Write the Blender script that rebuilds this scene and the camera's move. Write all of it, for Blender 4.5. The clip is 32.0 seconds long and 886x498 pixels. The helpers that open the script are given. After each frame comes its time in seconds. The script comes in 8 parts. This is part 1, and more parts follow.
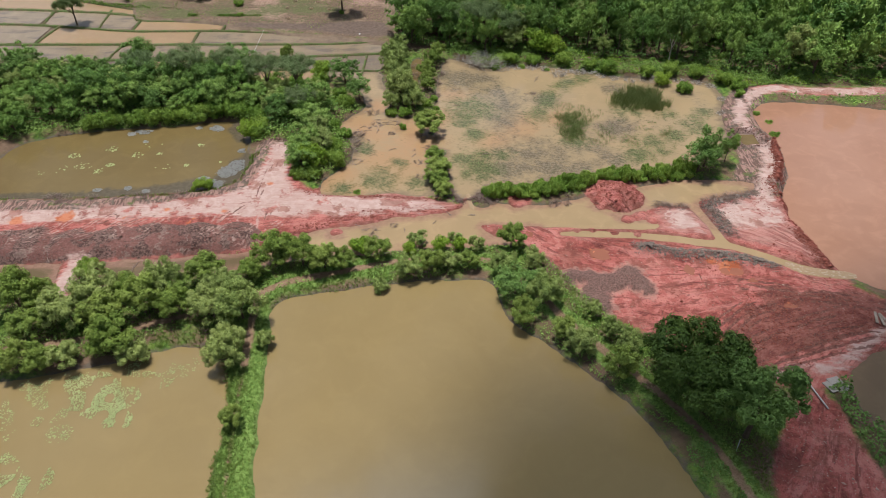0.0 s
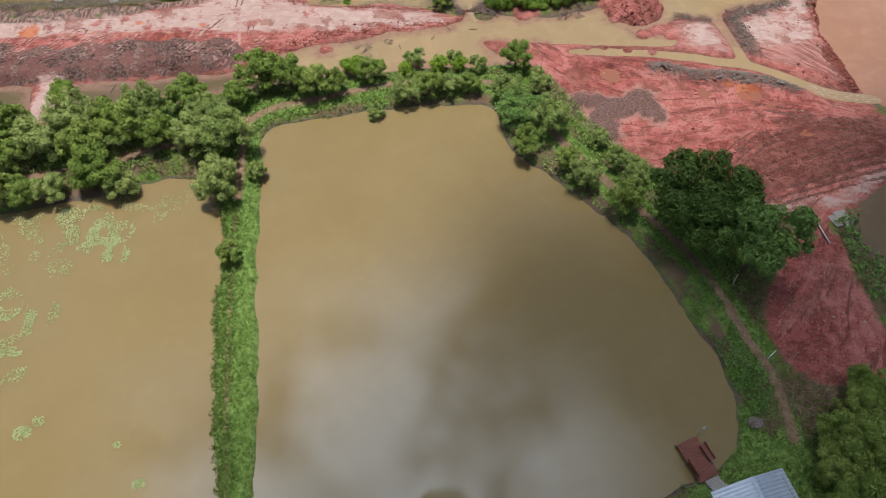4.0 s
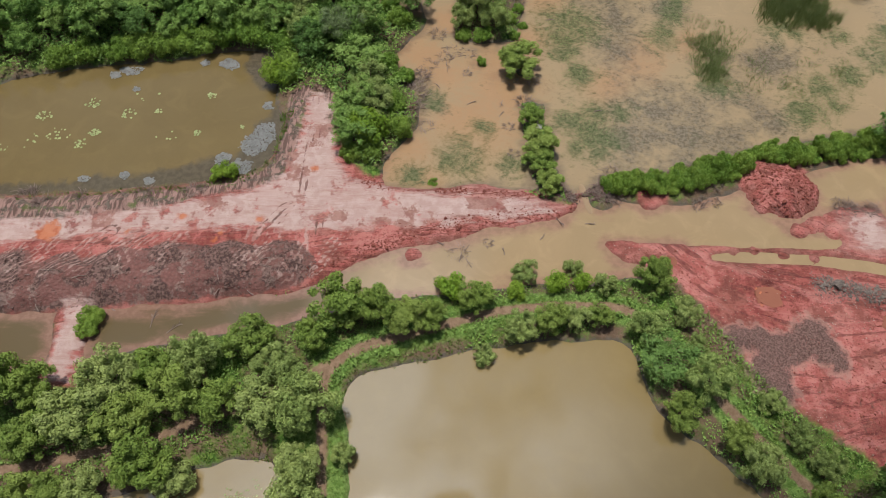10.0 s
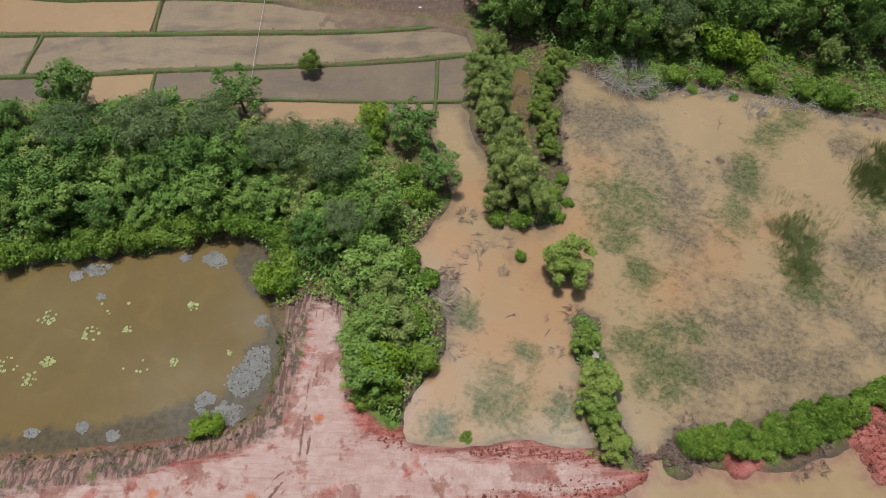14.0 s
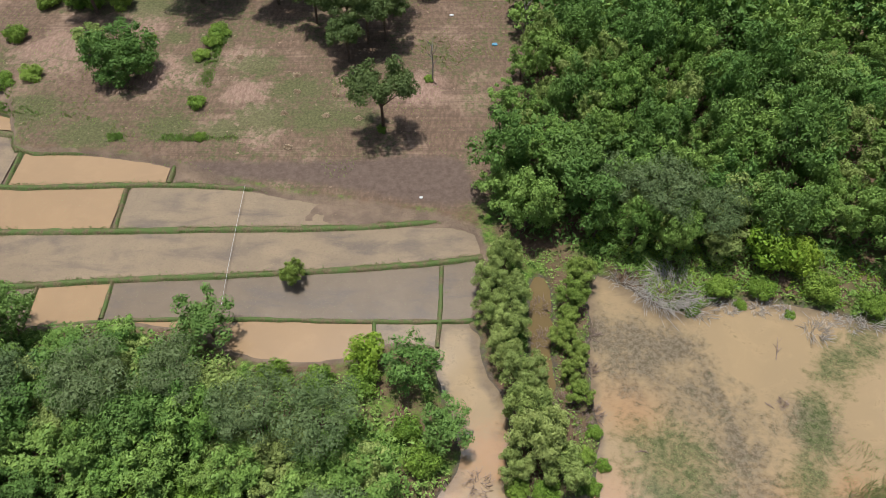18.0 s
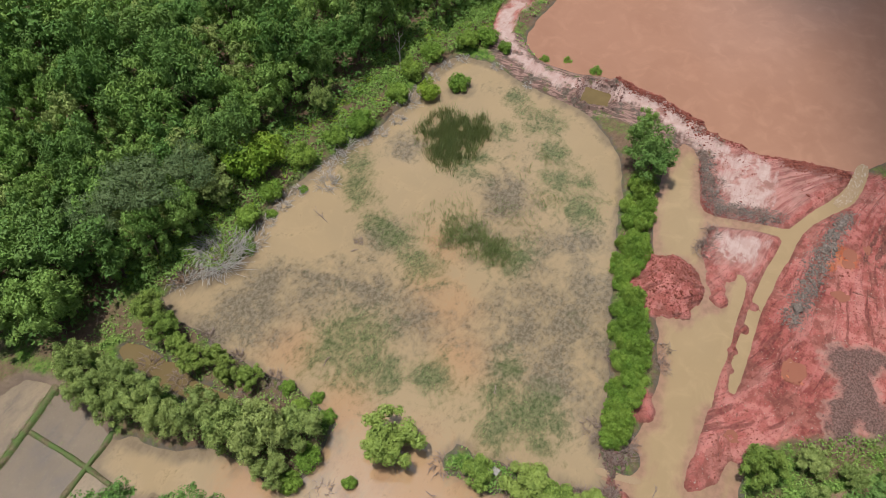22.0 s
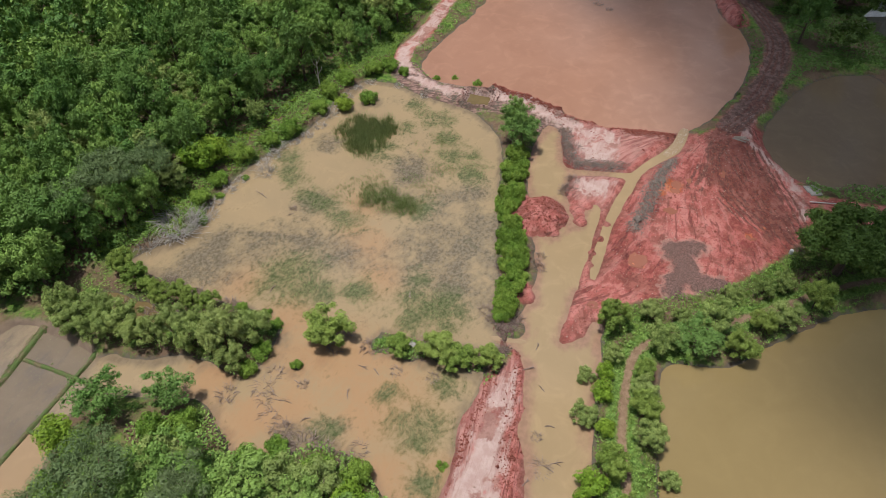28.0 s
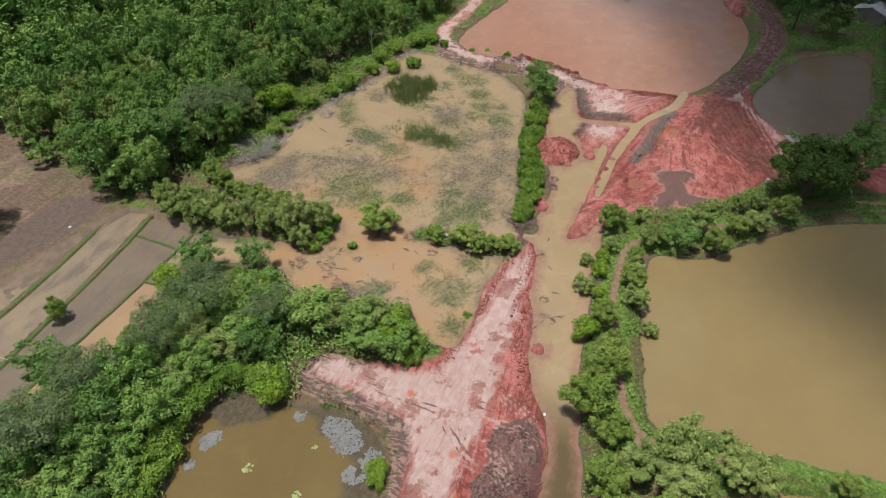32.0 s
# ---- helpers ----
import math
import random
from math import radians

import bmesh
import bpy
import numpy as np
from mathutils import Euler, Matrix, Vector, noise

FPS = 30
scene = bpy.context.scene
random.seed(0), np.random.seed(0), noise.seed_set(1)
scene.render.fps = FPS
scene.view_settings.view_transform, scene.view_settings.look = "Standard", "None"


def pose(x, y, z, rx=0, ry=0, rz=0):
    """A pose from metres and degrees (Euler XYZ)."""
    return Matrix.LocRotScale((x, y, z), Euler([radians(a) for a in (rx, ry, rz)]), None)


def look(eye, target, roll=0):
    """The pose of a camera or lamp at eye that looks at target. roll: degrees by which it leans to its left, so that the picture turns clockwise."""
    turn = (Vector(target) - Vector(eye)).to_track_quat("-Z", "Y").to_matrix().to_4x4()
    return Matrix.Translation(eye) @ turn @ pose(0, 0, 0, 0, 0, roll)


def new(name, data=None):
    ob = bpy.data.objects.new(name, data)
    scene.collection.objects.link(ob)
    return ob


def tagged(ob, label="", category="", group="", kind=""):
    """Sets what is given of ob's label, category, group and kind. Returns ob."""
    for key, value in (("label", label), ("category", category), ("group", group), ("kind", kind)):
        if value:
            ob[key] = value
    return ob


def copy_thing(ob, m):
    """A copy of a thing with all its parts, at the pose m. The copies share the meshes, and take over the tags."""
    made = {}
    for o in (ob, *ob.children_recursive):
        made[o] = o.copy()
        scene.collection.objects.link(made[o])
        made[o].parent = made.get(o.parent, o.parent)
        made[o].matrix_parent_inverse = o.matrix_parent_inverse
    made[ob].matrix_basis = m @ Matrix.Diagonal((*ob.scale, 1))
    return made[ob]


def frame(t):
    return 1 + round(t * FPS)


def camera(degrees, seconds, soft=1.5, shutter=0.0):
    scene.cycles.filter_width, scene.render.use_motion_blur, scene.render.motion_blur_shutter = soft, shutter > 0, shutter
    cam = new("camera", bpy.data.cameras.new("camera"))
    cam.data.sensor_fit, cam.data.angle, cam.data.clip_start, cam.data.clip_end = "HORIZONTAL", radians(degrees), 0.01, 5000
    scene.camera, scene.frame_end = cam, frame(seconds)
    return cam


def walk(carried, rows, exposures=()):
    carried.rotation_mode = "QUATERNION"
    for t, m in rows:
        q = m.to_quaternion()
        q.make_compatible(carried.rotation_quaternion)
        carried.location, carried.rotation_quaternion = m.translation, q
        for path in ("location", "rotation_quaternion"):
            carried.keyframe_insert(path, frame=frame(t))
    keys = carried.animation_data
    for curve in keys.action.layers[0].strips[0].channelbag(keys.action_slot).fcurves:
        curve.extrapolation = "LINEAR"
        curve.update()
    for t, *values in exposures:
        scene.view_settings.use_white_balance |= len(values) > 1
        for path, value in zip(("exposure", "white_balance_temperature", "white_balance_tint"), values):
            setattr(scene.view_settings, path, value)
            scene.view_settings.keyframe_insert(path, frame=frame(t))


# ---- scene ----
# ---- camera: seconds, x, y, z, yaw to the left from +y, pitch, lean
FOV = 67.37
PATH = [
    (0.0, 14.24, -70.45, 49.25, 0.74, -40.65, 0.12),
    (0.5, 14.29, -71.19, 49.33, 0.72, -43.48, 0.18),
    (1.0, 14.23, -71.53, 49.23, 0.61, -46.37, 0.23),
    (1.5, 14.12, -71.30, 49.37, 0.44, -49.69, 0.35),
    (2.0, 14.08, -71.13, 49.41, 0.30, -53.01, 0.50),
    (2.5, 14.09, -70.47, 49.34, 0.30, -56.39, 0.48),
    (4.5, 14.24, -64.75, 49.33, 0.62, -57.92, 0.21),
    (5.0, 14.00, -62.66, 49.65, 0.70, -58.17, 0.18),
    (5.5, 13.46, -60.30, 50.05, 0.76, -58.65, 0.21),
    (6.0, 12.55, -58.15, 50.30, 0.63, -58.92, 0.32),
    (6.5, 11.44, -56.18, 50.36, 0.54, -58.94, 0.39),
    (7.0, 10.16, -54.20, 50.34, 0.46, -58.94, 0.42),
    (7.5, 8.85, -52.12, 50.36, 0.45, -59.02, 0.41),
    (8.0, 7.55, -49.93, 50.44, 0.46, -59.10, 0.37),
    (8.5, 6.44, -47.85, 50.30, 0.52, -58.86, 0.29),
    (9.0, 5.48, -45.44, 50.27, 0.60, -58.79, 0.22),
    (9.5, 4.66, -42.86, 50.24, 0.66, -58.75, 0.17),
    (10.0, 3.95, -40.04, 50.33, 0.70, -58.86, 0.11),
    (10.5, 3.37, -37.12, 50.34, 0.72, -58.93, 0.06),
    (11.0, 2.93, -34.20, 50.35, 0.87, -58.96, -0.04),
    (11.5, 2.55, -31.15, 50.38, 0.96, -59.02, -0.19),
    (12.0, 2.30, -28.43, 50.22, 1.16, -58.67, -0.42),
    (12.5, 2.10, -25.40, 50.40, 1.38, -58.80, -0.49),
    (13.0, 1.76, -22.13, 50.80, 1.32, -59.16, -0.46),
    (13.5, 1.36, -19.05, 50.66, 1.08, -59.12, -0.36),
    (14.0, 1.08, -16.19, 50.26, 0.98, -58.78, -0.31),
    (14.5, 0.95, -13.42, 49.91, 1.06, -58.37, -0.34),
    (16.5, -0.01, -2.17, 49.99, 0.29, -60.27, 0.15),
    (17.0, 0.00, 0.00, 50.00, 0.40, -59.14, 0.05),
    (17.5, 0.11, 1.42, 49.85, 0.56, -55.92, -0.07),
    (18.0, 0.14, 2.17, 49.74, 0.51, -52.99, -0.08),
    (18.5, -0.14, 2.46, 49.62, -5.55, -52.68, -0.12),
    (19.0, -0.33, 2.61, 49.61, -10.64, -52.70, -0.16),
    (19.5, -0.57, 2.88, 49.79, -14.82, -53.01, -0.15),
    (20.0, -0.77, 3.03, 50.01, -20.51, -53.47, -0.03),
    (20.5, -1.10, 2.86, 50.11, -30.37, -53.77, -0.01),
    (21.0, -1.13, 2.47, 50.47, -41.06, -54.37, -0.10),
    (21.5, -2.08, 1.34, 50.34, -52.17, -54.01, -0.17),
    (22.0, -3.01, 0.52, 49.83, -63.33, -53.70, -0.13),
    (22.5, -3.79, 0.08, 49.81, -74.79, -53.87, -0.03),
    (23.0, -5.18, -0.80, 49.64, -85.53, -53.57, -0.04),
    (23.5, -6.49, -1.84, 49.57, -87.33, -53.52, -0.02),
    (24.0, -7.89, -2.95, 49.56, -87.35, -53.52, 0.04),
    (24.5, -9.55, -3.90, 49.61, -87.28, -53.54, 0.12),
    (25.0, -11.30, -4.76, 49.67, -84.29, -53.58, 0.25),
    (25.5, -13.04, -5.64, 49.80, -80.41, -53.72, 0.34),
    (27.5, -19.98, -10.46, 50.31, -71.21, -47.58, -0.12),
    (28.0, -22.19, -11.14, 50.34, -70.64, -44.38, -0.07),
    (28.5, -24.56, -11.84, 50.32, -70.22, -42.24, -0.06),
    (29.0, -26.82, -12.61, 50.36, -69.76, -42.17, -0.09),
    (29.5, -29.07, -13.43, 50.45, -69.26, -42.19, -0.16),
    (30.0, -31.34, -14.34, 50.42, -68.70, -42.13, -0.21),
    (30.5, -33.72, -15.10, 50.39, -68.37, -42.04, -0.26),
    (31.0, -36.05, -15.91, 50.41, -68.01, -42.01, -0.33),
    (31.5, -38.53, -16.90, 50.32, -67.62, -41.84, -0.40),
    (32.0, -40.92, -17.85, 50.27, -67.32, -41.79, -0.40),
]

EXPOSURES = [(0.0, -0.20), (6.0, -0.30), (9.0, -0.42), (14.0, -0.48), (18.0, -0.18), (21.0, -0.24), (24.0, -0.34), (32.0, -0.30)]


def aim(x, y, z, yaw, pitch, lean):
    a, b = radians(yaw), radians(pitch)
    eye = Vector((x, y, z))
    return look(eye, eye + Vector((-math.sin(a) * math.cos(b), math.cos(a) * math.cos(b), math.sin(b))), lean)


cam = camera(FOV, 32.0, 0.7)
walk(cam, [(row[0], aim(*row[1:])) for row in PATH], EXPOSURES)

# ---- world and sun: high sun in the north of the plan, broken cloud over blue sky, brightest round the sun
SUN_AZ, SUN_EL = 120.0, 79.5       # degrees: direction to the sun from +x, and its height
world = bpy.data.worlds.new("sky")
scene.world = world
world.use_nodes = True
wn, wl = world.node_tree.nodes, world.node_tree.links
wn.clear()
sky = wn.new("ShaderNodeTexSky")
sky.sky_type, sky.sun_disc = "NISHITA", False
sky.sun_elevation, sky.sun_rotation = radians(SUN_EL), radians(90 - SUN_AZ)
coord = wn.new("ShaderNodeTexCoord")
cn = wn.new("ShaderNodeTexNoise")
cn.inputs["Scale"].default_value, cn.inputs["Detail"].default_value, cn.inputs["Roughness"].default_value = 3.4, 6.0, 0.55
wl.new(coord.outputs["Generated"], cn.inputs["Vector"])
cr = wn.new("ShaderNodeValToRGB")
cr.color_ramp.elements[0].position, cr.color_ramp.elements[1].position = 0.45, 0.62
wl.new(cn.outputs["Fac"], cr.inputs["Fac"])
sa, se = radians(SUN_AZ), radians(SUN_EL)
SUN_WAY = Vector((math.cos(sa) * math.cos(se), math.sin(sa) * math.cos(se), math.sin(se)))
near_sun = wn.new("ShaderNodeVectorMath")
near_sun.operation = "DOT_PRODUCT"
near_sun.inputs[1].default_value = SUN_WAY
wl.new(coord.outputs["Generated"], near_sun.inputs[0])
glow = wn.new("ShaderNodeMapRange")
glow.interpolation_type = "SMOOTHSTEP"
for socket, value in (("From Min", 0.90), ("From Max", 1.0), ("To Min", 1.0), ("To Max", 9.5)):
    glow.inputs[socket].default_value = value
wl.new(near_sun.outputs["Value"], glow.inputs["Value"])
white = wn.new("ShaderNodeMixRGB")
white.blend_type = "MULTIPLY"
white.inputs[0].default_value = 1.0
white.inputs[1].default_value = (13.2, 15.0, 17.6, 1)
wl.new(glow.outputs["Result"], white.inputs[2])
cm = wn.new("ShaderNodeMixRGB")
wl.new(white.outputs["Color"], cm.inputs[2])
wl.new(cr.outputs["Color"], cm.inputs[0])
wl.new(sky.outputs["Color"], cm.inputs[1])
bg = wn.new("ShaderNodeBackground")
bg.inputs["Strength"].default_value = 0.043
wl.new(cm.outputs["Color"], bg.inputs["Color"])
wl.new(bg.outputs["Background"], wn.new("ShaderNodeOutputWorld").inputs["Surface"])

sun = new("sun", bpy.data.lights.new("sun", "SUN"))
sun.data.energy, sun.data.angle, sun.data.color = 5.0, radians(0.6), (1.0, 0.97, 0.925)
sun.matrix_world = look((0, 0, 120), Vector((0, 0, 120)) - SUN_WAY)


# ---- material helpers
class Nodes:
    """A small builder for node materials."""

    def __init__(self, name, rough=0.8, spec=0.3):
        self.mat = bpy.data.materials.new(name)
        self.mat.use_nodes = True
        self.n, self.l = self.mat.node_tree.nodes, self.mat.node_tree.links
        self.p = self.n["Principled BSDF"]
        self.p.inputs["Roughness"].default_value = rough
        self.p.inputs["Specular IOR Level"].default_value = spec
        self.xyz = self.n.new("ShaderNodeNewGeometry").outputs["Position"]

    def put(self, value, socket):
        if isinstance(value, bpy.types.NodeSocket):
            self.l.new(value, socket)
        elif isinstance(value, (tuple, list)) and len(value) == 3 and socket.type == "RGBA":
            socket.default_value = (*value, 1)
        else:
            socket.default_value = value

    def noise(self, scale, detail=4.0, rough=0.55, stretch=None, twist=0.0, space=None):
        n = self.n.new("ShaderNodeTexNoise")
        n.inputs["Scale"].default_value, n.inputs["Detail"].default_value, n.inputs["Roughness"].default_value = scale, detail, rough
        n.inputs["Distortion"].default_value = twist
        v = space or self.xyz
        if stretch:
            mp = self.n.new("ShaderNodeMapping")
            mp.inputs["Scale"].default_value = stretch[:3]
            if len(stretch) > 3:
                mp.inputs["Rotation"].default_value = (0, 0, radians(stretch[3]))
            self.l.new(v, mp.inputs["Vector"])
            v = mp.outputs["Vector"]
        self.l.new(v, n.inputs["Vector"])
        return n.outputs["Fac"]

    def cells(self, scale, feature="F1", output="Distance"):
        n = self.n.new("ShaderNodeTexVoronoi")
        n.feature = feature
        n.inputs["Scale"].default_value = scale
        self.l.new(self.xyz, n.inputs["Vector"])
        return n.outputs[output]

    def math(self, op, a, b=0.0, clamp=False):
        n = self.n.new("ShaderNodeMath")
        n.operation, n.use_clamp = op, clamp
        self.put(a, n.inputs[0])
        self.put(b, n.inputs[1])
        return n.outputs[0]

    def ramp(self, fac, low, high, a=0.0, b=1.0):
        n = self.n.new("ShaderNodeMapRange")
        n.interpolation_type = "SMOOTHSTEP"
        self.put(fac, n.inputs["Value"])
        n.inputs["From Min"].default_value, n.inputs["From Max"].default_value = low, high
        n.inputs["To Min"].default_value, n.inputs["To Max"].default_value = a, b
        return n.outputs["Result"]

    def mix(self, fac, a, b, kind="MIX"):
        n = self.n.new("ShaderNodeMixRGB")
        n.blend_type = kind
        self.put(fac, n.inputs[0])
        self.put(a, n.inputs[1])
        self.put(b, n.inputs[2])
        return n.outputs[0]

    def attr(self, name):
        n = self.n.new("ShaderNodeAttribute")
        n.attribute_name = name
        return n.outputs["Fac"]

    def random(self):
        return self.n.new("ShaderNodeObjectInfo").outputs["Random"]

    def island(self):
        return self.n.new("ShaderNodeNewGeometry").outputs["Random Per Island"]

    def bump(self, height, strength=0.5, distance=0.1):
        n = self.n.new("ShaderNodeBump")
        n.inputs["Strength"].default_value, n.inputs["Distance"].default_value = strength, distance
        self.l.new(height, n.inputs["Height"])
        self.l.new(n.outputs["Normal"], self.p.inputs["Normal"])

    def done(self, colour=None, rough=None):
        if colour is not None:
            self.put(colour, self.p.inputs["Base Color"])
        if rough is not None:
            self.put(rough, self.p.inputs["Roughness"])
        return self.mat


def leaf_material(name, dark, light, warm=(0.20, 0.22, 0.05), shine=0.6):
    m = Nodes(name, shine, 0.18)
    c = m.mix(m.ramp(m.island(), 0.0, 1.0, 0.18, 0.86), dark, light)
    c = m.mix(m.ramp(m.random(), 0.0, 1.0, 0.0, 0.45), c, warm)
    shade = m.math("FRACT", m.math("MULTIPLY", m.random(), 7.3))
    c = m.mix(m.ramp(shade, 0.45, 1.0, 0.0, 0.42), c, tuple(0.8 * u + 0.2 * v for u, v in zip(dark, light)))
    c = m.mix(m.ramp(m.noise(1.5, 4, 0.6), 0.46, 0.62, 0.0, 0.4), c, tuple(0.75 * v for v in dark))
    c = m.mix(m.ramp(m.noise(0.35, 3, 0.6), 0.50, 0.64, 0.0, 0.35), c, tuple(0.5 * (u + v) for u, v in zip(light, warm)))
    m.done(c)
    t = m.n.new("ShaderNodeBsdfTranslucent")
    m.l.new(m.mix(0.5, c, (0.16, 0.22, 0.02)), t.inputs["Color"])
    x = m.n.new("ShaderNodeMixShader")
    x.inputs[0].default_value = 0.15
    m.l.new(m.p.outputs[0], x.inputs[1])
    m.l.new(t.outputs[0], x.inputs[2])
    m.l.new(x.outputs[0], m.n["Material Output"].inputs["Surface"])
    return m.mat


def plain(name, colour, rough=0.7, grain=18.0, spread=0.35, bump=0.3, metal=0.0):
    m = Nodes(name, rough)
    m.p.inputs["Metallic"].default_value = metal
    a = m.noise(grain, 5)
    b = m.noise(grain * 0.12, 3)
    c = m.mix(m.ramp(a, 0.3, 0.7), tuple(v * (1 - spread) for v in colour), tuple(min(1, v * (1 + spread)) for v in colour))
    c = m.mix(m.ramp(b, 0.4, 0.7, 0, 0.4), c, tuple(v * 0.6 for v in colour))
    if bump:
        m.bump(a, bump, 0.02)
    return m.done(c)


LEAF_DEEP = leaf_material("leaf_deep", (0.046, 0.112, 0.024), (0.168, 0.308, 0.068), (0.205, 0.296, 0.078))
LEAF_MID = leaf_material("leaf_mid", (0.064, 0.142, 0.026), (0.252, 0.415, 0.088), (0.315, 0.420, 0.108))
LEAF_OLIVE = leaf_material("leaf_olive", (0.100, 0.155, 0.040), (0.355, 0.445, 0.122), (0.420, 0.465, 0.158))
LEAF_BANK = leaf_material("leaf_bank", (0.080, 0.138, 0.022), (0.280, 0.385, 0.075), (0.34, 0.39, 0.10))
LEAF_HEDGE = leaf_material("leaf_hedge", (0.060, 0.130, 0.016), (0.225, 0.365, 0.052), (0.280, 0.365, 0.065))
LEAF_BRIGHT = leaf_material("leaf_bright", (0.085, 0.175, 0.014), (0.250, 0.400, 0.040), (0.32, 0.40, 0.05))
LEAF_BLUE = leaf_material("leaf_grey_green", (0.068, 0.114, 0.042), (0.182, 0.252, 0.100), (0.205, 0.252, 0.112))
LEAF_FIELD = leaf_material("leaf_field", (0.042, 0.080, 0.022), (0.130, 0.190, 0.056), (0.155, 0.190, 0.066))
LEAF_DARK = leaf_material("leaf_dark", (0.030, 0.066, 0.012), (0.090, 0.150, 0.028), (0.10, 0.14, 0.03))
GRASS = leaf_material("grass_blades", (0.080, 0.170, 0.022), (0.200, 0.330, 0.060), (0.32, 0.31, 0.11), 0.6)
GRASS_LUSH = leaf_material("lush_grass", (0.085, 0.175, 0.030), (0.210, 0.350, 0.075), (0.31, 0.36, 0.12), 0.6)
BUND_GRASS = leaf_material("bund_grass_blades", (0.075, 0.130, 0.030), (0.175, 0.255, 0.075), (0.24, 0.25, 0.10), 0.6)
REED = leaf_material("reed_blades", (0.105, 0.165, 0.050), (0.230, 0.300, 0.100), (0.28, 0.28, 0.12), 0.6)
BARK = plain("bark", (0.12, 0.085, 0.06), 0.9, 12, 0.4, 0.6)
DEADWOOD = plain("dead_wood", (0.37, 0.335, 0.300), 0.9, 20, 0.3, 0.4)


def water_material(name, silt, silt_dark, level=0.5, weeds=0.0, rough=0.025, mud=False, shoal=None, plot=False):
    """Opaque silty water: a tinted body under a smooth reflecting surface."""
    m = Nodes(name, rough, 0.8)
    m.p.inputs["IOR"].default_value = 1.33
    swirl = m.noise(0.10, 5, 0.6, twist=1.2)
    c = m.mix(m.ramp(swirl, 0.30, 0.75, 0, 0.7), silt, silt_dark)
    c = m.mix(m.ramp(m.noise(0.45, 4, 0.6, twist=0.8), 0.45, 0.75, 0, level), c, tuple(min(1, v * 1.18) for v in silt))
    if shoal:
        c = m.mix(m.attr("deep"), c, (0.098, 0.070, 0.034))
        thin = m.math("ADD", m.attr("shoal"), m.math("MULTIPLY", m.math("SUBTRACT", m.noise(0.6, 6, 0.62, (0.5, 1.3, 1, 14), 0.5), 0.5), 1.1))
        c = m.mix(m.ramp(thin, 0.48, 1.0, 0, 0.75), c, m.mix(m.ramp(m.noise(1.8, 5, 0.6), 0.4, 0.6), shoal, tuple(0.8 * v for v in shoal)))
    if mud:
        shoal = m.math("ADD", m.attr("mud"), m.math("MULTIPLY", m.math("SUBTRACT", m.noise(0.7, 6, 0.64, twist=0.6), 0.5), 1.1))
        c = m.mix(m.ramp(shoal, 0.40, 0.78, 0, 0.8), c, m.mix(m.ramp(m.noise(2.0, 5, 0.6), 0.4, 0.6), (0.062, 0.052, 0.038), (0.092, 0.076, 0.055)))
    if weeds:
        wd, ash = m.attr("weed"), m.attr("ash")
        tex = m.math("MULTIPLY", m.math("SUBTRACT", m.math("ADD", m.math("MULTIPLY", m.noise(0.45, 9, 0.66, twist=0.9), 0.62), m.math("MULTIPLY", m.noise(1.7, 8, 0.72, (1.0, 1.5, 1, 30), 0.4), 0.38)), 0.5), 3.4)
        speck = m.ramp(m.noise(2.6, 8, 0.74), 0.40, 0.62)
        c = m.mix(m.ramp(m.math("ADD", m.attr("clay"), tex), 0.05, 1.2, 0, 0.68), c, (0.335, 0.185, 0.095))
        loose = m.ramp(m.noise(0.16, 4, 0.6, twist=0.4), 0.42, 0.72, 0.0, 0.36)
        c = m.mix(m.ramp(m.math("ADD", m.math("ADD", m.math("MULTIPLY", ash, 0.66), loose), m.math("MULTIPLY", tex, 0.85)), 0.14, 0.95, 0, 0.95), c, m.mix(speck, (0.175, 0.142, 0.100), (0.090, 0.072, 0.045)))
        c = m.mix(m.ramp(m.math("ADD", m.math("MULTIPLY", wd, 0.73), m.math("MULTIPLY", tex, 0.95)), 0.16, 0.92, 0, 0.95), c, m.mix(speck, (0.128, 0.130, 0.060), (0.052, 0.068, 0.024)))
    if plot:
        c = m.mix(m.ramp(m.noise(0.30, 8, 0.66, (0.45, 1.3, 1, -3), 0.4), 0.47, 0.66, 0, 0.75), c, m.mix(m.noise(3.0, 5, 0.7), (0.098, 0.080, 0.068), (0.165, 0.132, 0.108)))
        c = m.mix(m.ramp(m.noise(5.0, 4, 0.7), 0.48, 0.70, 0, 0.35), c, (0.120, 0.108, 0.070))
    m.bump(m.noise(1.6, 3), 0.03, 0.05)
    return m.done(c)


def shifted(self, d):
    n = self.n.new("ShaderNodeVectorMath")
    n.operation = "ADD"
    self.l.new(self.xyz, n.inputs[0])
    n.inputs[1].default_value = (d, d * 0.7, 0)
    return n.outputs[0]


Nodes.math_shift = shifted
WATER_TAN = water_material("pond_water", (0.222, 0.160, 0.072), (0.200, 0.143, 0.063), 0.2)
WATER_OLIVE = water_material("pond_water_olive", (0.150, 0.106, 0.047), (0.122, 0.085, 0.037))
WATER_PINK = water_material("laterite_water", (0.311, 0.163, 0.107), (0.266, 0.137, 0.089))
WATER_GREY = water_material("deep_pond_water", (0.148, 0.104, 0.063), (0.118, 0.081, 0.052))
WATER_WEST = water_material("west_pond_water", (0.150, 0.106, 0.043), (0.122, 0.085, 0.033), mud=True)
WATER_FLOOD = water_material("flood_water", (0.300, 0.210, 0.116), (0.258, 0.184, 0.102), 0.6, 0.0, shoal=(0.275, 0.150, 0.110))
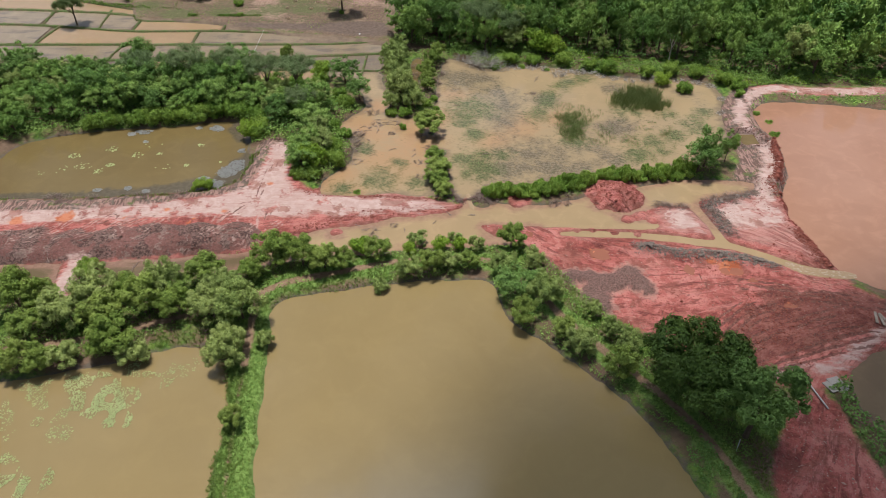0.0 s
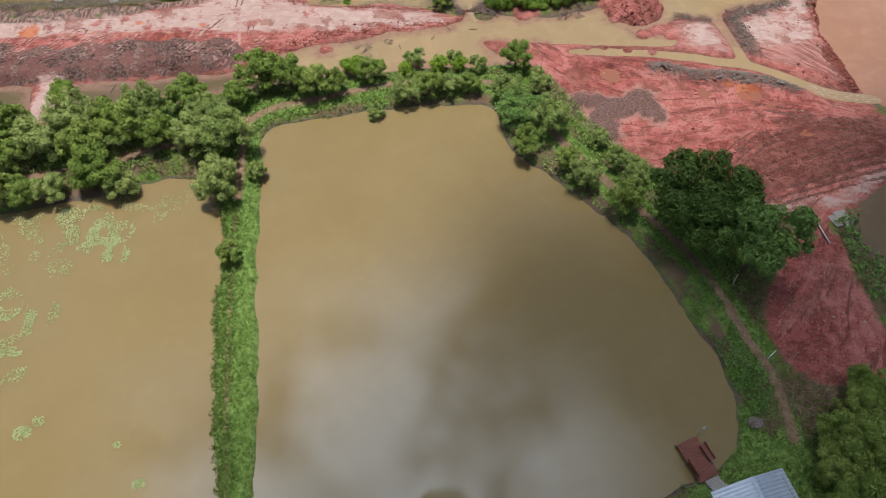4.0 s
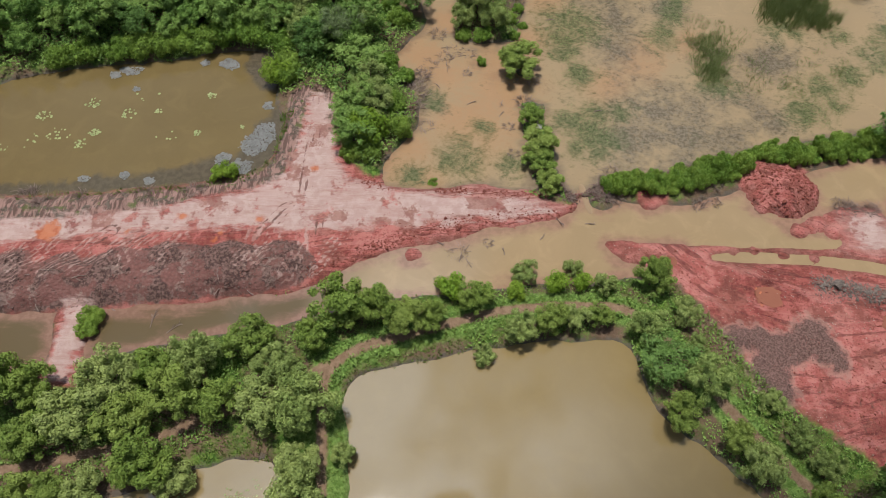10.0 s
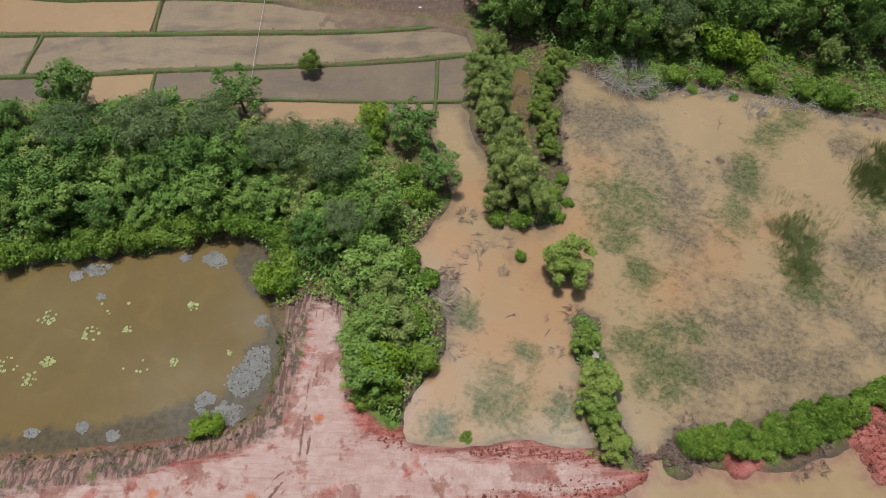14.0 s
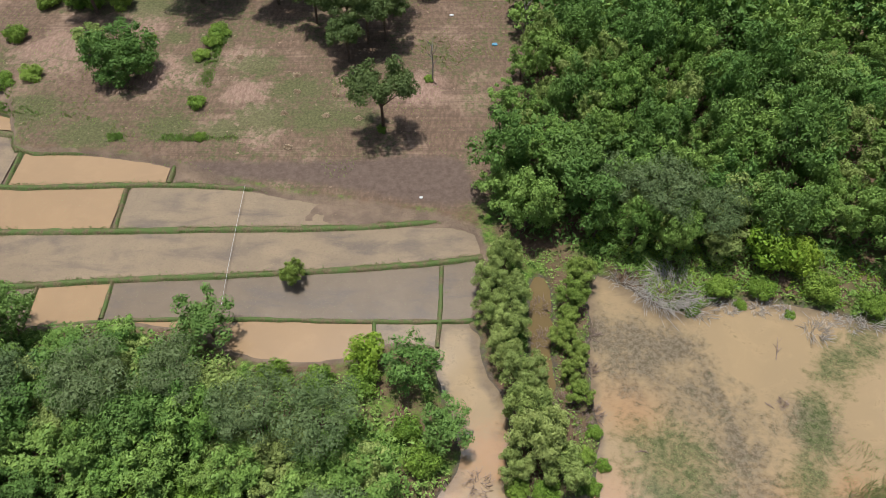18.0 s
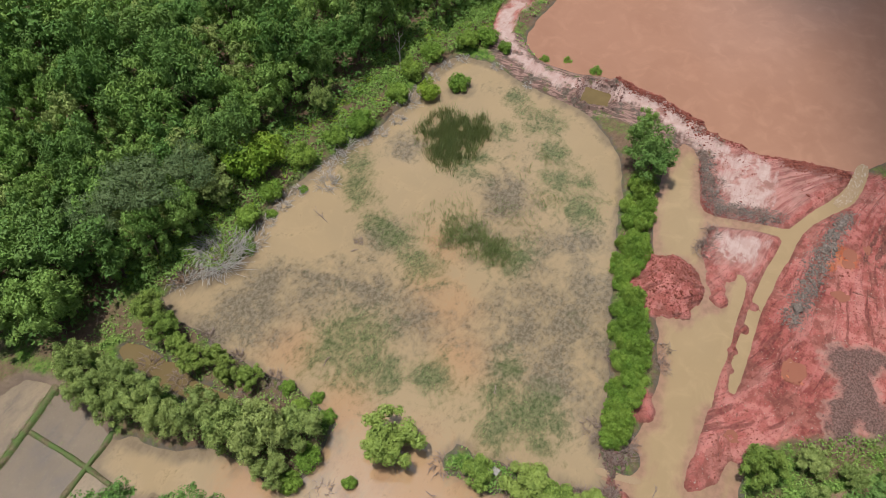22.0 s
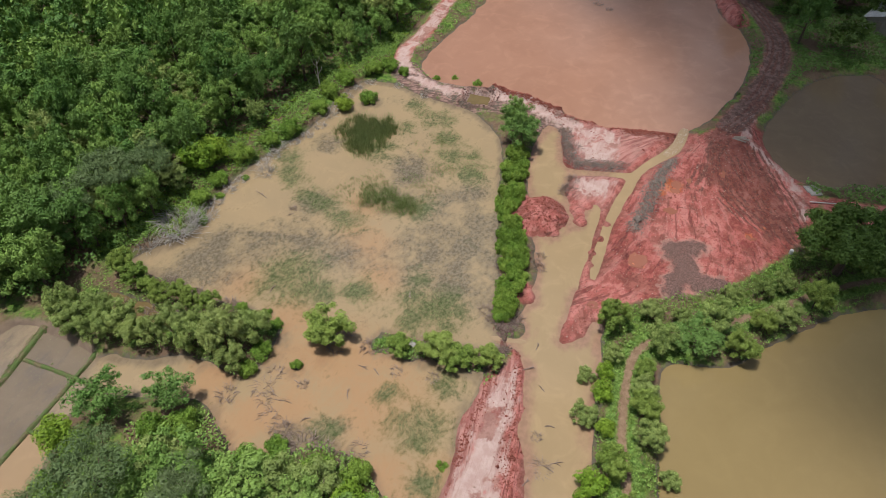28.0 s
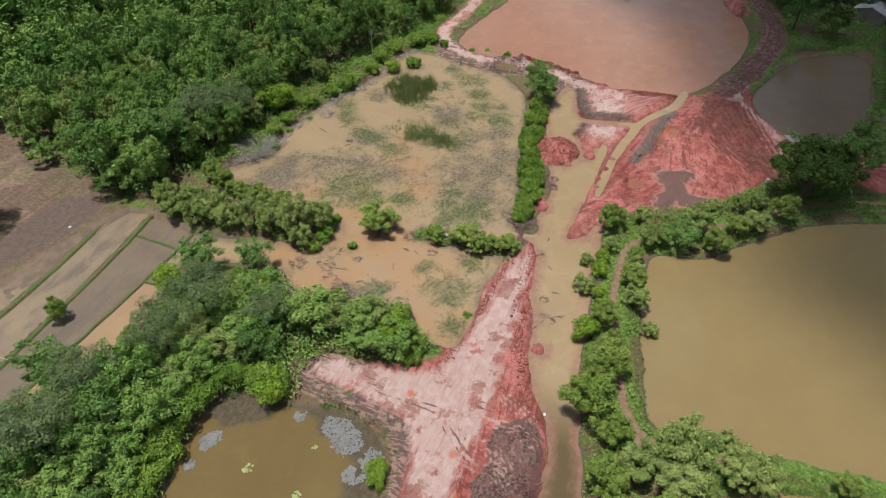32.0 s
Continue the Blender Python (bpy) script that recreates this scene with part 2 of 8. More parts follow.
WATER_MARSH = water_material("marsh_water", (0.300, 0.215, 0.122), (0.258, 0.190, 0.112), 0.6, 1.0, shoal=(0.165, 0.125, 0.088))


# ---- mesh helpers
def mesh_object(name, verts, faces, material, parent=None, smooth=False):
    me = bpy.data.meshes.new(name)
    verts = np.asarray(verts, np.float32).reshape(-1, 3)
    if isinstance(faces, np.ndarray):
        k = faces.shape[1]
        me.vertices.add(len(verts))
        me.vertices.foreach_set("co", verts.ravel())
        me.loops.add(faces.size)
        me.loops.foreach_set("vertex_index", faces.astype(np.int32).ravel())
        me.polygons.add(len(faces))
        me.polygons.foreach_set("loop_start", np.arange(0, faces.size, k, dtype=np.int32))
        me.polygons.foreach_set("loop_total", np.full(len(faces), k, np.int32))
        me.update(calc_edges=True)
    else:
        me.from_pydata([tuple(map(float, v)) for v in verts], [], faces)
    if material:
        me.materials.append(material)
    if smooth:
        me.polygons.foreach_set("use_smooth", np.ones(len(me.polygons), bool))
    ob = new(name, me)
    if parent:
        ob.parent = parent
    return ob


def part(name, bm, material, parent, label=""):
    me = bpy.data.meshes.new(name)
    bm.to_mesh(me)
    bm.free()
    me.materials.append(material)
    ob = new(name, me)
    ob.parent = parent
    return tagged(ob, label)


def thing(name, label, category, group="", at=None, kind=""):
    ob = new(name)
    ob.empty_display_size = 0.3
    if at is not None:
        ob.matrix_basis = at
    return tagged(ob, label, category, group, kind)


def tube(paths, sides=6):
    """Verts and quads of tapering tubes; each path is a list of (x, y, z, radius)."""
    verts, faces = [], []
    for path in paths:
        base = len(verts)
        for i, (x, y, z, r) in enumerate(path):
            a, b = path[max(i - 1, 0)], path[min(i + 1, len(path) - 1)]
            d = Vector((b[0] - a[0], b[1] - a[1], b[2] - a[2]))
            d = d.normalized() if d.length > 1e-6 else Vector((0, 0, 1))
            u = d.orthogonal().normalized()
            v = d.cross(u)
            for k in range(sides):
                w = 2 * math.pi * k / sides
                p = Vector((x, y, z)) + (u * math.cos(w) + v * math.sin(w)) * r
                verts.append(tuple(p))
        for i in range(len(path) - 1):
            for k in range(sides):
                j = base + i * sides
                faces.append((j + k, j + (k + 1) % sides, j + sides + (k + 1) % sides, j + sides + k))
        faces.append(tuple(base + (len(path) - 1) * sides + k for k in range(sides)))
        faces.append(tuple(base + k for k in reversed(range(sides))))
    return verts, faces


def leaves(rng, points, normals, size, slim=0.68, jitter=0.36):
    """Verts and triangles of leaf blades lying across the given normals, turned somewhat to the light."""
    n = len(points)
    nn = normals + rng.normal(0, jitter, (n, 3)) + (0, 0, 0.22)
    nn /= np.linalg.norm(nn, axis=1, keepdims=True) + 1e-9
    r = rng.normal(0, 1, (n, 3))
    u = np.cross(nn, r)
    u /= np.linalg.norm(u, axis=1, keepdims=True) + 1e-9
    v = np.cross(nn, u)
    s = (size * rng.uniform(0.65, 1.4, n))[:, None]
    q = np.stack([points - u * s * 0.5 - v * s * slim * 0.5, points - u * s * 0.4 + v * s * slim * 0.5, points + u * s * 0.75 - nn * s * 0.2], 1)
    return q.reshape(-1, 3), np.arange(3 * n).reshape(-1, 3)


def chaikin(pts, rounds=2, closed=True):
    p = np.asarray(pts, float)
    for _ in range(rounds):
        q = np.roll(p, -1, 0) if closed else p[1:]
        a = p if closed else p[:-1]
        new_p = np.stack([a * 0.75 + q * 0.25, a * 0.25 + q * 0.75], 1).reshape(-1, 2)
        p = new_p if closed else np.vstack([p[:1], new_p, p[-1:]])
    return p


def signed(px, py, poly):
    """Distance of points to a closed outline, negative inside."""
    best = np.full(px.shape, 1e9)
    inside = np.zeros(px.shape, bool)
    for (ax, ay), (bx, by) in zip(poly, np.roll(poly, -1, 0)):
        dx, dy = bx - ax, by - ay
        t = np.clip(((px - ax) * dx + (py - ay) * dy) / (dx * dx + dy * dy + 1e-12), 0, 1)
        best = np.minimum(best, (px - ax - t * dx) ** 2 + (py - ay - t * dy) ** 2)
        cross = (ay > py) != (by > py)
        inside ^= cross & (px < (bx - ax) * (py - ay) / (by - ay + 1e-12) + ax)
    d = np.sqrt(best)
    return np.where(inside, -d, d)


def along(px, py, line):
    """Distance of points to an open line."""
    best = np.full(px.shape, 1e9)
    for (ax, ay), (bx, by) in zip(line[:-1], line[1:]):
        dx, dy = bx - ax, by - ay
        t = np.clip(((px - ax) * dx + (py - ay) * dy) / (dx * dx + dy * dy + 1e-12), 0, 1)
        best = np.minimum(best, (px - ax - t * dx) ** 2 + (py - ay - t * dy) ** 2)
    return np.sqrt(best)


def value_noise(px, py, cell, seed):
    """Smooth noise from 0 to 1 on a lattice of the given cell size."""
    g = np.random.default_rng(seed).random((64, 64))
    x, y = px / cell, py / cell
    i, j = np.floor(x).astype(int), np.floor(y).astype(int)
    u, v = x - i, y - j
    u, v = u * u * (3 - 2 * u), v * v * (3 - 2 * v)
    a, b = g[i % 64, j % 64], g[(i + 1) % 64, j % 64]
    c, d = g[i % 64, (j + 1) % 64], g[(i + 1) % 64, (j + 1) % 64]
    return (a * (1 - u) + b * u) * (1 - v) + (c * (1 - u) + d * u) * v


def rough_noise(px, py, cell, seed):
    return (value_noise(px, py, cell, seed) * 0.55 + value_noise(px + 7.3, py - 3.1, cell * 0.47, seed + 1) * 0.3
            + value_noise(px - 2.7, py + 9.9, cell * 0.21, seed + 2) * 0.15)

# ---- plan: outlines in metres
POND_MAIN = chaikin([(-4.0, -23), (-3, -21.4), (2.6, -19.9), (8.4, -18.8), (15.7, -18.1), (18.8, -18.2), (19.7, -23), (21.5, -25.8), (24.5, -27.5),
                     (28, -31.4), (32, -36), (33.6, -40.5), (36, -45.5), (36.9, -50.5), (35.0, -53.6), (31, -55.8), (26, -58.3), (18, -65), (2, -66),
                     (1, -58.7), (-0.6, -46), (-2.4, -34.6), (-3.3, -27.8)])
POND_LILY = chaikin([(-1.2, -58.7), (-3.3, -51), (-4.9, -40.7), (-5.7, -32.7), (-7.5, -28.8), (-9.6, -27.7), (-12.7, -28.6), (-20.2, -31),
                     (-27.7, -32.7), (-45, -36), (-52, -62), (-20, -70), (-1, -67)])
FLOOD = chaikin([(-60, -19), (-33.6, -16.7), (-22.9, -15.6), (-14, -14.9), (-8.2, -13.9), (-5.3, -12.4), (-2.4, -10.5), (0.7, -9.5), (5.9, -8.1),
                 (8.6, -7.1), (12.3, -7), (15, -5.6), (15.6, -4), (17.6, -3.4), (20, -4.4), (26, -4.6), (32.6, -2.6), (39, -0.5), (44, 1.3), (48, 1.1),
                 (53.2, 0.8), (52.6, -1.2), (48.7, -2.4), (45.2, -3.4), (44.9, -4.2), (45.2, -6.3), (45.8, -8.8), (46.2, -11.3), (47.5, -12.0), (50, -13.2),
                 (51.6, -14.3), (53.6, -15.4), (57.4, -16.2), (58.4, -17.6), (53.4, -16.9), (51.3, -15.9), (49.5, -14.4), (47.9, -13.3), (45.7, -12.5), (42.6, -11.9),
                 (39.6, -11.3), (36.3, -10.9), (32.4, -10.7), (27.3, -10.6), (27.2, -9.7), (32.4, -9.6), (36.3, -9.8), (39.7, -10.2), (42.6, -10.8), (45.3, -11.3),
                 (44.9, -8.8), (44.2, -6.4), (43.5, -4.5), (40.6, -4.6), (38.8, -5.4), (38.9, -6.9), (39.2, -9.2), (36.2, -9.2), (30.2, -9.1), (27, -8.9), (24.2, -8.6), (20.4, -8.6),
                 (17.4, -8.5), (18.8, -10.2), (22.3, -11.8), (18, -12.6), (12, -13), (5, -13.9), (-2, -15), (-10, -17.3), (-20, -19.2), (-33, -22), (-60, -26)], 1)
CANAL = chaikin([(58, -17.2), (53.6, -16.2), (51.5, -15.1), (49.9, -13.8), (48.1, -12.7), (45.8, -11.9), (42.6, -11.35), (39.6, -10.75), (36.3, -10.35), (32.4, -10.15), (27.3, -10.15)], 1, False)
DITCH = [(46.0, -11.4), (45.4, -8.8), (44.6, -6.3), (44.2, -3.9)]
WET_GAP = chaikin([(7.6, 23.6), (8.7, 24), (9.3, 31), (9.6, 36.4), (7.8, 36.6), (7.0, 30)], 1)
MARSH = chaikin([(-2.6, -2.6), (-2, 0), (0.5, 3.5), (1.2, 8), (-1, 11), (-2.6, 14), (-1, 16), (1.0, 18.4), (1.3, 22), (-0.6, 26), (-0.8, 31.4),
                 (2.6, 31.4), (3.2, 27), (4.8, 24.5), (5.0, 20.5), (4.5, 17.6), (8, 16.2), (11.8, 17), (11.9, 26), (13.2, 37), (15.9, 35.8), (18, 33.6),
                 (21.8, 32.8), (25.5, 34), (31.4, 33.9), (35.8, 32.3), (42.8, 29.7), (51.5, 29.8), (56.2, 28), (56.4, 24.2), (54.6, 19.9), (54, 14),
                 (52, 9.5), (47, 4.9), (44, 4.3), (33.5, 1.7), (23, -1.2), (18.4, -2.2), (17, -3.4), (15.6, -3.8), (14.6, -2.6), (11, -3.3), (7.4, -2.6), (0, -3.2)], 1)
POND_WEST = chaikin([(-50, -5.0), (-34, -4.2), (-21, -3), (-15.5, -1.9), (-12.8, 0), (-12.6, 4.6), (-14, 8.6), (-14.6, 14.3), (-18.4, 15), (-25, 13.6),
                     (-32, 12.4), (-40, 11.2), (-46, 8), (-47, 2)])
POND_PINK = chaikin([(63.3, 22.7), (59.5, 19.7), (58.8, 15), (60.2, 9.8), (58.6, 2.4), (55.8, -1.9), (55.2, -6), (55.8, -10), (56.7, -15), (57.4, -17.2),
                     (63.9, -20.8), (71, -23.5), (84, -25), (91, -22.8), (95, -19.5), (101, -18), (125, -16), (130, 8), (112, 19), (88, 18.7), (72, 21.5)])
POND_EAST = chaikin([(50.5, -31.5), (52.5, -38.5), (54, -41), (62, -42), (70, -43.5), (82, -43.5), (80.5, -38.3), (77, -33), (65, -27.5), (60, -26.4), (55, -27.6)])
PADDY = chaikin([(-110, 28), (-36, 30.4), (-28, 31), (-21, 30), (-17, 27.6), (-11.5, 27), (-7, 27.8), (-5.6, 29), (0, 29), (2.6, 30.6), (4.2, 38.7), (3, 42.8), (-8, 45.2), (-20, 47.2), (-28, 50.8), (-38, 52.4), (-45, 52.3), (-46.6, 56), (-52, 66),
                 (-70, 72), (-110, 76)], 1)
SPIT = np.array([(-28.7, -15), (-25.4, -15), (-24.9, -23), (-28.0, -23)])
WHITE_FLAT = np.array([(43.6, -4.5), (45.1, -10.9), (43.6, -10.7), (39.6, -9.9), (39.0, -8), (38.4, -5.6), (40.5, -4.7)])

RED_FIELD = chaikin([(18, -8.7), (25, -8.9), (27.2, -9.9), (32.6, -10.2), (39.6, -10.9), (46, -12.2), (50, -14.6), (56, -16.8), (58.5, -20.5), (64, -21.5), (66, -25), (60, -26), (55, -28), (50.5, -31),
                     (48, -33), (44, -32), (38, -29.8), (32, -25), (29, -22), (26, -16), (22.5, -11.8), (18.4, -10)], 1)
RED_BANK = chaikin([(38.0, -5.2), (43.4, -4.2), (45.6, -3.4), (50.4, -1.7), (53.4, -0.6), (55.8, -1.4), (55.2, -6), (55.8, -10), (56.7, -15), (57, -16.4), (46.6, -11.6), (39.6, -10.4), (27, -9.6), (27, -8.8), (38.6, -9.0)], 1)
RED_DAM = chaikin([(-70, -6.4), (-36.8, -5.4), (-23.9, -4.2), (-15, -2.8), (-11.9, -0.4), (-11.4, 8), (-8, 8), (-6.4, 0.6), (-3.5, -2.2), (1.5, -2.8), (7.5, -2.8), (12.4, -4.0),
                   (17, -5.6), (12, -7.3), (5.9, -8.4), (-2.4, -10.8), (-8.2, -14.1), (-23, -15.9), (-33.6, -17), (-70, -20)], 1)
RED_EAST = chaikin([(40.5, -40.8), (43.5, -36), (46.1, -33), (48.7, -32.6), (49.3, -40.6), (50.3, -46), (48.5, -47.8), (42.1, -47.8), (40, -43.5)], 1)
PALE_ROAD = chaikin([(-70, -10.5), (-36.8, -8.0), (-23.9, -6.1), (-17.6, -4.9), (-12.3, -3.4), (-10.4, 0.8), (-10.3, 8.8), (-8.5, 8), (-7.3, 0.9), (-5.2, -2.9), (1.5, -4.0),
                     (7.5, -4.2), (14, -5.2), (13, -6.0), (7.5, -6.3), (2.7, -7.3), (-2.6, -7.6), (-10, -7.9), (-22.8, -8.1), (-36, -9.8), (-70, -13)], 1)
SPOIL = chaikin([(-70, -13), (-40, -11.7), (-35.5, -11.3), (-32.8, -10.1), (-31.6, -12.4), (-29.4, -10.4), (-27.4, -11.7), (-24.8, -9.8), (-23.1, -10.5), (-20.2, -9.3), (-17.1, -10.1), (-15.1, -9.1), (-13.3, -10.0),
                 (-10.4, -9.0), (-8.0, -10.2), (-7.0, -12.2), (-9.2, -14.0), (-23, -15.6), (-34, -16.6), (-70, -19.5)], 1)
STAIN = chaikin([(33.4, -16.0), (35.0, -16.7), (35.4, -18.1), (36.1, -19.5), (35.5, -21.2), (34.3, -20.8), (33.5, -19.9), (32.4, -20.1), (30.7, -21.1), (31.3, -23.0), (30.3, -23.7), (28.9, -23.3), (27.7, -21.6), (28.4, -18.8),
                 (27.2, -19.5), (26.5, -19.1), (26.3, -17.6), (27.5, -16.7), (29.6, -17.0), (30.4, -17.5), (31.8, -17.6), (32.7, -16.3)], 1)
VERGE = chaikin([(-60, -6), (-34, -4.7), (-24, -3.8), (-16, -2.4), (-13, -0.8), (-12.4, 3), (-12.4, 9.6), (-7.4, 9.6), (-7.2, 2), (-8.6, 1), (-8.7, 9), (-10.2, 9), (-10.6, 0.5), (-12.0, -3.1), (-15.3, -3.7), (-18.8, -4.4), (-21.2, -5.6),
                 (-24.5, -6.5), (-28.8, -7.1), (-33, -7.6), (-60, -9)], 1)
PLOUGH = chaikin([(-27, 48.4), (-12, 47.4), (-7, 45.9), (3, 44), (2.4, 50), (0, 51.5), (-10, 50.6), (-20, 50.4), (-27, 50.4)], 1)
FIELD = chaikin([(-110, 70), (-70, 70), (-52, 64), (-46.4, 56), (-45, 52.5), (-38, 52.5), (-28.8, 51), (-20, 47.4), (-8, 45.4), (3.6, 43.2), (5.6, 50), (6.5, 56), (10, 67.6), (12.4, 80.5),
                 (15, 150), (-110, 150)], 1)
TRACK_LAKE = chaikin([(110, 24), (90, 25.5), (76, 24.8), (69.9, 25.0), (65.3, 26), (61, 24.6), (58, 21), (56.6, 17), (56.6, 12), (57.2, 8.9), (57.0, 4.5), (54.4, 0.0), (52.6, -4.5), (50, -7.5)], 2, False)
TRACK_RUT = chaikin([(36, -17), (42, -20.5), (48, -20.0), (53, -20.4), (61.5, -22.8), (72, -27), (85, -29), (93, -27.5), (101, -24)], 2, False)
# wheel marks: line, half width, spacing of the ridges, strength
TREADS = [(chaikin(r, 2, False), w, p, k) for r, w, p, k in (
    ([(101, -24), (93, -27.5), (85, -29), (72, -27), (61.5, -22.8)], 1.9, 0.85, 1.0), ([(67, -26.3), (60.3, -22.9), (54.7, -20.8), (49.6, -20.0), (45.7, -19.0)], 1.7, 0.85, 1.0), ([(54.5, -21.6), (50.3, -21.2), (45.6, -22.3), (42.5, -24.7), (39.0, -28.0)], 1.7, 0.7, 0.85),
    ([(60, -23.8), (54, -23.8), (48, -26), (43, -28.6), (39.6, -30)], 2.0, 0.8, 0.8), ([(61.1, -24.6), (55.8, -26.1), (50.4, -27.8), (46.8, -29.1), (41.7, -30.8)], 1.1, 0.75, 0.9), ([(45.6, -16.4), (42.6, -15.4), (41.0, -17.2), (41.9, -20.4)], 0.7, 0.6, 0.6),
    ([(41, -14.8), (39.6, -16), (39.1, -18.3), (40.3, -21.9), (43, -24)], 0.6, 0.6, 0.55), ([(45.7, -19), (40, -18.6), (37, -22), (36, -26), (38, -29)], 1.2, 0.75, 0.45), ([(36, -13.6), (30, -12.6), (25, -10.8), (20.5, -9.2)], 1.3, 0.7, 0.5),
    ([(-36, -10.6), (-24, -8.8), (-12, -8.0), (2, -6.9), (14, -5.5)], 1.7, 0.8, 0.25), ([(-9.4, 9), (-9.5, 1), (-7, -3.8), (0, -5.6), (14, -5.4)], 1.0, 0.7, 0.15), ([(-9.6, 8), (-9.9, 1), (-13, -5.2), (-24, -7.2)], 1.0, 0.7, 0.15),
    ([(-9.1, 9), (-9.3, 3.2), (-9.0, -0.2), (-9.2, -3.8)], 1.2, 0.6, 0.62), ([(-6.6, -2.6), (-4.6, -2.0), (-2.6, -2.6)], 1.0, 0.6, 0.45), ([(-10.6, -5.6), (-12.4, -8), (-13.6, -10.4)], 0.9, 0.55, 0.6), ([(-8, -6.6), (-7.6, -9), (-8.6, -13)], 1.2, 0.6, 0.6), ([(-26, -8.4), (-29, -10.6), (-31.6, -13)], 1.1, 0.6, 0.6), ([(-20, -7.6), (-24, -9.4), (-27.2, -11.6)], 0.9, 0.6, 0.6))]
# pale washed fans that run from the road down over the spoil
FANS = [chaikin(r, 1, False) for r in ([(-36, -9.6), (-37.4, -11.6), (-38.4, -14)], [(-33, -9.4), (-34, -11.6), (-35.6, -13.6)], [(-30.4, -9), (-31.6, -11.4), (-33.2, -13.4)], [(-27, -8.8), (-28.4, -11), (-30.4, -12.8)], [(-24, -8.8), (-26, -10.6), (-27.6, -12.6)], [(-22, -8.6), (-23.4, -10), (-24, -12)],
                                       [(-19.6, -8.6), (-20.4, -9.8), (-21, -11.2)], [(-13.4, -8), (-13.2, -9.8), (-14, -11.4)], [(-11, -7.8), (-11.6, -9.8), (-12.6, -11.6)], [(-8.6, -7.6), (-8.8, -10), (-9.6, -13)], [(-5, -7.4), (-6, -9.4), (-7.4, -12)])]
TRACK_PALE = chaikin([(44, -31), (50.3, -30), (54, -27.4), (59.5, -23.8), (66, -25.6)], 2, False)
TRACK_BANK = chaikin([(40, -52), (39.9, -47.2), (38.4, -44.1), (37.0, -39.5), (34.5, -35), (31, -30.6), (27.5, -26.5), (24, -21.5), (21.5, -17.8), (19, -15.4), (15, -15.2),
                      (9.4, -15.6), (5.5, -16.7), (1.1, -18), (-3.6, -19.4), (-5.8, -21.7), (-5.4, -25.5), (-4.9, -30.5)], 2, False)
TRACK_MID = chaikin([(-4.9, -30.5), (-4.2, -38), (-2.6, -48), (-0.6, -60)], 1, False)
TRACK_ROW = chaikin([(-5.6, -21), (-12, -24.5), (-20, -27.6), (-32, -30), (-60, -33)], 2, False)

PIT = np.array([(55.0, 9.3), (54.9, 12.4), (57.3, 12.6), (57.5, 9.5)])
WATERS = [POND_MAIN, POND_LILY, FLOOD, MARSH, POND_WEST, POND_PINK, POND_EAST, PIT, WET_GAP]
PUDDLES = [(-31.6, -8.5, 2.2, 0.7), (-20.0, -6.7, 0.8, 0.7), (-12.9, -7.0, 0.8, 0.4), (-16.2, -8.4, 0.7, 0.3), (-16.7, -9.2, 0.5, 0.4), (-14.7, -9.2, 0.45, 0.45), (-8.6, -1.0, 0.8, 0.5), (-37, -9.4, 1.6, 0.5), (-24.4, -8.4, 0.6, 0.3),
           (31.0, -14.1, 1.1, 1.0), (44.9, -16.8, 1.3, 0.75), (40.4, -16.7, 0.5, 0.8), (38.7, -25.4, 0.5, 0.6), (23.4, -10.9, 0.4, 0.6), (46.6, -18.2, 0.6, 0.45), (49.3, -22.0, 0.8, 0.4)]
ISLETS = [(12.4, 7.0, 1.2), (12.6, 4.0, 1.3), (13.0, 1.2, 1.4), (13.4, -1.6, 1.5), (11.4, 12.2, 0.9), (35.0, -2.8, 3.2), (38.6, -7.3, 0.9), (35.6, -7.3, 0.8), (7.2, 13.4, 0.3),
          (0.9, -10.2, 0.8), (50.8, 25.5, 1.1), (31.0, -9.4, 0.5), (33.6, -9.9, 0.5), (17.2, -4.0, 0.0), (9.0, 11.8, 0.2), (14.6, -4.4, 1.0), (18.2, -4.2, 1.2), (36.2, -10.1, 0.5), (37.4, -6.6, 0.9), (36.6, -7.0, 0.8), (29.2, -9.6, 0.4), (103.2, -9.8, 2.4), (105.0, -10.4, 1.6), (22.8, -4.3, 0.9)]


def tread_marks(px, py):
    """Worn grooves beside one another along each line, broken up by patches."""
    out = np.zeros(px.shape)
    for i, (line, w, p, k) in enumerate(TREADS):
        d = along(px, py, line)
        wave = 0.5 + 0.5 * np.cos(6.283 * d / p + 2.5 * (rough_noise(px, py, 4.0, 90 + i) - 0.5))
        fade = np.clip((w - d) / 0.35, 0, 1) * np.clip((rough_noise(px, py, 2.6, 120 + i) - 0.25) * 3, 0, 1)
        out = np.maximum(out, k * fade * wave ** 1.5)
    return out


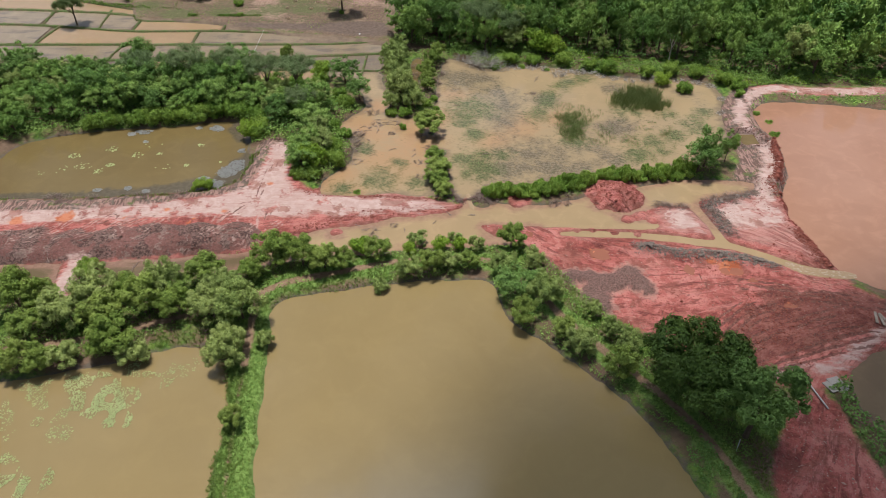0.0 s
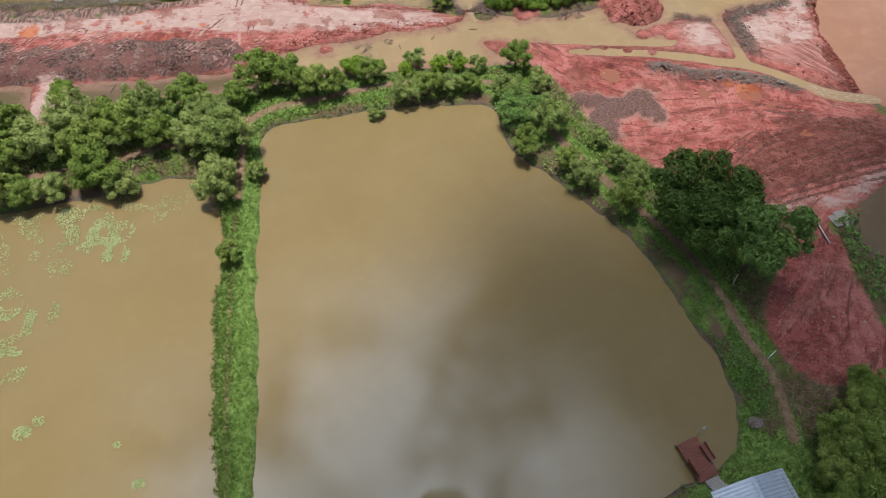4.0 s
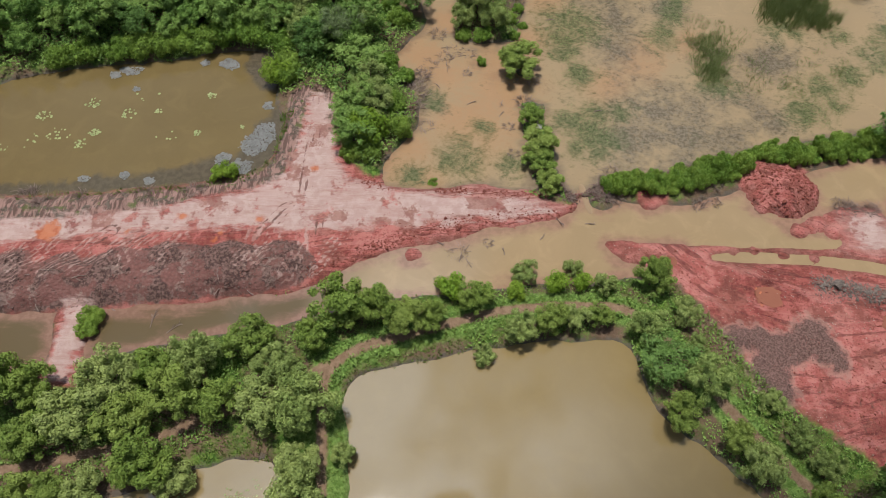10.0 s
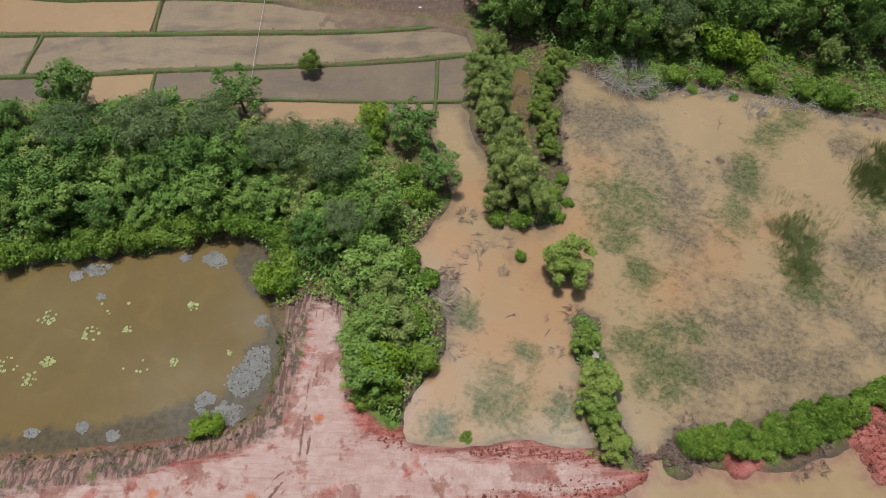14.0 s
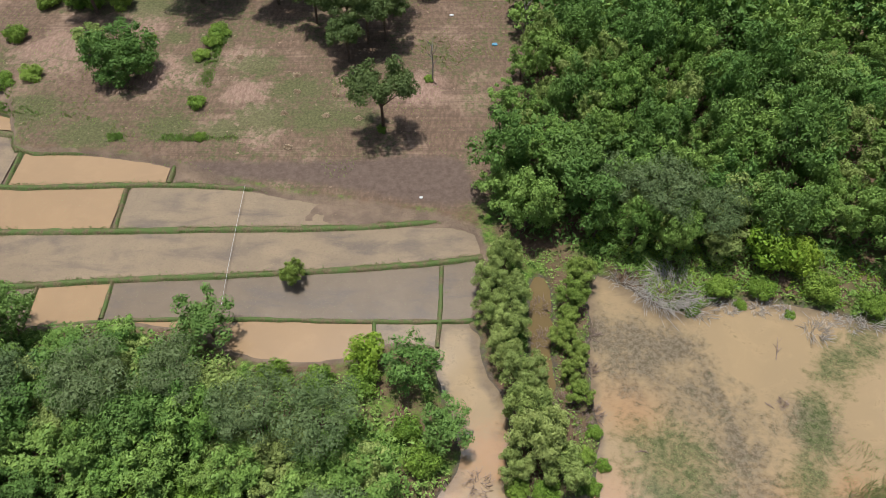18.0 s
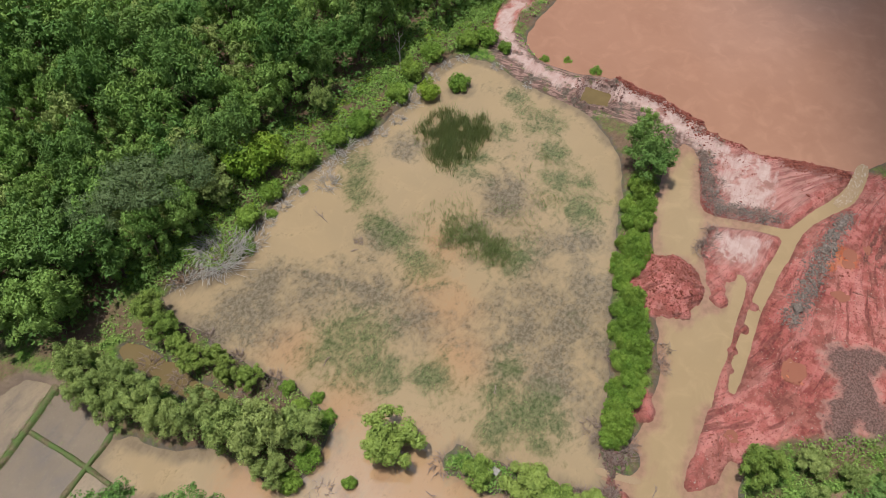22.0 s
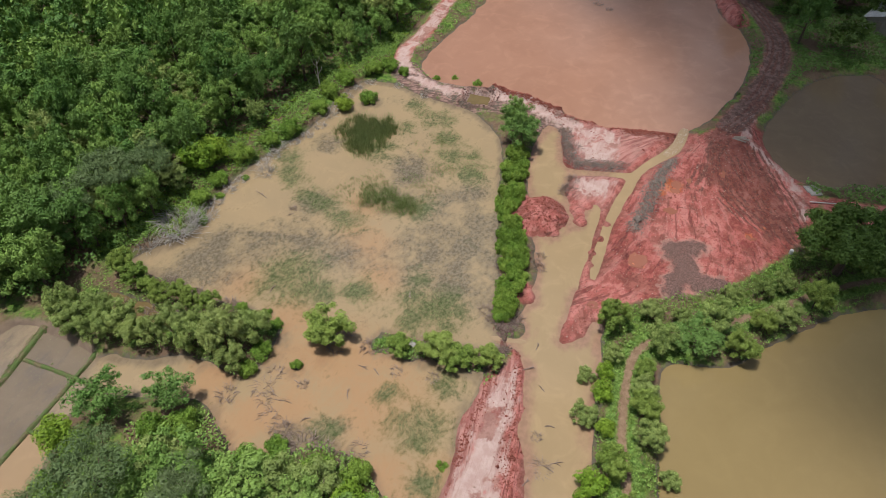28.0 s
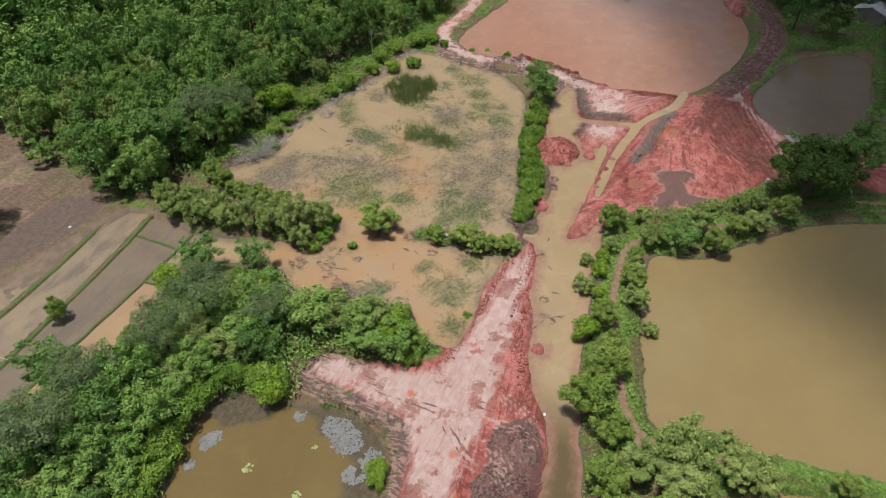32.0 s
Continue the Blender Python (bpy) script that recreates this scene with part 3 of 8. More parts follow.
def land(px, py):
    """Height of the ground and the signed distance to the water's edge (positive on land)."""
    d = np.full(px.shape, 1e9)
    for poly in WATERS:
        d = np.minimum(d, signed(px, py, poly))
    for poly in (SPIT, WHITE_FLAT):
        d = np.maximum(d, -signed(px, py, poly))
    for x, y, r in ISLETS:
        d = np.maximum(d, r * (0.55 + 0.8 * rough_noise(px, py, 1.3, 61)) - np.hypot(px - x, py - y))
    narrow = np.minimum(along(px, py, CANAL), along(px, py, DITCH))
    d = d + (rough_noise(px, py, 2.4, 3) - 0.5) * np.where(narrow < 1.6, 0.35, 1.0)
    h = np.where(d > 0, 0.55 * (1 - np.exp(-d * 0.9)), np.maximum(-0.9, 0.45 * d))
    h = h + np.where(d > 0, (rough_noise(px, py, 5.0, 11) - 0.5) * 0.35 * np.clip(d, 0, 1), 0)
    pad = signed(px, py, PADDY)
    sunk = np.clip(-pad / 0.8, 0, 1)
    h = h * (1 - sunk) - 0.12 * sunk
    drying = np.clip((px + 19) / 9, 0, 1) * np.clip((py - 41.6) / 1.2, 0, 1) * np.clip((48 - py) / 1, 0, 1)
    h = h + sunk * drying * 0.34 * np.clip(rough_noise(px, py, 2.2, 15) + 0.35 * np.clip((px + 12) / 5, 0, 1), 0, 1)
    # heaps of pushed soil
    red = np.minimum(np.minimum(signed(px, py, RED_FIELD), signed(px, py, RED_BANK)), np.minimum(signed(px, py, RED_DAM), signed(px, py, RED_EAST)))
    dry = np.clip(d / 0.8, 0, 1)
    h = h + np.where(red < 0, (rough_noise(px, py, 1.3, 21) - 0.5) * 0.45 * dry, 0)
    sp = signed(px, py, SPOIL)
    h = h + np.clip(-sp / 1.2, 0, 1) * (0.35 + 0.9 * (rough_noise(px, py, 2.6, 31) - 0.35)) * dry
    st = signed(px, py, STAIN)
    h = h + np.clip(-st / 0.6, 0, 1) * (0.12 + 0.3 * rough_noise(px, py, 1.2, 35))
    mound = np.hypot((px - 35.0) / 1.15, py + 2.8)
    h = h + np.clip(1 - mound / 3.1, 0, 1) ** 0.8 * (1.25 + 0.6 * (rough_noise(px, py, 1.1, 41) - 0.5))
    rim = along(px, py, [(54.6, 0.5), (55.4, -6), (56.4, -12)])
    h = h + np.clip(1 - rim / 1.4, 0, 1) * 0.5 * dry * (0.6 + 0.8 * rough_noise(px, py, 1.0, 45))
    ridge = along(px, py, [(28, -11.8), (34, -12.8), (40, -13.9), (46, -14.6), (52, -16.8)])
    h = h + np.clip(1 - ridge / 1.5, 0, 1) * 0.5 * dry
    h = h + np.exp(-((signed(px, py, PIT) - 0.7) / 0.5) ** 2) * (0.3 + 0.5 * rough_noise(px, py, 0.9, 77)) * dry
    h = h - 0.16 * tread_marks(px, py) * dry
    lip = signed(px, py, VERGE)
    h = h + np.clip(-lip / 0.5, 0, 1) * (rough_noise(px, py, 0.9, 51) - 0.35) * 0.6 * dry
    heap = along(px, py, [(58.9, 9.6), (57.6, 4.2), (55.7, -0.4)])
    heap = np.minimum(heap, along(px, py, [(110, -18.4), (100.4, -20.2), (92.4, -22.6)]) / 1.6)
    h = h + np.clip(1 - heap / 1.1, 0, 1) * 0.9 * (0.5 + rough_noise(px, py, 1.0, 47))
    for x, y, a, b in PUDDLES:
        s = np.clip((1.25 - np.hypot((px - x) / a, (py - y) / b)) * 4, 0, 1)
        h = h * (1 - s) + (0.40 + 0.16 * (rough_noise(px, py, 0.8, 71) - 0.5)) * s
    wide = np.clip((np.hypot(px - 20, py) - 160) / 400, 0, 1)
    return h * (1 - wide) + 0.5 * wide, d, red, pad


def spread(a, b, near, step, fine, fine_step):
    """Grid lines: finest in the inner stretch, even in the near one, ever wider out to the far ends."""
    mid = np.concatenate([np.arange(near[0], fine[0], step), np.arange(fine[0], fine[1], fine_step), np.arange(fine[1], near[1] + 1e-6, step)])
    low, high = [], []
    s, v = step, mid[0]
    while v > a:
        s *= 1.35
        v -= s
        low.append(v)
    s, v = step, mid[-1]
    while v < b:
        s *= 1.35
        v += s
        high.append(v)
    return np.array(low[::-1] + list(mid) + high)


GX, GY = spread(-3000, 3000, (-56, 106), 0.42, (-34, 64), 0.285), spread(-3000, 3000, (-68, 84), 0.42, (-33, 1), 0.27)
PX, PY = np.meshgrid(GX, GY, indexing="ij")
PZ, SHORE, RED, PAD = land(PX, PY)


def height_at(x, y):
    i = min(max(int(np.searchsorted(GX, x)) - 1, 0), len(GX) - 2)
    j = min(max(int(np.searchsorted(GY, y)) - 1, 0), len(GY) - 2)
    u, v = (x - GX[i]) / (GX[i + 1] - GX[i]), (y - GY[j]) / (GY[j + 1] - GY[j])
    return float((PZ[i, j] * (1 - u) + PZ[i + 1, j] * u) * (1 - v) + (PZ[i, j + 1] * (1 - u) + PZ[i + 1, j + 1] * u) * v)


def shore_at(x, y):
    i = min(max(int(np.searchsorted(GX, x)), 0), len(GX) - 1)
    j = min(max(int(np.searchsorted(GY, y)), 0), len(GY) - 1)
    return float(SHORE[i, j])


def ground_material():
    m = Nodes("ground", 0.9, 0.2)
    fine, mid, big = m.noise(9.0, 8, 0.75), m.noise(1.5, 8, 0.72), m.noise(0.22, 5, 0.65)

    crumb = m.ramp(m.noise(3.6, 6, 0.62), 0.43, 0.57)

    def edge(name, width=0.35):
        a = m.math("ADD", m.attr(name), m.math("MULTIPLY", m.math("SUBTRACT", m.noise(1.1, 6, 0.7), 0.5), 1.6))
        return m.ramp(a, -width, width)

    grass = m.mix(m.ramp(m.noise(2.0, 6, 0.62), 0.4, 0.6), (0.048, 0.105, 0.014), (0.125, 0.205, 0.034))
    grass = m.mix(m.ramp(mid, 0.5, 0.75), grass, (0.126, 0.111, 0.052))
    earth = m.mix(m.ramp(mid, 0.3, 0.7), (0.115, 0.073, 0.046), (0.174, 0.111, 0.073))
    c = m.mix(m.ramp(m.math("ADD", big, m.math("MULTIPLY", fine, 0.45)), 0.62, 0.80), grass, earth)
    rim = m.math("ADD", m.attr("shore"), m.math("MULTIPLY", m.math("SUBTRACT", m.noise(1.4, 5, 0.65), 0.5), 2.2))
    c = m.mix(m.ramp(rim, -0.1, 0.45, 0.9, 0.0), c, m.mix(mid, (0.082, 0.068, 0.054), (0.150, 0.126, 0.100)))
    # lush mown grass
    c = m.mix(edge("lush", 0.3), c, m.mix(m.ramp(m.noise(2.6, 6, 0.62), 0.38, 0.62), (0.085, 0.150, 0.026), (0.175, 0.265, 0.065)))
    # ploughed field, with weeds
    furrow = m.ramp(m.noise(2.0, 6, 0.64, (1.3, 0.6, 1, 20)), 0.36, 0.64)
    soil = m.mix(furrow, (0.122, 0.082, 0.056), (0.186, 0.124, 0.086))
    soil = m.mix(m.ramp(m.noise(0.13, 7, 0.62), 0.52, 0.62, 0, 0.8), soil, m.mix(furrow, (0.205, 0.136, 0.094), (0.290, 0.200, 0.145)))
    weed = m.math("MULTIPLY", m.ramp(m.noise(0.11, 6, 0.62, space=m.math_shift(17)), 0.44, 0.58), m.ramp(m.noise(1.6, 7, 0.68), 0.46, 0.58))
    soil = m.mix(m.ramp(m.noise(1.0, 5, 0.6, (0.05, 2.6, 1, 3), 0.2), 0.50, 0.62, 0, 0.45), soil, (0.098, 0.066, 0.048))
    dry = m.math("ADD", m.attr("chalk"), m.math("MULTIPLY", m.math("SUBTRACT", m.noise(1.0, 8, 0.7), 0.5), 2.6))
    soil = m.mix(m.ramp(dry, -0.15, 0.5, 0, 0.85), soil, m.mix(m.ramp(m.noise(3.0, 6, 0.7, (1.4, 0.5, 1, 12)), 0.38, 0.62), (0.225, 0.142, 0.108), (0.335, 0.225, 0.172)))
    weed = m.math("MAXIMUM", weed, m.ramp(m.math("ADD", m.attr("sward"), m.math("MULTIPLY", m.math("SUBTRACT", m.noise(1.3, 8, 0.7), 0.5), 3.0)), -0.1, 0.55))
    soil = m.mix(m.math("MULTIPLY", weed, 0.75), soil, m.mix(crumb, (0.062, 0.080, 0.026), (0.110, 0.125, 0.048)))
    soil = m.mix(m.ramp(m.noise(1.4, 5, 0.6, space=m.math_shift(67)), 0.66, 0.70, 0, 0.8), soil, (0.33, 0.235, 0.165))
    c = m.mix(edge("field"), c, soil)
    c = m.mix(edge("plough", 0.6), c, m.mix(m.ramp(mid, 0.3, 0.7), (0.095, 0.066, 0.052), (0.150, 0.108, 0.085)))
    # paddy mud
    mud = m.mix(m.ramp(m.noise(0.5, 5, 0.6), 0.35, 0.7), (0.148, 0.107, 0.078), (0.222, 0.159, 0.111))
    c = m.mix(edge("paddy"), c, mud)
    # laterite
    lump = m.ramp(m.noise(1.1, 7, 0.62, space=m.math_shift(9)), 0.44, 0.57)
    drag, drift = m.n.new("ShaderNodeCombineXYZ"), m.n.new("ShaderNodeCombineXYZ")
    m.put(m.attr("across"), drag.inputs[0])
    m.put(m.attr("along"), drag.inputs[1])
    m.put(m.math("ADD", m.attr("across"), 41.0), drift.inputs[0])
    m.put(m.attr("along"), drift.inputs[1])
    scrape = m.noise(1.0, 6, 0.62, twist=0.35, space=drag.outputs[0])
    red = m.mix(lump, (0.190, 0.045, 0.038), (0.310, 0.085, 0.072))
    red = m.mix(m.ramp(m.noise(0.10, 5, 0.6, space=m.math_shift(3)), 0.40, 0.56, 0, 0.85), red, m.mix(lump, (0.345, 0.102, 0.086), (0.450, 0.172, 0.148)))
    red = m.mix(m.ramp(scrape, 0.53, 0.62, 0, 0.5), red, (0.430, 0.180, 0.158))
    red = m.mix(m.ramp(m.noise(1.5, 6, 0.62, twist=0.3, space=drift.outputs[0]), 0.54, 0.62, 0, 0.75), red, (0.110, 0.028, 0.025))
    red = m.mix(m.ramp(m.cells(2.6), 0.12, 0.04, 0, 0.75), red, (0.355, 0.181, 0.131))
    red = m.mix(m.math("MULTIPLY", crumb, 0.4), red, m.mix(0.4, red, (0.433, 0.186, 0.131)))
    red = m.mix(m.ramp(m.noise(6.0, 4, 0.6), 0.42, 0.36, 0.0, 0.6), red, (0.100, 0.029, 0.021))
    red = m.mix(m.ramp(m.noise(0.25, 7, 0.64, (1, 1.5, 1, 30), 0.6), 0.52, 0.58, 0, 0.5), red, m.mix(lump, (0.151, 0.057, 0.043), (0.232, 0.097, 0.072)))
    moist = m.math("ADD", m.attr("moist"), m.math("MULTIPLY", m.math("SUBTRACT", m.noise(0.6, 6, 0.64), 0.5), 5.0))
    red = m.mix(m.ramp(moist, -0.2, 0.5, 0, 0.7), red, m.mix(lump, (0.094, 0.032, 0.025), (0.150, 0.061, 0.045)))
    # eroded verge: brown-pink bank with runnels and grass
    runnel = m.ramp(m.noise(1.5, 6, 0.6, (2.4, 0.5, 1, 8)), 0.43, 0.57)
    verge = m.mix(runnel, (0.122, 0.074, 0.060), (0.297, 0.180, 0.150))
    verge = m.mix(m.ramp(m.noise(0.8, 6, 0.7, space=m.math_shift(31)), 0.52, 0.60, 0, 0.9), verge, m.mix(crumb, (0.072, 0.058, 0.044), (0.135, 0.110, 0.084)))
    verge = m.mix(m.ramp(m.noise(0.7, 6, 0.7, space=m.math_shift(41)), 0.56, 0.64, 0, 0.8), verge, (0.086, 0.114, 0.031))
    blush = m.math("ADD", m.attr("blush"), m.math("MULTIPLY", m.math("SUBTRACT", m.noise(0.9, 7, 0.66), 0.5), 2.2))
    red = m.mix(m.ramp(blush, 0.0, 0.9, 0, 0.6), red, m.mix(m.ramp(m.noise(1.3, 6, 0.62, twist=0.3, space=drift.outputs[0]), 0.40, 0.60), (0.215, 0.092, 0.078), (0.420, 0.235, 0.200)))
    c = m.mix(edge("red"), c, red)
    c = m.mix(edge("verge", 0.3), c, verge)
    # lumpy brown-red spoil: colour painted darker towards the gaps between clods
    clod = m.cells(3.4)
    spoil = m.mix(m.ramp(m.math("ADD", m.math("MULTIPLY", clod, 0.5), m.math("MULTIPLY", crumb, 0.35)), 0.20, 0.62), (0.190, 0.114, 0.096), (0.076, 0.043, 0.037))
    spoil = m.mix(m.ramp(m.noise(0.45, 6, 0.6), 0.47, 0.53, 0, 0.45), spoil, m.mix(crumb, (0.170, 0.060, 0.050), (0.290, 0.118, 0.100)))
    spoil = m.mix(m.ramp(m.noise(0.5, 6, 0.7, space=m.math_shift(53)), 0.57, 0.61, 0, 0.75), spoil, m.mix(crumb, (0.19, 0.125, 0.104), (0.27, 0.190, 0.160)))
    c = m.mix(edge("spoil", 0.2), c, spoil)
    worn = m.math("ADD", m.attr("stain"), m.math("MULTIPLY", m.math("SUBTRACT", m.noise(1.2, 6, 0.6), 0.5), 2.4))
    c = m.mix(m.ramp(m.math("ABSOLUTE", worn), 0.45, 0.10, 0, 0.5), c, (0.33, 0.205, 0.165))
    c = m.mix(m.ramp(worn, -0.1, 0.5, 0, 0.92), c, m.mix(m.ramp(m.noise(6.5, 6, 0.7), 0.40, 0.60), (0.078, 0.048, 0.040), (0.190, 0.120, 0.100)))
    # dried pale crust on the tracks
    streak = m.noise(1.0, 7, 0.62, (0.30, 2.0, 1, -4), 0.5)
    pale = m.mix(m.ramp(streak, 0.34, 0.64), (0.385, 0.238, 0.206), (0.452, 0.322, 0.283))
    pale = m.mix(m.ramp(big, 0.36, 0.52, 0, 0.8), pale, m.mix(m.ramp(m.noise(1.4, 6, 0.6), 0.4, 0.6), (0.405, 0.272, 0.238), (0.470, 0.345, 0.304)))
    pale = m.mix(m.ramp(m.noise(1.5, 7, 0.62, (0.22, 2.4, 1, 6), 0.6), 0.54, 0.66, 0, 0.35), pale, (0.291, 0.144, 0.115))
    pale = m.mix(m.ramp(m.noise(0.28, 7, 0.62, space=m.math_shift(23)), 0.55, 0.60, 0, 0.8), pale, m.mix(lump, (0.228, 0.096, 0.075), (0.306, 0.154, 0.124)))
    worn = m.math("ADD", m.attr("pale"), m.math("MULTIPLY", m.math("SUBTRACT", m.noise(0.8, 7, 0.62, (0.5, 1.6, 1, 20)), 0.5), 3.6))
    c = m.mix(m.math("MULTIPLY", m.ramp(worn, -0.6, 0.35), m.ramp(m.noise(0.5, 6, 0.62), 0.34, 0.44, 0.15, 1.0)), c, pale)
    wash = m.math("ADD", m.attr("fan"), m.math("MULTIPLY", m.math("SUBTRACT", m.noise(1.3, 6, 0.62), 0.5), 1.8))
    c = m.mix(m.ramp(wash, 0.48, 0.85, 0, 0.65), c, m.mix(lump, (0.330, 0.190, 0.160), (0.430, 0.300, 0.258)))
    ochre = m.math("ADD", m.attr("ochre"), m.math("MULTIPLY", m.math("SUBTRACT", m.noise(1.0, 6, 0.62), 0.5), 2.0))
    c = m.mix(m.ramp(ochre, 0.30, 0.75, 0, 0.9), c, m.mix(lump, (0.380, 0.105, 0.045), (0.450, 0.155, 0.075)))
    # footpath
    foot = m.mix(m.ramp(mid, 0.3, 0.7), (0.180, 0.112, 0.068), (0.270, 0.178, 0.115))
    c = m.mix(edge("foot", 0.3), c, foot)
    lane = m.math("ADD", m.attr("lane"), m.math("MULTIPLY", m.math("SUBTRACT", m.noise(0.8, 7, 0.66), 0.5), 2.4))
    c = m.mix(m.ramp(lane, -0.1, 0.5, 0, 0.85), c, m.mix(m.ramp(m.noise(1.1, 7, 0.68), 0.40, 0.62), (0.070, 0.045, 0.038), (0.185, 0.122, 0.102)))
    # wheel marks: dark wet grooves with paler ridges
    tread = m.math("ADD", m.attr("rut"), m.math("MULTIPLY", m.math("SUBTRACT", m.noise(1.8, 6, 0.62), 0.5), 0.9))
    c = m.mix(m.ramp(tread, 0.32, 0.52, 0, 0.8), c, m.mix(crumb, (0.085, 0.036, 0.028), (0.160, 0.072, 0.056)))
    # wet rim at the water
    wet = m.ramp(m.attr("shore"), 0.05, 0.5, 0.6, 0.0)
    c = m.mix(wet, c, m.mix(0.5, c, (0.074, 0.056, 0.037)))
    relief = m.math("ADD", m.math("MULTIPLY", fine, 0.55), m.math("ADD", mid, m.math("MULTIPLY", clod, m.math("MAXIMUM", m.attr("spoil"), 0.0))))
    m.bump(m.math("ADD", relief, m.math("MULTIPLY", crumb, 0.35)), 0.8, 0.10)
    return m.done(c)


def build_ground():
    nx, ny = len(GX), len(GY)
    verts = np.stack([PX, PY, PZ], -1).reshape(-1, 3)
    k = (np.arange(nx - 1)[:, None] * ny + np.arange(ny - 1)[None]).ravel()
    faces = np.stack([k, k + ny, k + ny + 1, k + 1], 1)
    ob = mesh_object("ground", verts, faces, ground_material(), smooth=True)
    tagged(ob, "green banks, red laterite soil and brown field", "ground", kind="structure")
    x, y = PX.ravel(), PY.ravel()

    def weight(name, d, scale=1.0):
        ob.data.attributes.new(name, "FLOAT", "POINT").data.foreach_set("value", np.clip(d * scale, -1.5, 1.5).astype(np.float32))

    raw = -RED.ravel() + 0.9 * np.clip(1 - SHORE.ravel() / 0.9, 0, 1)
    for ix, iy, ir in ISLETS[5:8] + ISLETS[9:10] + ISLETS[11:13] + ISLETS[17:]:
        raw = np.maximum(raw, ir + 0.6 - np.hypot(x - ix, y - iy))
    raw = np.maximum(raw, 1.7 - along(x, y, TRACK_RUT[TRACK_RUT[:, 0] > 56]))
    raw = np.maximum(raw, 1.0 - along(x, y, [(55.6, -0.6), (57.7, 4.2), (58.6, 8.8)]))
    raw = np.maximum(raw, 1.8 - along(x, y, [(110, -18.4), (100.4, -20.2), (92.4, -22.6)]))
    raw = np.maximum(raw, np.maximum(1.2 - along(x, y, TRACK_LAKE), -signed(x, y, SPIT) - 0.1))
    weight("red", raw)
    pale = np.maximum(-signed(x, y, PALE_ROAD), 0.8 - along(x, y, TRACK_LAKE))
    pale = np.maximum(pale, -signed(x, y, WHITE_FLAT) - 1.2)
    pale = np.maximum(pale, 0.35 - along(x, y, TRACK_PALE))
    pale = np.maximum(pale, -signed(x, y, SPIT) - 0.8)
    pale = np.maximum(pale, 2.4 - np.hypot((x - 50.2) / 1.5, y + 6.6))
    weight("pale", pale)
    weight("spoil", -signed(x, y, SPOIL))
    weight("stain", -signed(x, y, STAIN))
    weight("plough", -signed(x, y, PLOUGH))
    weight("field", -signed(x, y, FIELD))
    weight("paddy", -PAD.ravel())
    weight("foot", np.maximum(0.42 - along(x, y, TRACK_BANK), np.maximum(0.35 - along(x, y, TRACK_ROW), 0.12 - along(x, y, TRACK_MID))), 2.0)
    verge = np.where(SHORE.ravel() > 0.15, -signed(x, y, VERGE), -1.5)
    near = TRACK_LAKE[(TRACK_LAKE[:, 0] < 60) & (TRACK_LAKE[:, 1] > 0)]
    verge = np.maximum(verge, np.where(y < 16, 4.0, 2.6) - along(x, y, near))
    weight("verge", verge)
    lawn = np.array([(29, -56.5), (31.5, -56), (34, -54.4), (36, -52), (36.6, -49.4), (37.6, -49.4), (38.4, -52), (40.4, -50), (42, -56), (44, -66), (18, -68), (18, -65.4)])
    strip = np.array([(-0.8, -62), (1.6, -62), (1.4, -58.7), (-0.2, -46), (-2.0, -34.6), (-3.0, -27.8), (-3.6, -23), (-5.4, -22), (-8, -28), (-6.1, -32.7), (-5.3, -40.7), (-3.7, -51)])
    weight("lush", np.maximum(np.maximum(-signed(x, y, lawn), -signed(x, y, strip)), 1.3 - along(x, y, TRACK_BANK[8:])))
    fan = [(56.5, -20.6), (58, -24.6), (51.3, -27.2), (45.0, -29.5), (39.4, -30.2), (38.2, -28.3), (42.6, -24.2), (46.8, -21.6), (45.6, -19.6), (50, -19.2)]
    moist = np.maximum(-signed(x, y, np.array(fan)), 1.6 - along(x, y, TRACK_RUT[TRACK_RUT[:, 0] > 56]))
    moist = np.maximum(moist, 0.9 - along(x, y, [(54.4, -9.6), (55.4, -12), (55.6, -15)]))
    weight("moist", np.maximum(moist, 0.8 - along(x, y, [(55.2, 0.6), (57.6, 4), (57.9, 7)])))
    # where wheels and blades have dragged the soil: out from the throat of the lake road, and along the dam
    far, turn = np.hypot(x - 62, y + 21.5), np.arctan2(-(y + 21.5), 62 - x)
    east = x > 17
    for name, v in (("across", np.where(east, 26 * turn + 2.2 * np.sin(far * 0.16) + 0.9 * rough_noise(x, y, 5.0, 81), 2.0 * (y - 0.13 * x))), ("along", np.where(east, 0.16 * far, 0.15 * x))):
        ob.data.attributes.new(name, "FLOAT", "POINT").data.foreach_set("value", v.astype(np.float32))
    ochre = np.full(len(x), -1.5)
    for ox, oy, r in ((30.7, -14.2, 1.3), (44.9, -16.5, 1.7), (43.2, -15.4, 1.0), (23.5, -11.2, 0.7), (49.1, -21.9, 0.8), (38.8, -25.3, 1.0), (40.4, -26.6, 0.8), (36.2, -24.6, 0.7), (20.4, -9.4, 0.5), *((p[0], p[1], 0.35 + 0.55 * p[2]) for p in PUDDLES[:9])):
        ochre = np.maximum(ochre, r - np.hypot(x - ox, y - oy))
    weight("ochre", ochre)
    sward = np.full(len(x), -1.5)
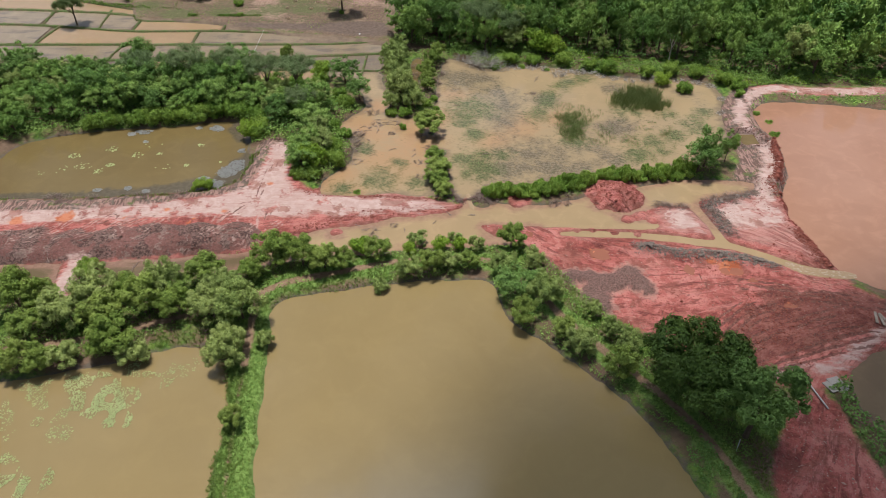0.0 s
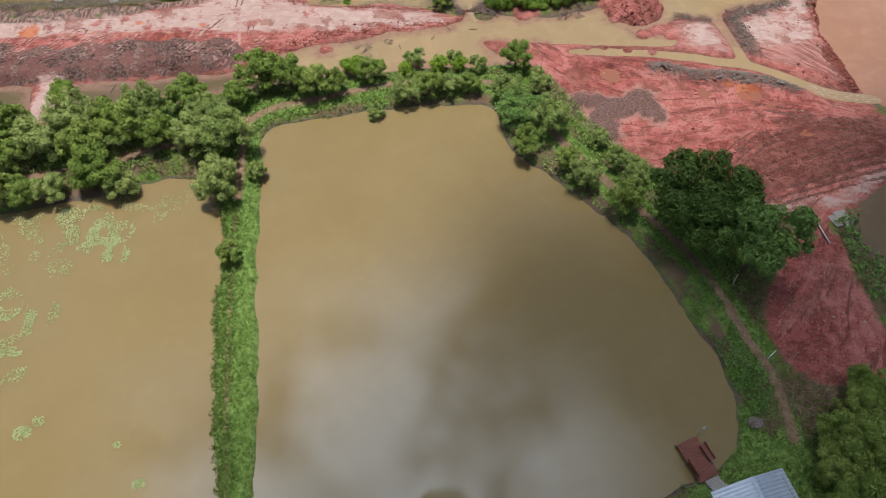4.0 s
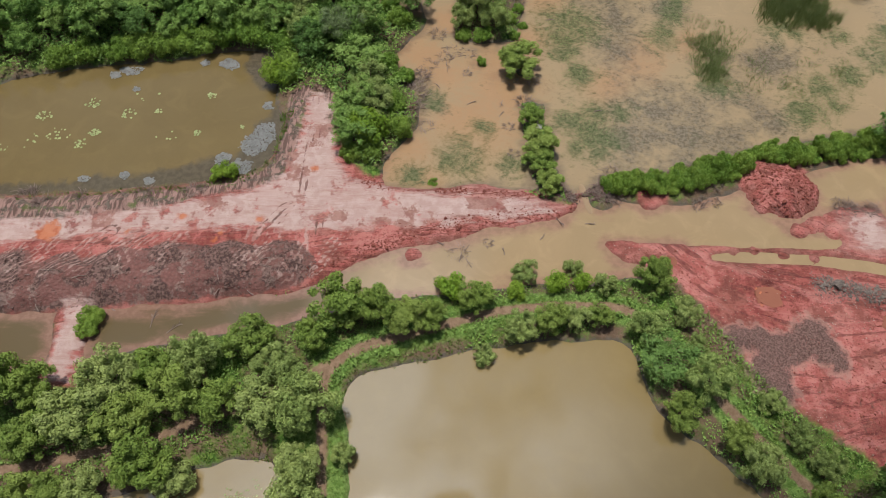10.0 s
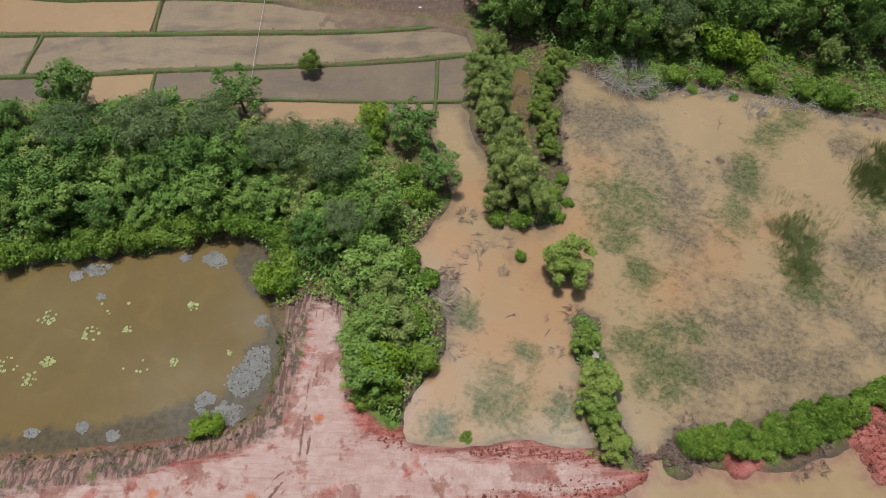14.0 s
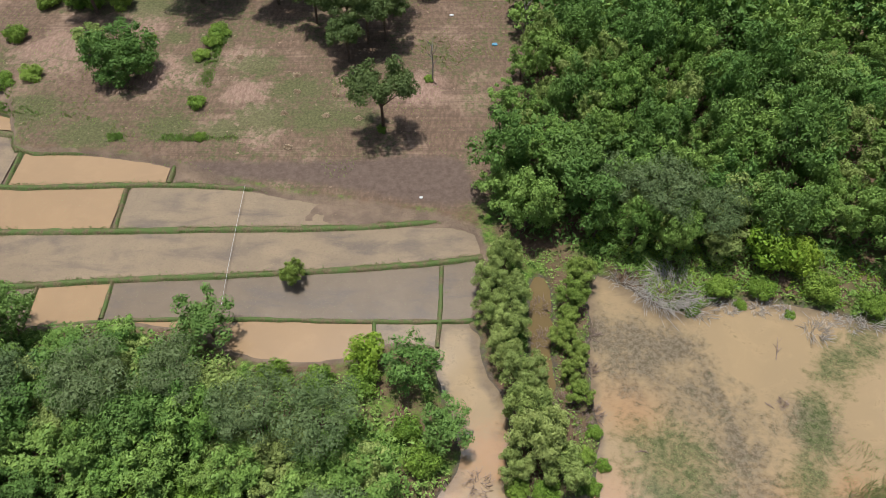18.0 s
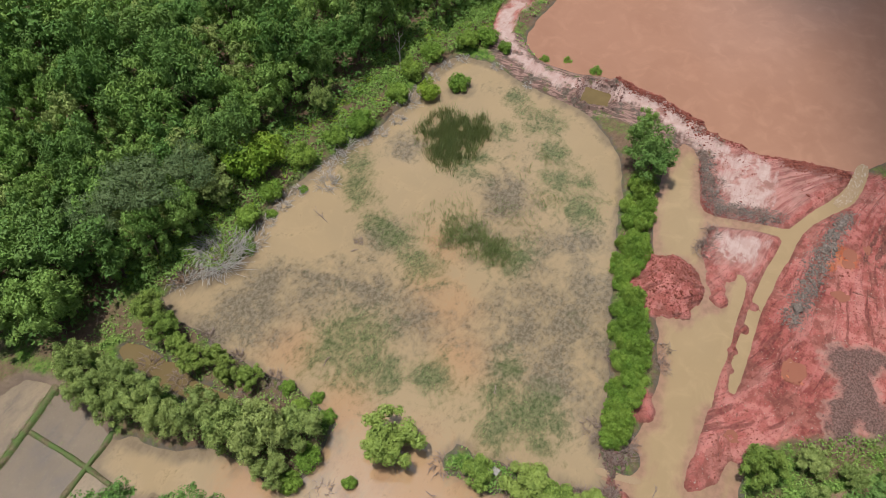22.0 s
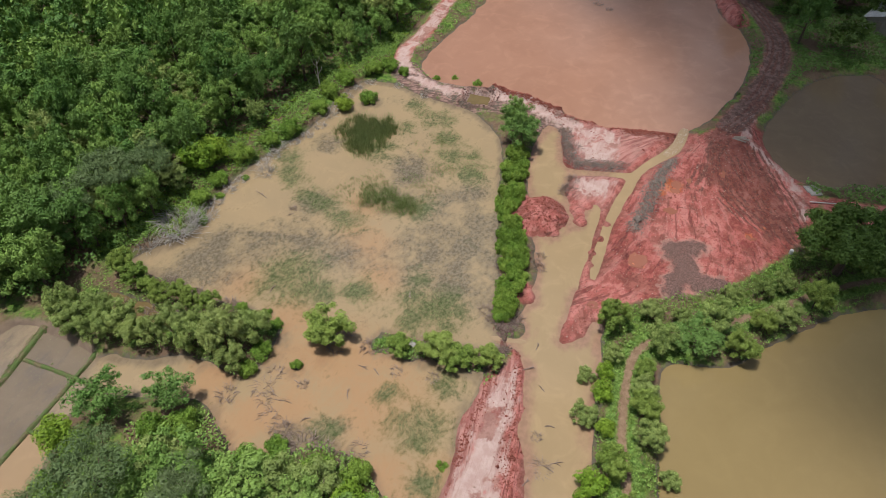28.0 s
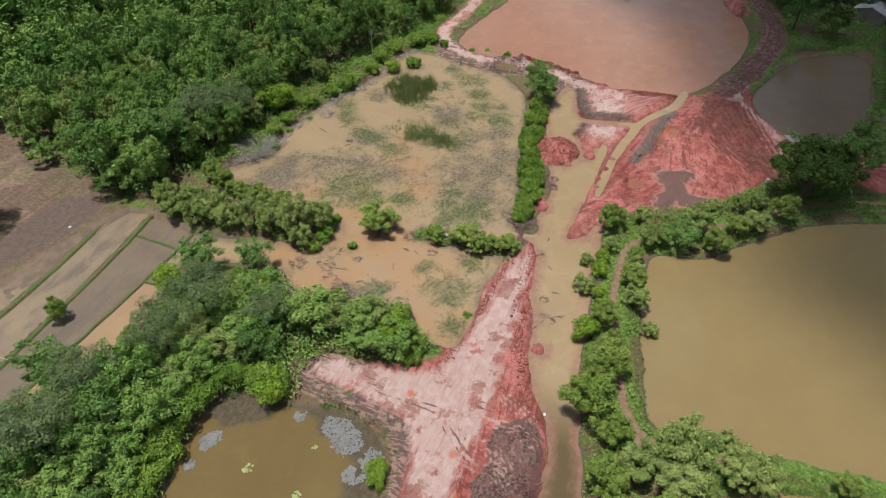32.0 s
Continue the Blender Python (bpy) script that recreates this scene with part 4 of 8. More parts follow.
    for ox, oy, r in ((-20, 57, 4.5), (-14, 57, 4.5), (-24, 55, 3), (-30, 55.5, 4), (-38, 54.5, 4.5), (-46, 58, 5), (-17, 62, 4), (-22, 66, 4), (-29, 67, 3), (-28, 72, 3), (-38, 78.5, 6), (-46, 79.5, 5), (-33, 71.4, 2.5), (-10, 57, 3), (-55, 66, 5)):
        sward = np.maximum(sward, 1 - np.hypot(x - ox, (y - oy) * 1.4) / r)
    weight("sward", sward)
    chalk = np.full(len(x), -1.5)
    for ox, oy, r in ((-22.4, 61.3, 3.2), (-24.2, 67.4, 3.0), (-19.9, 54.4, 2.6), (-21.0, 57.5, 3.0), (-33.5, 64.5, 4.0), (-38.5, 74.0, 5.0), (-46.0, 68.0, 6.0), (-3.5, 62.0, 4.0), (-28.5, 63.5, 2.5)):
        chalk = np.maximum(chalk, 1 - np.hypot(x - ox, (y - oy) * 1.2) / r)
    weight("chalk", chalk)
    blush = np.maximum(-signed(x, y, RED_BANK) - 0.5, -signed(x, y, WHITE_FLAT))
    weight("blush", np.maximum(blush, 1.4 - along(x, y, [(-12, -4.6), (-4, -3.4), (6, -3.4), (14, -4.8)])))
    fan = np.zeros(len(x))
    for i, line in enumerate(FANS):
        d = along(x, y, line)
        fan = np.maximum(fan, np.clip((1.1 - d) / 0.4, 0, 1) * (0.5 + 0.5 * np.cos(6.283 * d / 0.42 + 5 * (rough_noise(x, y, 2.0, 40 + i) - 0.5))))
    weight("fan", fan)
    weight("rut", tread_marks(x, y))
    weight("lane", 2.0 - along(x, y, TRACK_RUT[TRACK_RUT[:, 0] > 60]))
    weight("shore", SHORE.ravel())
    return ob


WEED = [(35.8, 30.0, 2.0), (33.8, 28.6, 1.7), (31.9, 27.0, 1.7), (29.9, 24.2, 1.7), (29.0, 21.3, 1.8), (28.0, 19.4, 1.6), (26.9, 17.6, 2.0), (52.0, 18.9, 1.5), (49.7, 14.6, 2.2), (50.5, 16.8, 1.5), (45.7, 12.1, 2.0),
        (46.3, 18.4, 1.6), (42.3, 10.4, 2.2), (40.0, 7.1, 2.6), (43.5, 8.0, 1.5), (17.2, 19.6, 3.8), (16.3, 16.5, 2.8), (17.6, 12.1, 2.2), (17.4, 5.0, 3.2), (19.1, 2.8, 2.2), (17.0, 2.6, 2.0), (21.7, 6.7, 1.4), (31.6, 11.0, 2.2),
        (41.0, 20.0, 2.6), (4.9, 1.1, 2.6), (2.1, 8.2, 1.6), (7.3, 4.2, 1.4), (10.0, -0.2, 1.6), (0.6, -1.4, 1.8)]
ASH = [(24.7, 5.3, 5.5), (22.2, 21.0, 3.6), (22.4, 17.0, 3.6), (21.3, 2.5, 3.0), (19.7, 24.2, 3.2), (27.3, 3.5, 3.5), (27.7, 7.3, 3.5), (15.7, 30.0, 2.6), (18.4, 29.6, 2.6), (13.2, 30.8, 2.2), (15.9, 26.3, 3.0), (28.3, 22.2, 2.6),
       (30.6, 2.3, 2.6), (33.0, 14.0, 3.0), (31.0, 9.0, 2.6), (38.0, 14.0, 3.0), (36.0, 6.0, 2.6), (40.0, 26.0, 2.0), (2.1, 8.0, 1.6), (1.0, 10.5, 1.5)]
CLAY = [(-1.0, -0.5, 2.5), (1.5, -2.0, 2.0), (6.5, 5.5, 5.0), (9.0, 13.0, 3.5), (3.0, 12.0, 3.0), (1.4, 14.4, 3.0), (9.5, 9.1, 4.0), (0.5, 1.5, 2.5), (23.7, 13.8, 3.0), (20.4, 10.7, 2.6), (25.4, 16.2, 2.2), (12.4, 16.9, 2.5), (15.0, 24.0, 2.5), (3.5, 20.0, 2.5), (30.0, 17.0, 2.0)]


def marsh_water():
    """The shallow flood over the marsh, with weeds and ash-coloured dead stalks showing through."""
    gx, gy = np.arange(-4, 59, 0.7), np.arange(-5, 39.5, 0.7)
    px, py = np.meshgrid(gx, gy, indexing="ij")
    d = signed(px, py, MARSH)
    ny = len(gy)
    k = (np.arange(len(gx) - 1)[:, None] * ny + np.arange(ny - 1)[None])
    keep = (np.minimum(np.minimum(d[:-1, :-1], d[1:, :-1]), np.minimum(d[:-1, 1:], d[1:, 1:])) < 0.4).ravel()
    k = k.ravel()[keep]
    verts = np.stack([px, py, np.zeros_like(px)], -1).reshape(-1, 3)
    faces = np.stack([k, k + ny, k + ny + 1, k + 1], 1)
    used, back = np.unique(faces, return_inverse=True)
    ob = mesh_object("water_marsh", verts[used], back.reshape(-1, 4), WATER_MARSH)
    x, y = verts[used, 0], verts[used, 1]
    for name, blobs in (("weed", WEED), ("ash", ASH), ("clay", CLAY)):
        v = np.zeros(len(x))
        for bx, by, r in blobs:
            v = np.maximum(v, np.clip(1.25 - np.hypot(x - bx, y - by) / (r * 1.4), 0, 1))
        ob.data.attributes.new(name, "FLOAT", "POINT").data.foreach_set("value", v.astype(np.float32))
    ob.data.attributes.new("shoal", "FLOAT", "POINT").data.foreach_set("value", shoals(x, y, 2.3))
    return tagged(ob, "shallow orange-tan water over drowned weeds", "water", kind="structure")


def shoals(x, y, reach):
    i, j = np.clip(np.searchsorted(GX, x), 0, len(GX) - 1), np.clip(np.searchsorted(GY, y), 0, len(GY) - 1)
    return np.clip(1 + SHORE[i, j] / reach, 0, 1).astype(np.float32)


def flood_water():
    """The flood over the sunken track, thinning out over the red soil at its edges."""
    gx, gy = np.arange(-61, 60, 0.5), np.arange(-27, 3, 0.5)
    px, py = np.meshgrid(gx, gy, indexing="ij")
    d = signed(px, py, FLOOD)
    ny = len(gy)
    k = np.arange(len(gx) - 1)[:, None] * ny + np.arange(ny - 1)[None]
    k = k[np.minimum(np.minimum(d[:-1, :-1], d[1:, :-1]), np.minimum(d[:-1, 1:], d[1:, 1:])) < 0.3]
    verts = np.stack([px, py, np.full_like(px, 0.008)], -1).reshape(-1, 3)
    used, back = np.unique(np.stack([k, k + ny, k + ny + 1, k + 1], 1), return_inverse=True)
    ob = mesh_object("water_flood", verts[used], back.reshape(-1, 4), WATER_FLOOD)
    ob.data.attributes.new("shoal", "FLOAT", "POINT").data.foreach_set("value", shoals(verts[used, 0], verts[used, 1], 2.5) * np.clip(along(verts[used, 0], verts[used, 1], CANAL) / 2 - 0.4, 0, 1).astype(np.float32))
    deep = np.clip((-2.5 - verts[used, 0]) / 6, 0, 1) * 0.95
    ob.data.attributes.new("deep", "FLOAT", "POINT").data.foreach_set("value", deep.astype(np.float32))
    return tagged(ob, "pale brown flood water over the sunken track", "water", kind="structure")


def water(name, poly, material, label, z=0.0, grow=0.8):
    """A sheet of still water that runs in under its banks."""
    bm = bmesh.new()
    nrm = np.roll(poly, -1, 0) - np.roll(poly, 1, 0)
    nrm = np.stack([nrm[:, 1], -nrm[:, 0]], 1) / (np.linalg.norm(nrm, axis=1, keepdims=True) + 1e-9)
    area = 0.5 * np.sum(poly[:, 0] * np.roll(poly[:, 1], -1) - np.roll(poly[:, 0], -1) * poly[:, 1])
    out = poly + nrm * grow * (1 if area > 0 else -1)
    vs = [bm.verts.new((x, y, z)) for x, y in out]
    f = bm.faces.new(vs)
    bmesh.ops.triangulate(bm, faces=[f])
    bmesh.ops.recalc_face_normals(bm, faces=bm.faces)
    for f in bm.faces:
        if f.normal.z < 0:
            f.normal_flip()
    me = bpy.data.meshes.new(name)
    bm.to_mesh(me)
    bm.free()
    me.materials.append(material)
    return tagged(new(name, me), label, "water", kind="structure")


build_ground()
water("water_main_pond", POND_MAIN, WATER_TAN, "still tan silty water of the large pond", 0.0, 0.6)
water("water_lily_pond", POND_LILY, WATER_TAN, "still tan silty pond water with floating leaves", 0.004, 0.6)
flood_water()
water("water_pink_pond", POND_PINK, WATER_PINK, "pink laterite-stained pond water", 0.012, 0.6)
water("water_east_pond", POND_EAST, WATER_GREY, "grey-brown still pond water", 0.0, 0.6)
marsh_water()
water("water_pit", PIT, WATER_OLIVE, "brown water standing in a dug pit", 0.006, 0.5)
water("water_gap", WET_GAP, WATER_OLIVE, "brown water standing between the tree rows", 0.004, 0.3)
SHALLOWS = chaikin([(-47, -3.2), (-40, -3.2), (-34, -2.6), (-31, -2.7), (-29, -1.7), (-25.6, -1.9), (-23, -0.9), (-21.2, -0.5), (-18.5, 0.8), (-17, 0.6), (-15.8, 2.2), (-15.4, 4.4), (-14.4, 5.6), (-14.2, 7.4), (-12.6, 7.4), (-12.2, 4), (-12.4, -0.4), (-15.5, -2.3), (-21, -3.4), (-34, -4.6), (-50, -5.4)], 2)
SHALLOWS = SHALLOWS + np.stack([np.sin(SHALLOWS[:, 0] * 2.9), np.sin(SHALLOWS[:, 0] * 2.1 + 1)], 1) * 0.16


def west_pond():
    gx, gy = np.arange(-51, -11, 0.5), np.arange(-6, 17, 0.5)
    px, py = np.meshgrid(gx, gy, indexing="ij")
    d = signed(px, py, POND_WEST)
    ny = len(gy)
    k = (np.arange(len(gx) - 1)[:, None] * ny + np.arange(ny - 1)[None])[d[:-1, :-1] < 0.6]
    verts = np.stack([px, py, np.full_like(px, 0.004)], -1).reshape(-1, 3)
    used, back = np.unique(np.stack([k, k + ny, k + ny + 1, k + 1], 1), return_inverse=True)
    ob = mesh_object("water_west_pond", verts[used], back.reshape(-1, 4), WATER_WEST)
    corner = np.array([(-13, 16), (-17.6, 16), (-18, 12.8), (-15.6, 9.2), (-13, 8.6)])
    d = np.minimum(signed(verts[used, 0], verts[used, 1], SHALLOWS), signed(verts[used, 0], verts[used, 1], corner))
    v = np.clip(0.5 - d / 2.0, 0, 1)
    ob.data.attributes.new("mud", "FLOAT", "POINT").data.foreach_set("value", v.astype(np.float32))
    return tagged(ob, "olive-brown pond water with dark muddy shallows", "water", kind="structure")


west_pond()
RUSH = chaikin([(58.6, -16.4), (56, -15.9), (53.6, -15.6), (51.8, -14.6), (51.2, -15.4), (53.2, -16.6), (56, -17.1), (58.4, -17.5)], 1)


def rushing_water(outline, label, calm=0.0):
    """White broken water where one level spills into the next."""
    (x0, y0), (x1, y1) = outline.min(0) - 0.2, outline.max(0) + 0.2
    gx, gy = np.arange(x0, x1, 0.1), np.arange(y0, y1, 0.1)
    px, py = np.meshgrid(gx, gy, indexing="ij")
    d = signed(px, py, outline)
    pz = 0.03 + np.clip(-d * 2, 0, 1) * 0.08 * rough_noise(px, py, 0.5, 7) - np.clip(d, 0, 1) * 0.6
    ny = len(gy)
    k = (np.arange(len(gx) - 1)[:, None] * ny + np.arange(ny - 1)[None])[d[:-1, :-1] < 0.15]
    verts = np.stack([px, py, pz], -1).reshape(-1, 3)
    used, back = np.unique(np.stack([k, k + ny, k + ny + 1, k + 1], 1), return_inverse=True)
    m = Nodes("white_water", 0.75, 0.2)
    foam = m.ramp(m.noise(3.0, 7, 0.75, (0.6, 1.6, 1, 20), 0.6), 0.50 + calm, 0.66 + calm)
    ob = mesh_object("water_spill", verts[used], back.reshape(-1, 4), m.done(m.mix(foam, (0.27, 0.185, 0.110), (0.40, 0.33, 0.27))), smooth=True)
    return tagged(ob, label, "water", kind="structure")


rushing_water(RUSH, "white rushing water spilling from the lake")
rushing_water(chaikin([(16.2, -2.4), (16.7, -2.4), (16.9, -3.6), (17.3, -5.6), (16.8, -5.7), (16.4, -3.8)], 1), "broken pale water running through the breach", 0.06)
PUDDLE_WATER = water_material("puddle_water", (0.255, 0.100, 0.064), (0.225, 0.088, 0.058), 0.5)
for px, py, pa, pb in PUDDLES[9:]:
    ring = chaikin([(px + pa * 1.15 * math.cos(i * 0.5236) * (1 + 0.30 * math.sin(i * 2.1 + px * 3)), py + pb * 1.15 * math.sin(i * 0.5236) * (1 + 0.30 * math.cos(i * 1.7 + py * 3))) for i in range(12)], 1)
    water("puddle", ring, PUDDLE_WATER, "orange muddy puddle on the red soil", 0.42, 0.0)


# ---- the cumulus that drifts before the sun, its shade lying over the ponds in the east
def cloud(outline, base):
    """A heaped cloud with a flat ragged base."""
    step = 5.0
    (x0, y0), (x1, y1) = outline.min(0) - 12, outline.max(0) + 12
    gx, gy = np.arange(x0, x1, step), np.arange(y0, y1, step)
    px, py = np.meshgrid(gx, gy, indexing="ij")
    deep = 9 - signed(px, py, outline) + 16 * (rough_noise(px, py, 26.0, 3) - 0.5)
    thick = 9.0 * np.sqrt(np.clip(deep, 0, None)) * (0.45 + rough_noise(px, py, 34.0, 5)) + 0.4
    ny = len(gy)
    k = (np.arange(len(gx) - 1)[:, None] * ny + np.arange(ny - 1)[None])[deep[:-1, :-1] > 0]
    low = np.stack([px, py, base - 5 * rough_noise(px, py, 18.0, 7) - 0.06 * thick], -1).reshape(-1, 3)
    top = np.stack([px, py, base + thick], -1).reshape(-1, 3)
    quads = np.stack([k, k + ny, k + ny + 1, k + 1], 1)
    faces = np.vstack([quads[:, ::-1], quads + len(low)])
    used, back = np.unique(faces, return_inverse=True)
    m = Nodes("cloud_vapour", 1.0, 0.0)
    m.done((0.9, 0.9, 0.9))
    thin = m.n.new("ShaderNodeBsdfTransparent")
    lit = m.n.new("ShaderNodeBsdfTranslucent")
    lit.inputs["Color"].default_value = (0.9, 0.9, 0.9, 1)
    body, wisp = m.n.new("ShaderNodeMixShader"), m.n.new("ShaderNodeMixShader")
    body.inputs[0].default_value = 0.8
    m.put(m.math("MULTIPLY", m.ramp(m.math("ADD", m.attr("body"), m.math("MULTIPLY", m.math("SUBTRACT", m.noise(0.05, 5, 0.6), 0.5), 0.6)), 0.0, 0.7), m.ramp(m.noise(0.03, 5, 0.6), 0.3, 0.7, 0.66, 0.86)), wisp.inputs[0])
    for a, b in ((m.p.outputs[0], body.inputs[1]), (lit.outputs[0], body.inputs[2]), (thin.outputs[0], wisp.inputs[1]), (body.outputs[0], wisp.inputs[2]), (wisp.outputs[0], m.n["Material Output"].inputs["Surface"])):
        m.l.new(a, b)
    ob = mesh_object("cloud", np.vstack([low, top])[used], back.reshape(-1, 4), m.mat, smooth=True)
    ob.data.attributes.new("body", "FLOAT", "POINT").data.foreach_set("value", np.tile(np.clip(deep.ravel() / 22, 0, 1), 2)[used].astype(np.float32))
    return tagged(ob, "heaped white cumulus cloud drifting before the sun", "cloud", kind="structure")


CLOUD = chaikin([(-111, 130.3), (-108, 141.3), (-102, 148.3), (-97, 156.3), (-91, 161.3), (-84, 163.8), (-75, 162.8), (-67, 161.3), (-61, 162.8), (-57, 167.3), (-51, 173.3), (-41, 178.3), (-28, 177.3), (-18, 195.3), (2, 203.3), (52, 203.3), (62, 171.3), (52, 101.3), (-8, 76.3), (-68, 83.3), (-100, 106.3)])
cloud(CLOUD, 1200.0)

# ---- trees and shrubs
def crown_cloud(rng, radius, depth, centre_z, lobes, count, leaf, lobe_size=0.42, low=-0.35):
    """Leaf blades on the outside of many lobes that make up an uneven crown."""
    cs, rs = [], []
    for _ in range(lobes):
        a, e = rng.uniform(0, 2 * math.pi), rng.uniform(low, 1.0)
        k = rng.uniform(0.18, 1.0) ** 0.8
        w = math.sqrt(max(0.0, 1 - min(1, abs(e)) ** 2))
        cs.append((math.cos(a) * radius * k * (0.35 + 0.65 * w), math.sin(a) * radius * k * (0.35 + 0.65 * w), centre_z + depth * k * e))
        rs.append(radius * lobe_size * rng.uniform(0.65, 1.2))
    cs, rs = np.array(cs), np.array(rs)
    which = rng.choice(lobes, count * 3, p=rs ** 2 / np.sum(rs ** 2))
    d = rng.normal(0, 1, (count * 3, 3))
    d[:, 2] = np.abs(d[:, 2]) * 0.9 - 0.25
    d /= np.linalg.norm(d, axis=1, keepdims=True)
    p = cs[which] + d * (rs[which] * (0.74 + 0.40 * rng.random(count * 3) ** 0.8))[:, None]
    inside = np.zeros(len(p), int)
    for c, r in zip(cs, rs):
        inside += np.linalg.norm(p - c, axis=1) < 0.68 * r
    keep = np.flatnonzero(inside == 0)[:count]
    v1, f1 = leaves(rng, p[keep], d[keep], leaf)
    n2 = count // 6
    w2 = rng.choice(lobes, n2)
    d2 = rng.normal(0, 1, (n2, 3))
    d2 /= np.linalg.norm(d2, axis=1, keepdims=True)
    p2 = cs[w2] + d2 * (rs[w2] * rng.uniform(0.2, 0.65, n2))[:, None]
    v2, f2 = leaves(rng, p2, d2, leaf * 2.2, 0.8)
    return np.vstack([v1, v2]), np.vstack([f1, f2 + len(v1)]), cs


def tree(name, seed, height, radius, material, label, category="tree", lobes=16, count=1500, leaf=0.30, trunk=0.13, flat=0.62, lobe_size=0.42, low=-0.35):
    rng = np.random.default_rng(seed)
    root = thing(name, label, category)
    cz = height - radius * flat * 0.8
    v, f, cs = crown_cloud(rng, radius, radius * flat, cz, lobes, count, leaf, lobe_size, low)
    v[:, 2] = np.maximum(v[:, 2], 0.06)
    top = cz - radius * flat * 0.25
    lean = rng.normal(0, 0.12, 2)
    stem = [(0, 0, -0.5, trunk * 1.35), (0, 0, 0.1, trunk * 1.2), (lean[0] * 0.5, lean[1] * 0.5, top * 0.5, trunk * 0.9), (lean[0], lean[1], max(top, 0.3), trunk * 0.6)]
    limbs = [stem]
    for c in cs[:6]:
        z0 = max(0.15, top * rng.uniform(0.45, 0.9))
        limbs.append([(lean[0] * z0 / max(top, 0.3), lean[1] * z0 / max(top, 0.3), z0, trunk * 0.5), (c[0] * 0.5, c[1] * 0.5, (z0 + c[2]) * 0.52, trunk * 0.36), (c[0], c[1], max(c[2], z0 + 0.1), trunk * 0.15)])
    tv, tf = tube(limbs, 6)
    mesh_object("trunk", tv, tf, BARK, root)
    mesh_object("crown", v, f, material, root)
    return root


KINDS = {}


def kind(key, variants, *args, **kw):
    """A few variants of a tree, kept as the first plants of their kind until placed."""
    KINDS[key] = [[tree(args[0], 100 + 37 * len(KINDS) + 7 * i, *args[1:], **kw), False] for i in range(variants)]


def plant(key, x, y, scale=1.0, turn=None, label="", group="", tall=1.0, sink=0.05):
    rng = plant.rng
    slot = KINDS[key][int(rng.integers(len(KINDS[key])))]
    turn = rng.uniform(0, 360) if turn is None else turn
    z = max(height_at(x, y), -0.35) - sink
    m = pose(x, y, z, 0, 0, turn) @ Matrix.Diagonal((scale, scale, scale * tall, 1))
    if not slot[1]:
        slot[0].matrix_basis = m
        slot[1] = True
        ob = slot[0]
        if group:
            tagged(ob, group=group)
        return ob
    ob = slot[0].copy()
    scene.collection.objects.link(ob)
    ob.matrix_basis = m
    for child in slot[0].children:
        c = child.copy()
        scene.collection.objects.link(c)
        c.parent = ob
    return tagged(ob, label, "", group)


plant.rng = np.random.default_rng(5)
kind("forest", 4, "forest_tree", 6.2, 2.5, LEAF_MID, "leafy mid-green woodland tree with a lumpy crown", lobes=50, count=2900, leaf=0.205, trunk=0.14, flat=1.05, lobe_size=0.235, low=-0.8)
kind("forest_dark", 3, "forest_tree", 7.0, 2.8, LEAF_DEEP, "deep green woodland tree with a dense crown", lobes=50, count=2900, leaf=0.21, trunk=0.16, flat=1.05, lobe_size=0.235, low=-0.8)
kind("forest_olive", 3, "forest_tree", 5.4, 2.3, LEAF_OLIVE, "pale olive-green woodland tree", lobes=46, count=2900, leaf=0.195, trunk=0.13, flat=1.0, lobe_size=0.235, low=-0.8)
kind("lacy", 2, "feathery_tree", 7.2, 3.6, LEAF_BLUE, "grey-green feathery spreading tree", lobes=60, count=7500, leaf=0.125, trunk=0.18, flat=0.5, lobe_size=0.22, low=0.0)
kind("bank", 4, "bank_tree", 3.9, 2.15, LEAF_OLIVE, "rounded olive-green tree on the pond bank", lobes=50, count=5400, leaf=0.155, trunk=0.10, flat=0.85, lobe_size=0.24, low=-0.7)
kind("bank_green", 3, "bank_tree", 3.7, 2.0, LEAF_BANK, "rounded mid-green tree on the pond bank", lobes=46, count=5400, leaf=0.155, trunk=0.10, flat=0.85, lobe_size=0.25, low=-0.7)
kind("bright", 2, "bright_shrub", 2.7, 1.5, LEAF_BRIGHT, "bright yellow-green leafy shrub", "shrub", lobes=22, count=2200, leaf=0.175, trunk=0.06, flat=0.9, low=-0.7)
kind("shrub", 4, "shrub", 1.5, 1.35, LEAF_HEDGE, "low dense green shrub", "shrub", lobes=22, count=2000, leaf=0.165, trunk=0.05, flat=0.75, low=-0.6)
kind("field", 3, "field_tree", 7.4, 3.4, LEAF_FIELD, "open-crowned field tree with a bare trunk", lobes=56, count=6200, leaf=0.205, trunk=0.17, flat=0.6, lobe_size=0.24)
kind("bush", 1, "round_bush", 4.4, 3.1, LEAF_DEEP, "large dense round bush on the brown field", "bush", lobes=120, count=9500, leaf=0.17, trunk=0.12, flat=0.85, lobe_size=0.2, low=-0.85)
kind("giant", 1, "spreading_tree", 5.6, 4.4, LEAF_DARK, "large dark spreading tree on the bank", lobes=100, count=14500, leaf=0.205, trunk=0.34, flat=0.55, lobe_size=0.17)
kind("tall", 1, "tall_tree", 7.6, 3.1, LEAF_DEEP, "tall mid-green tree with clumped foliage", lobes=52, count=6000, leaf=0.22, trunk=0.22, flat=0.95, lobe_size=0.21)


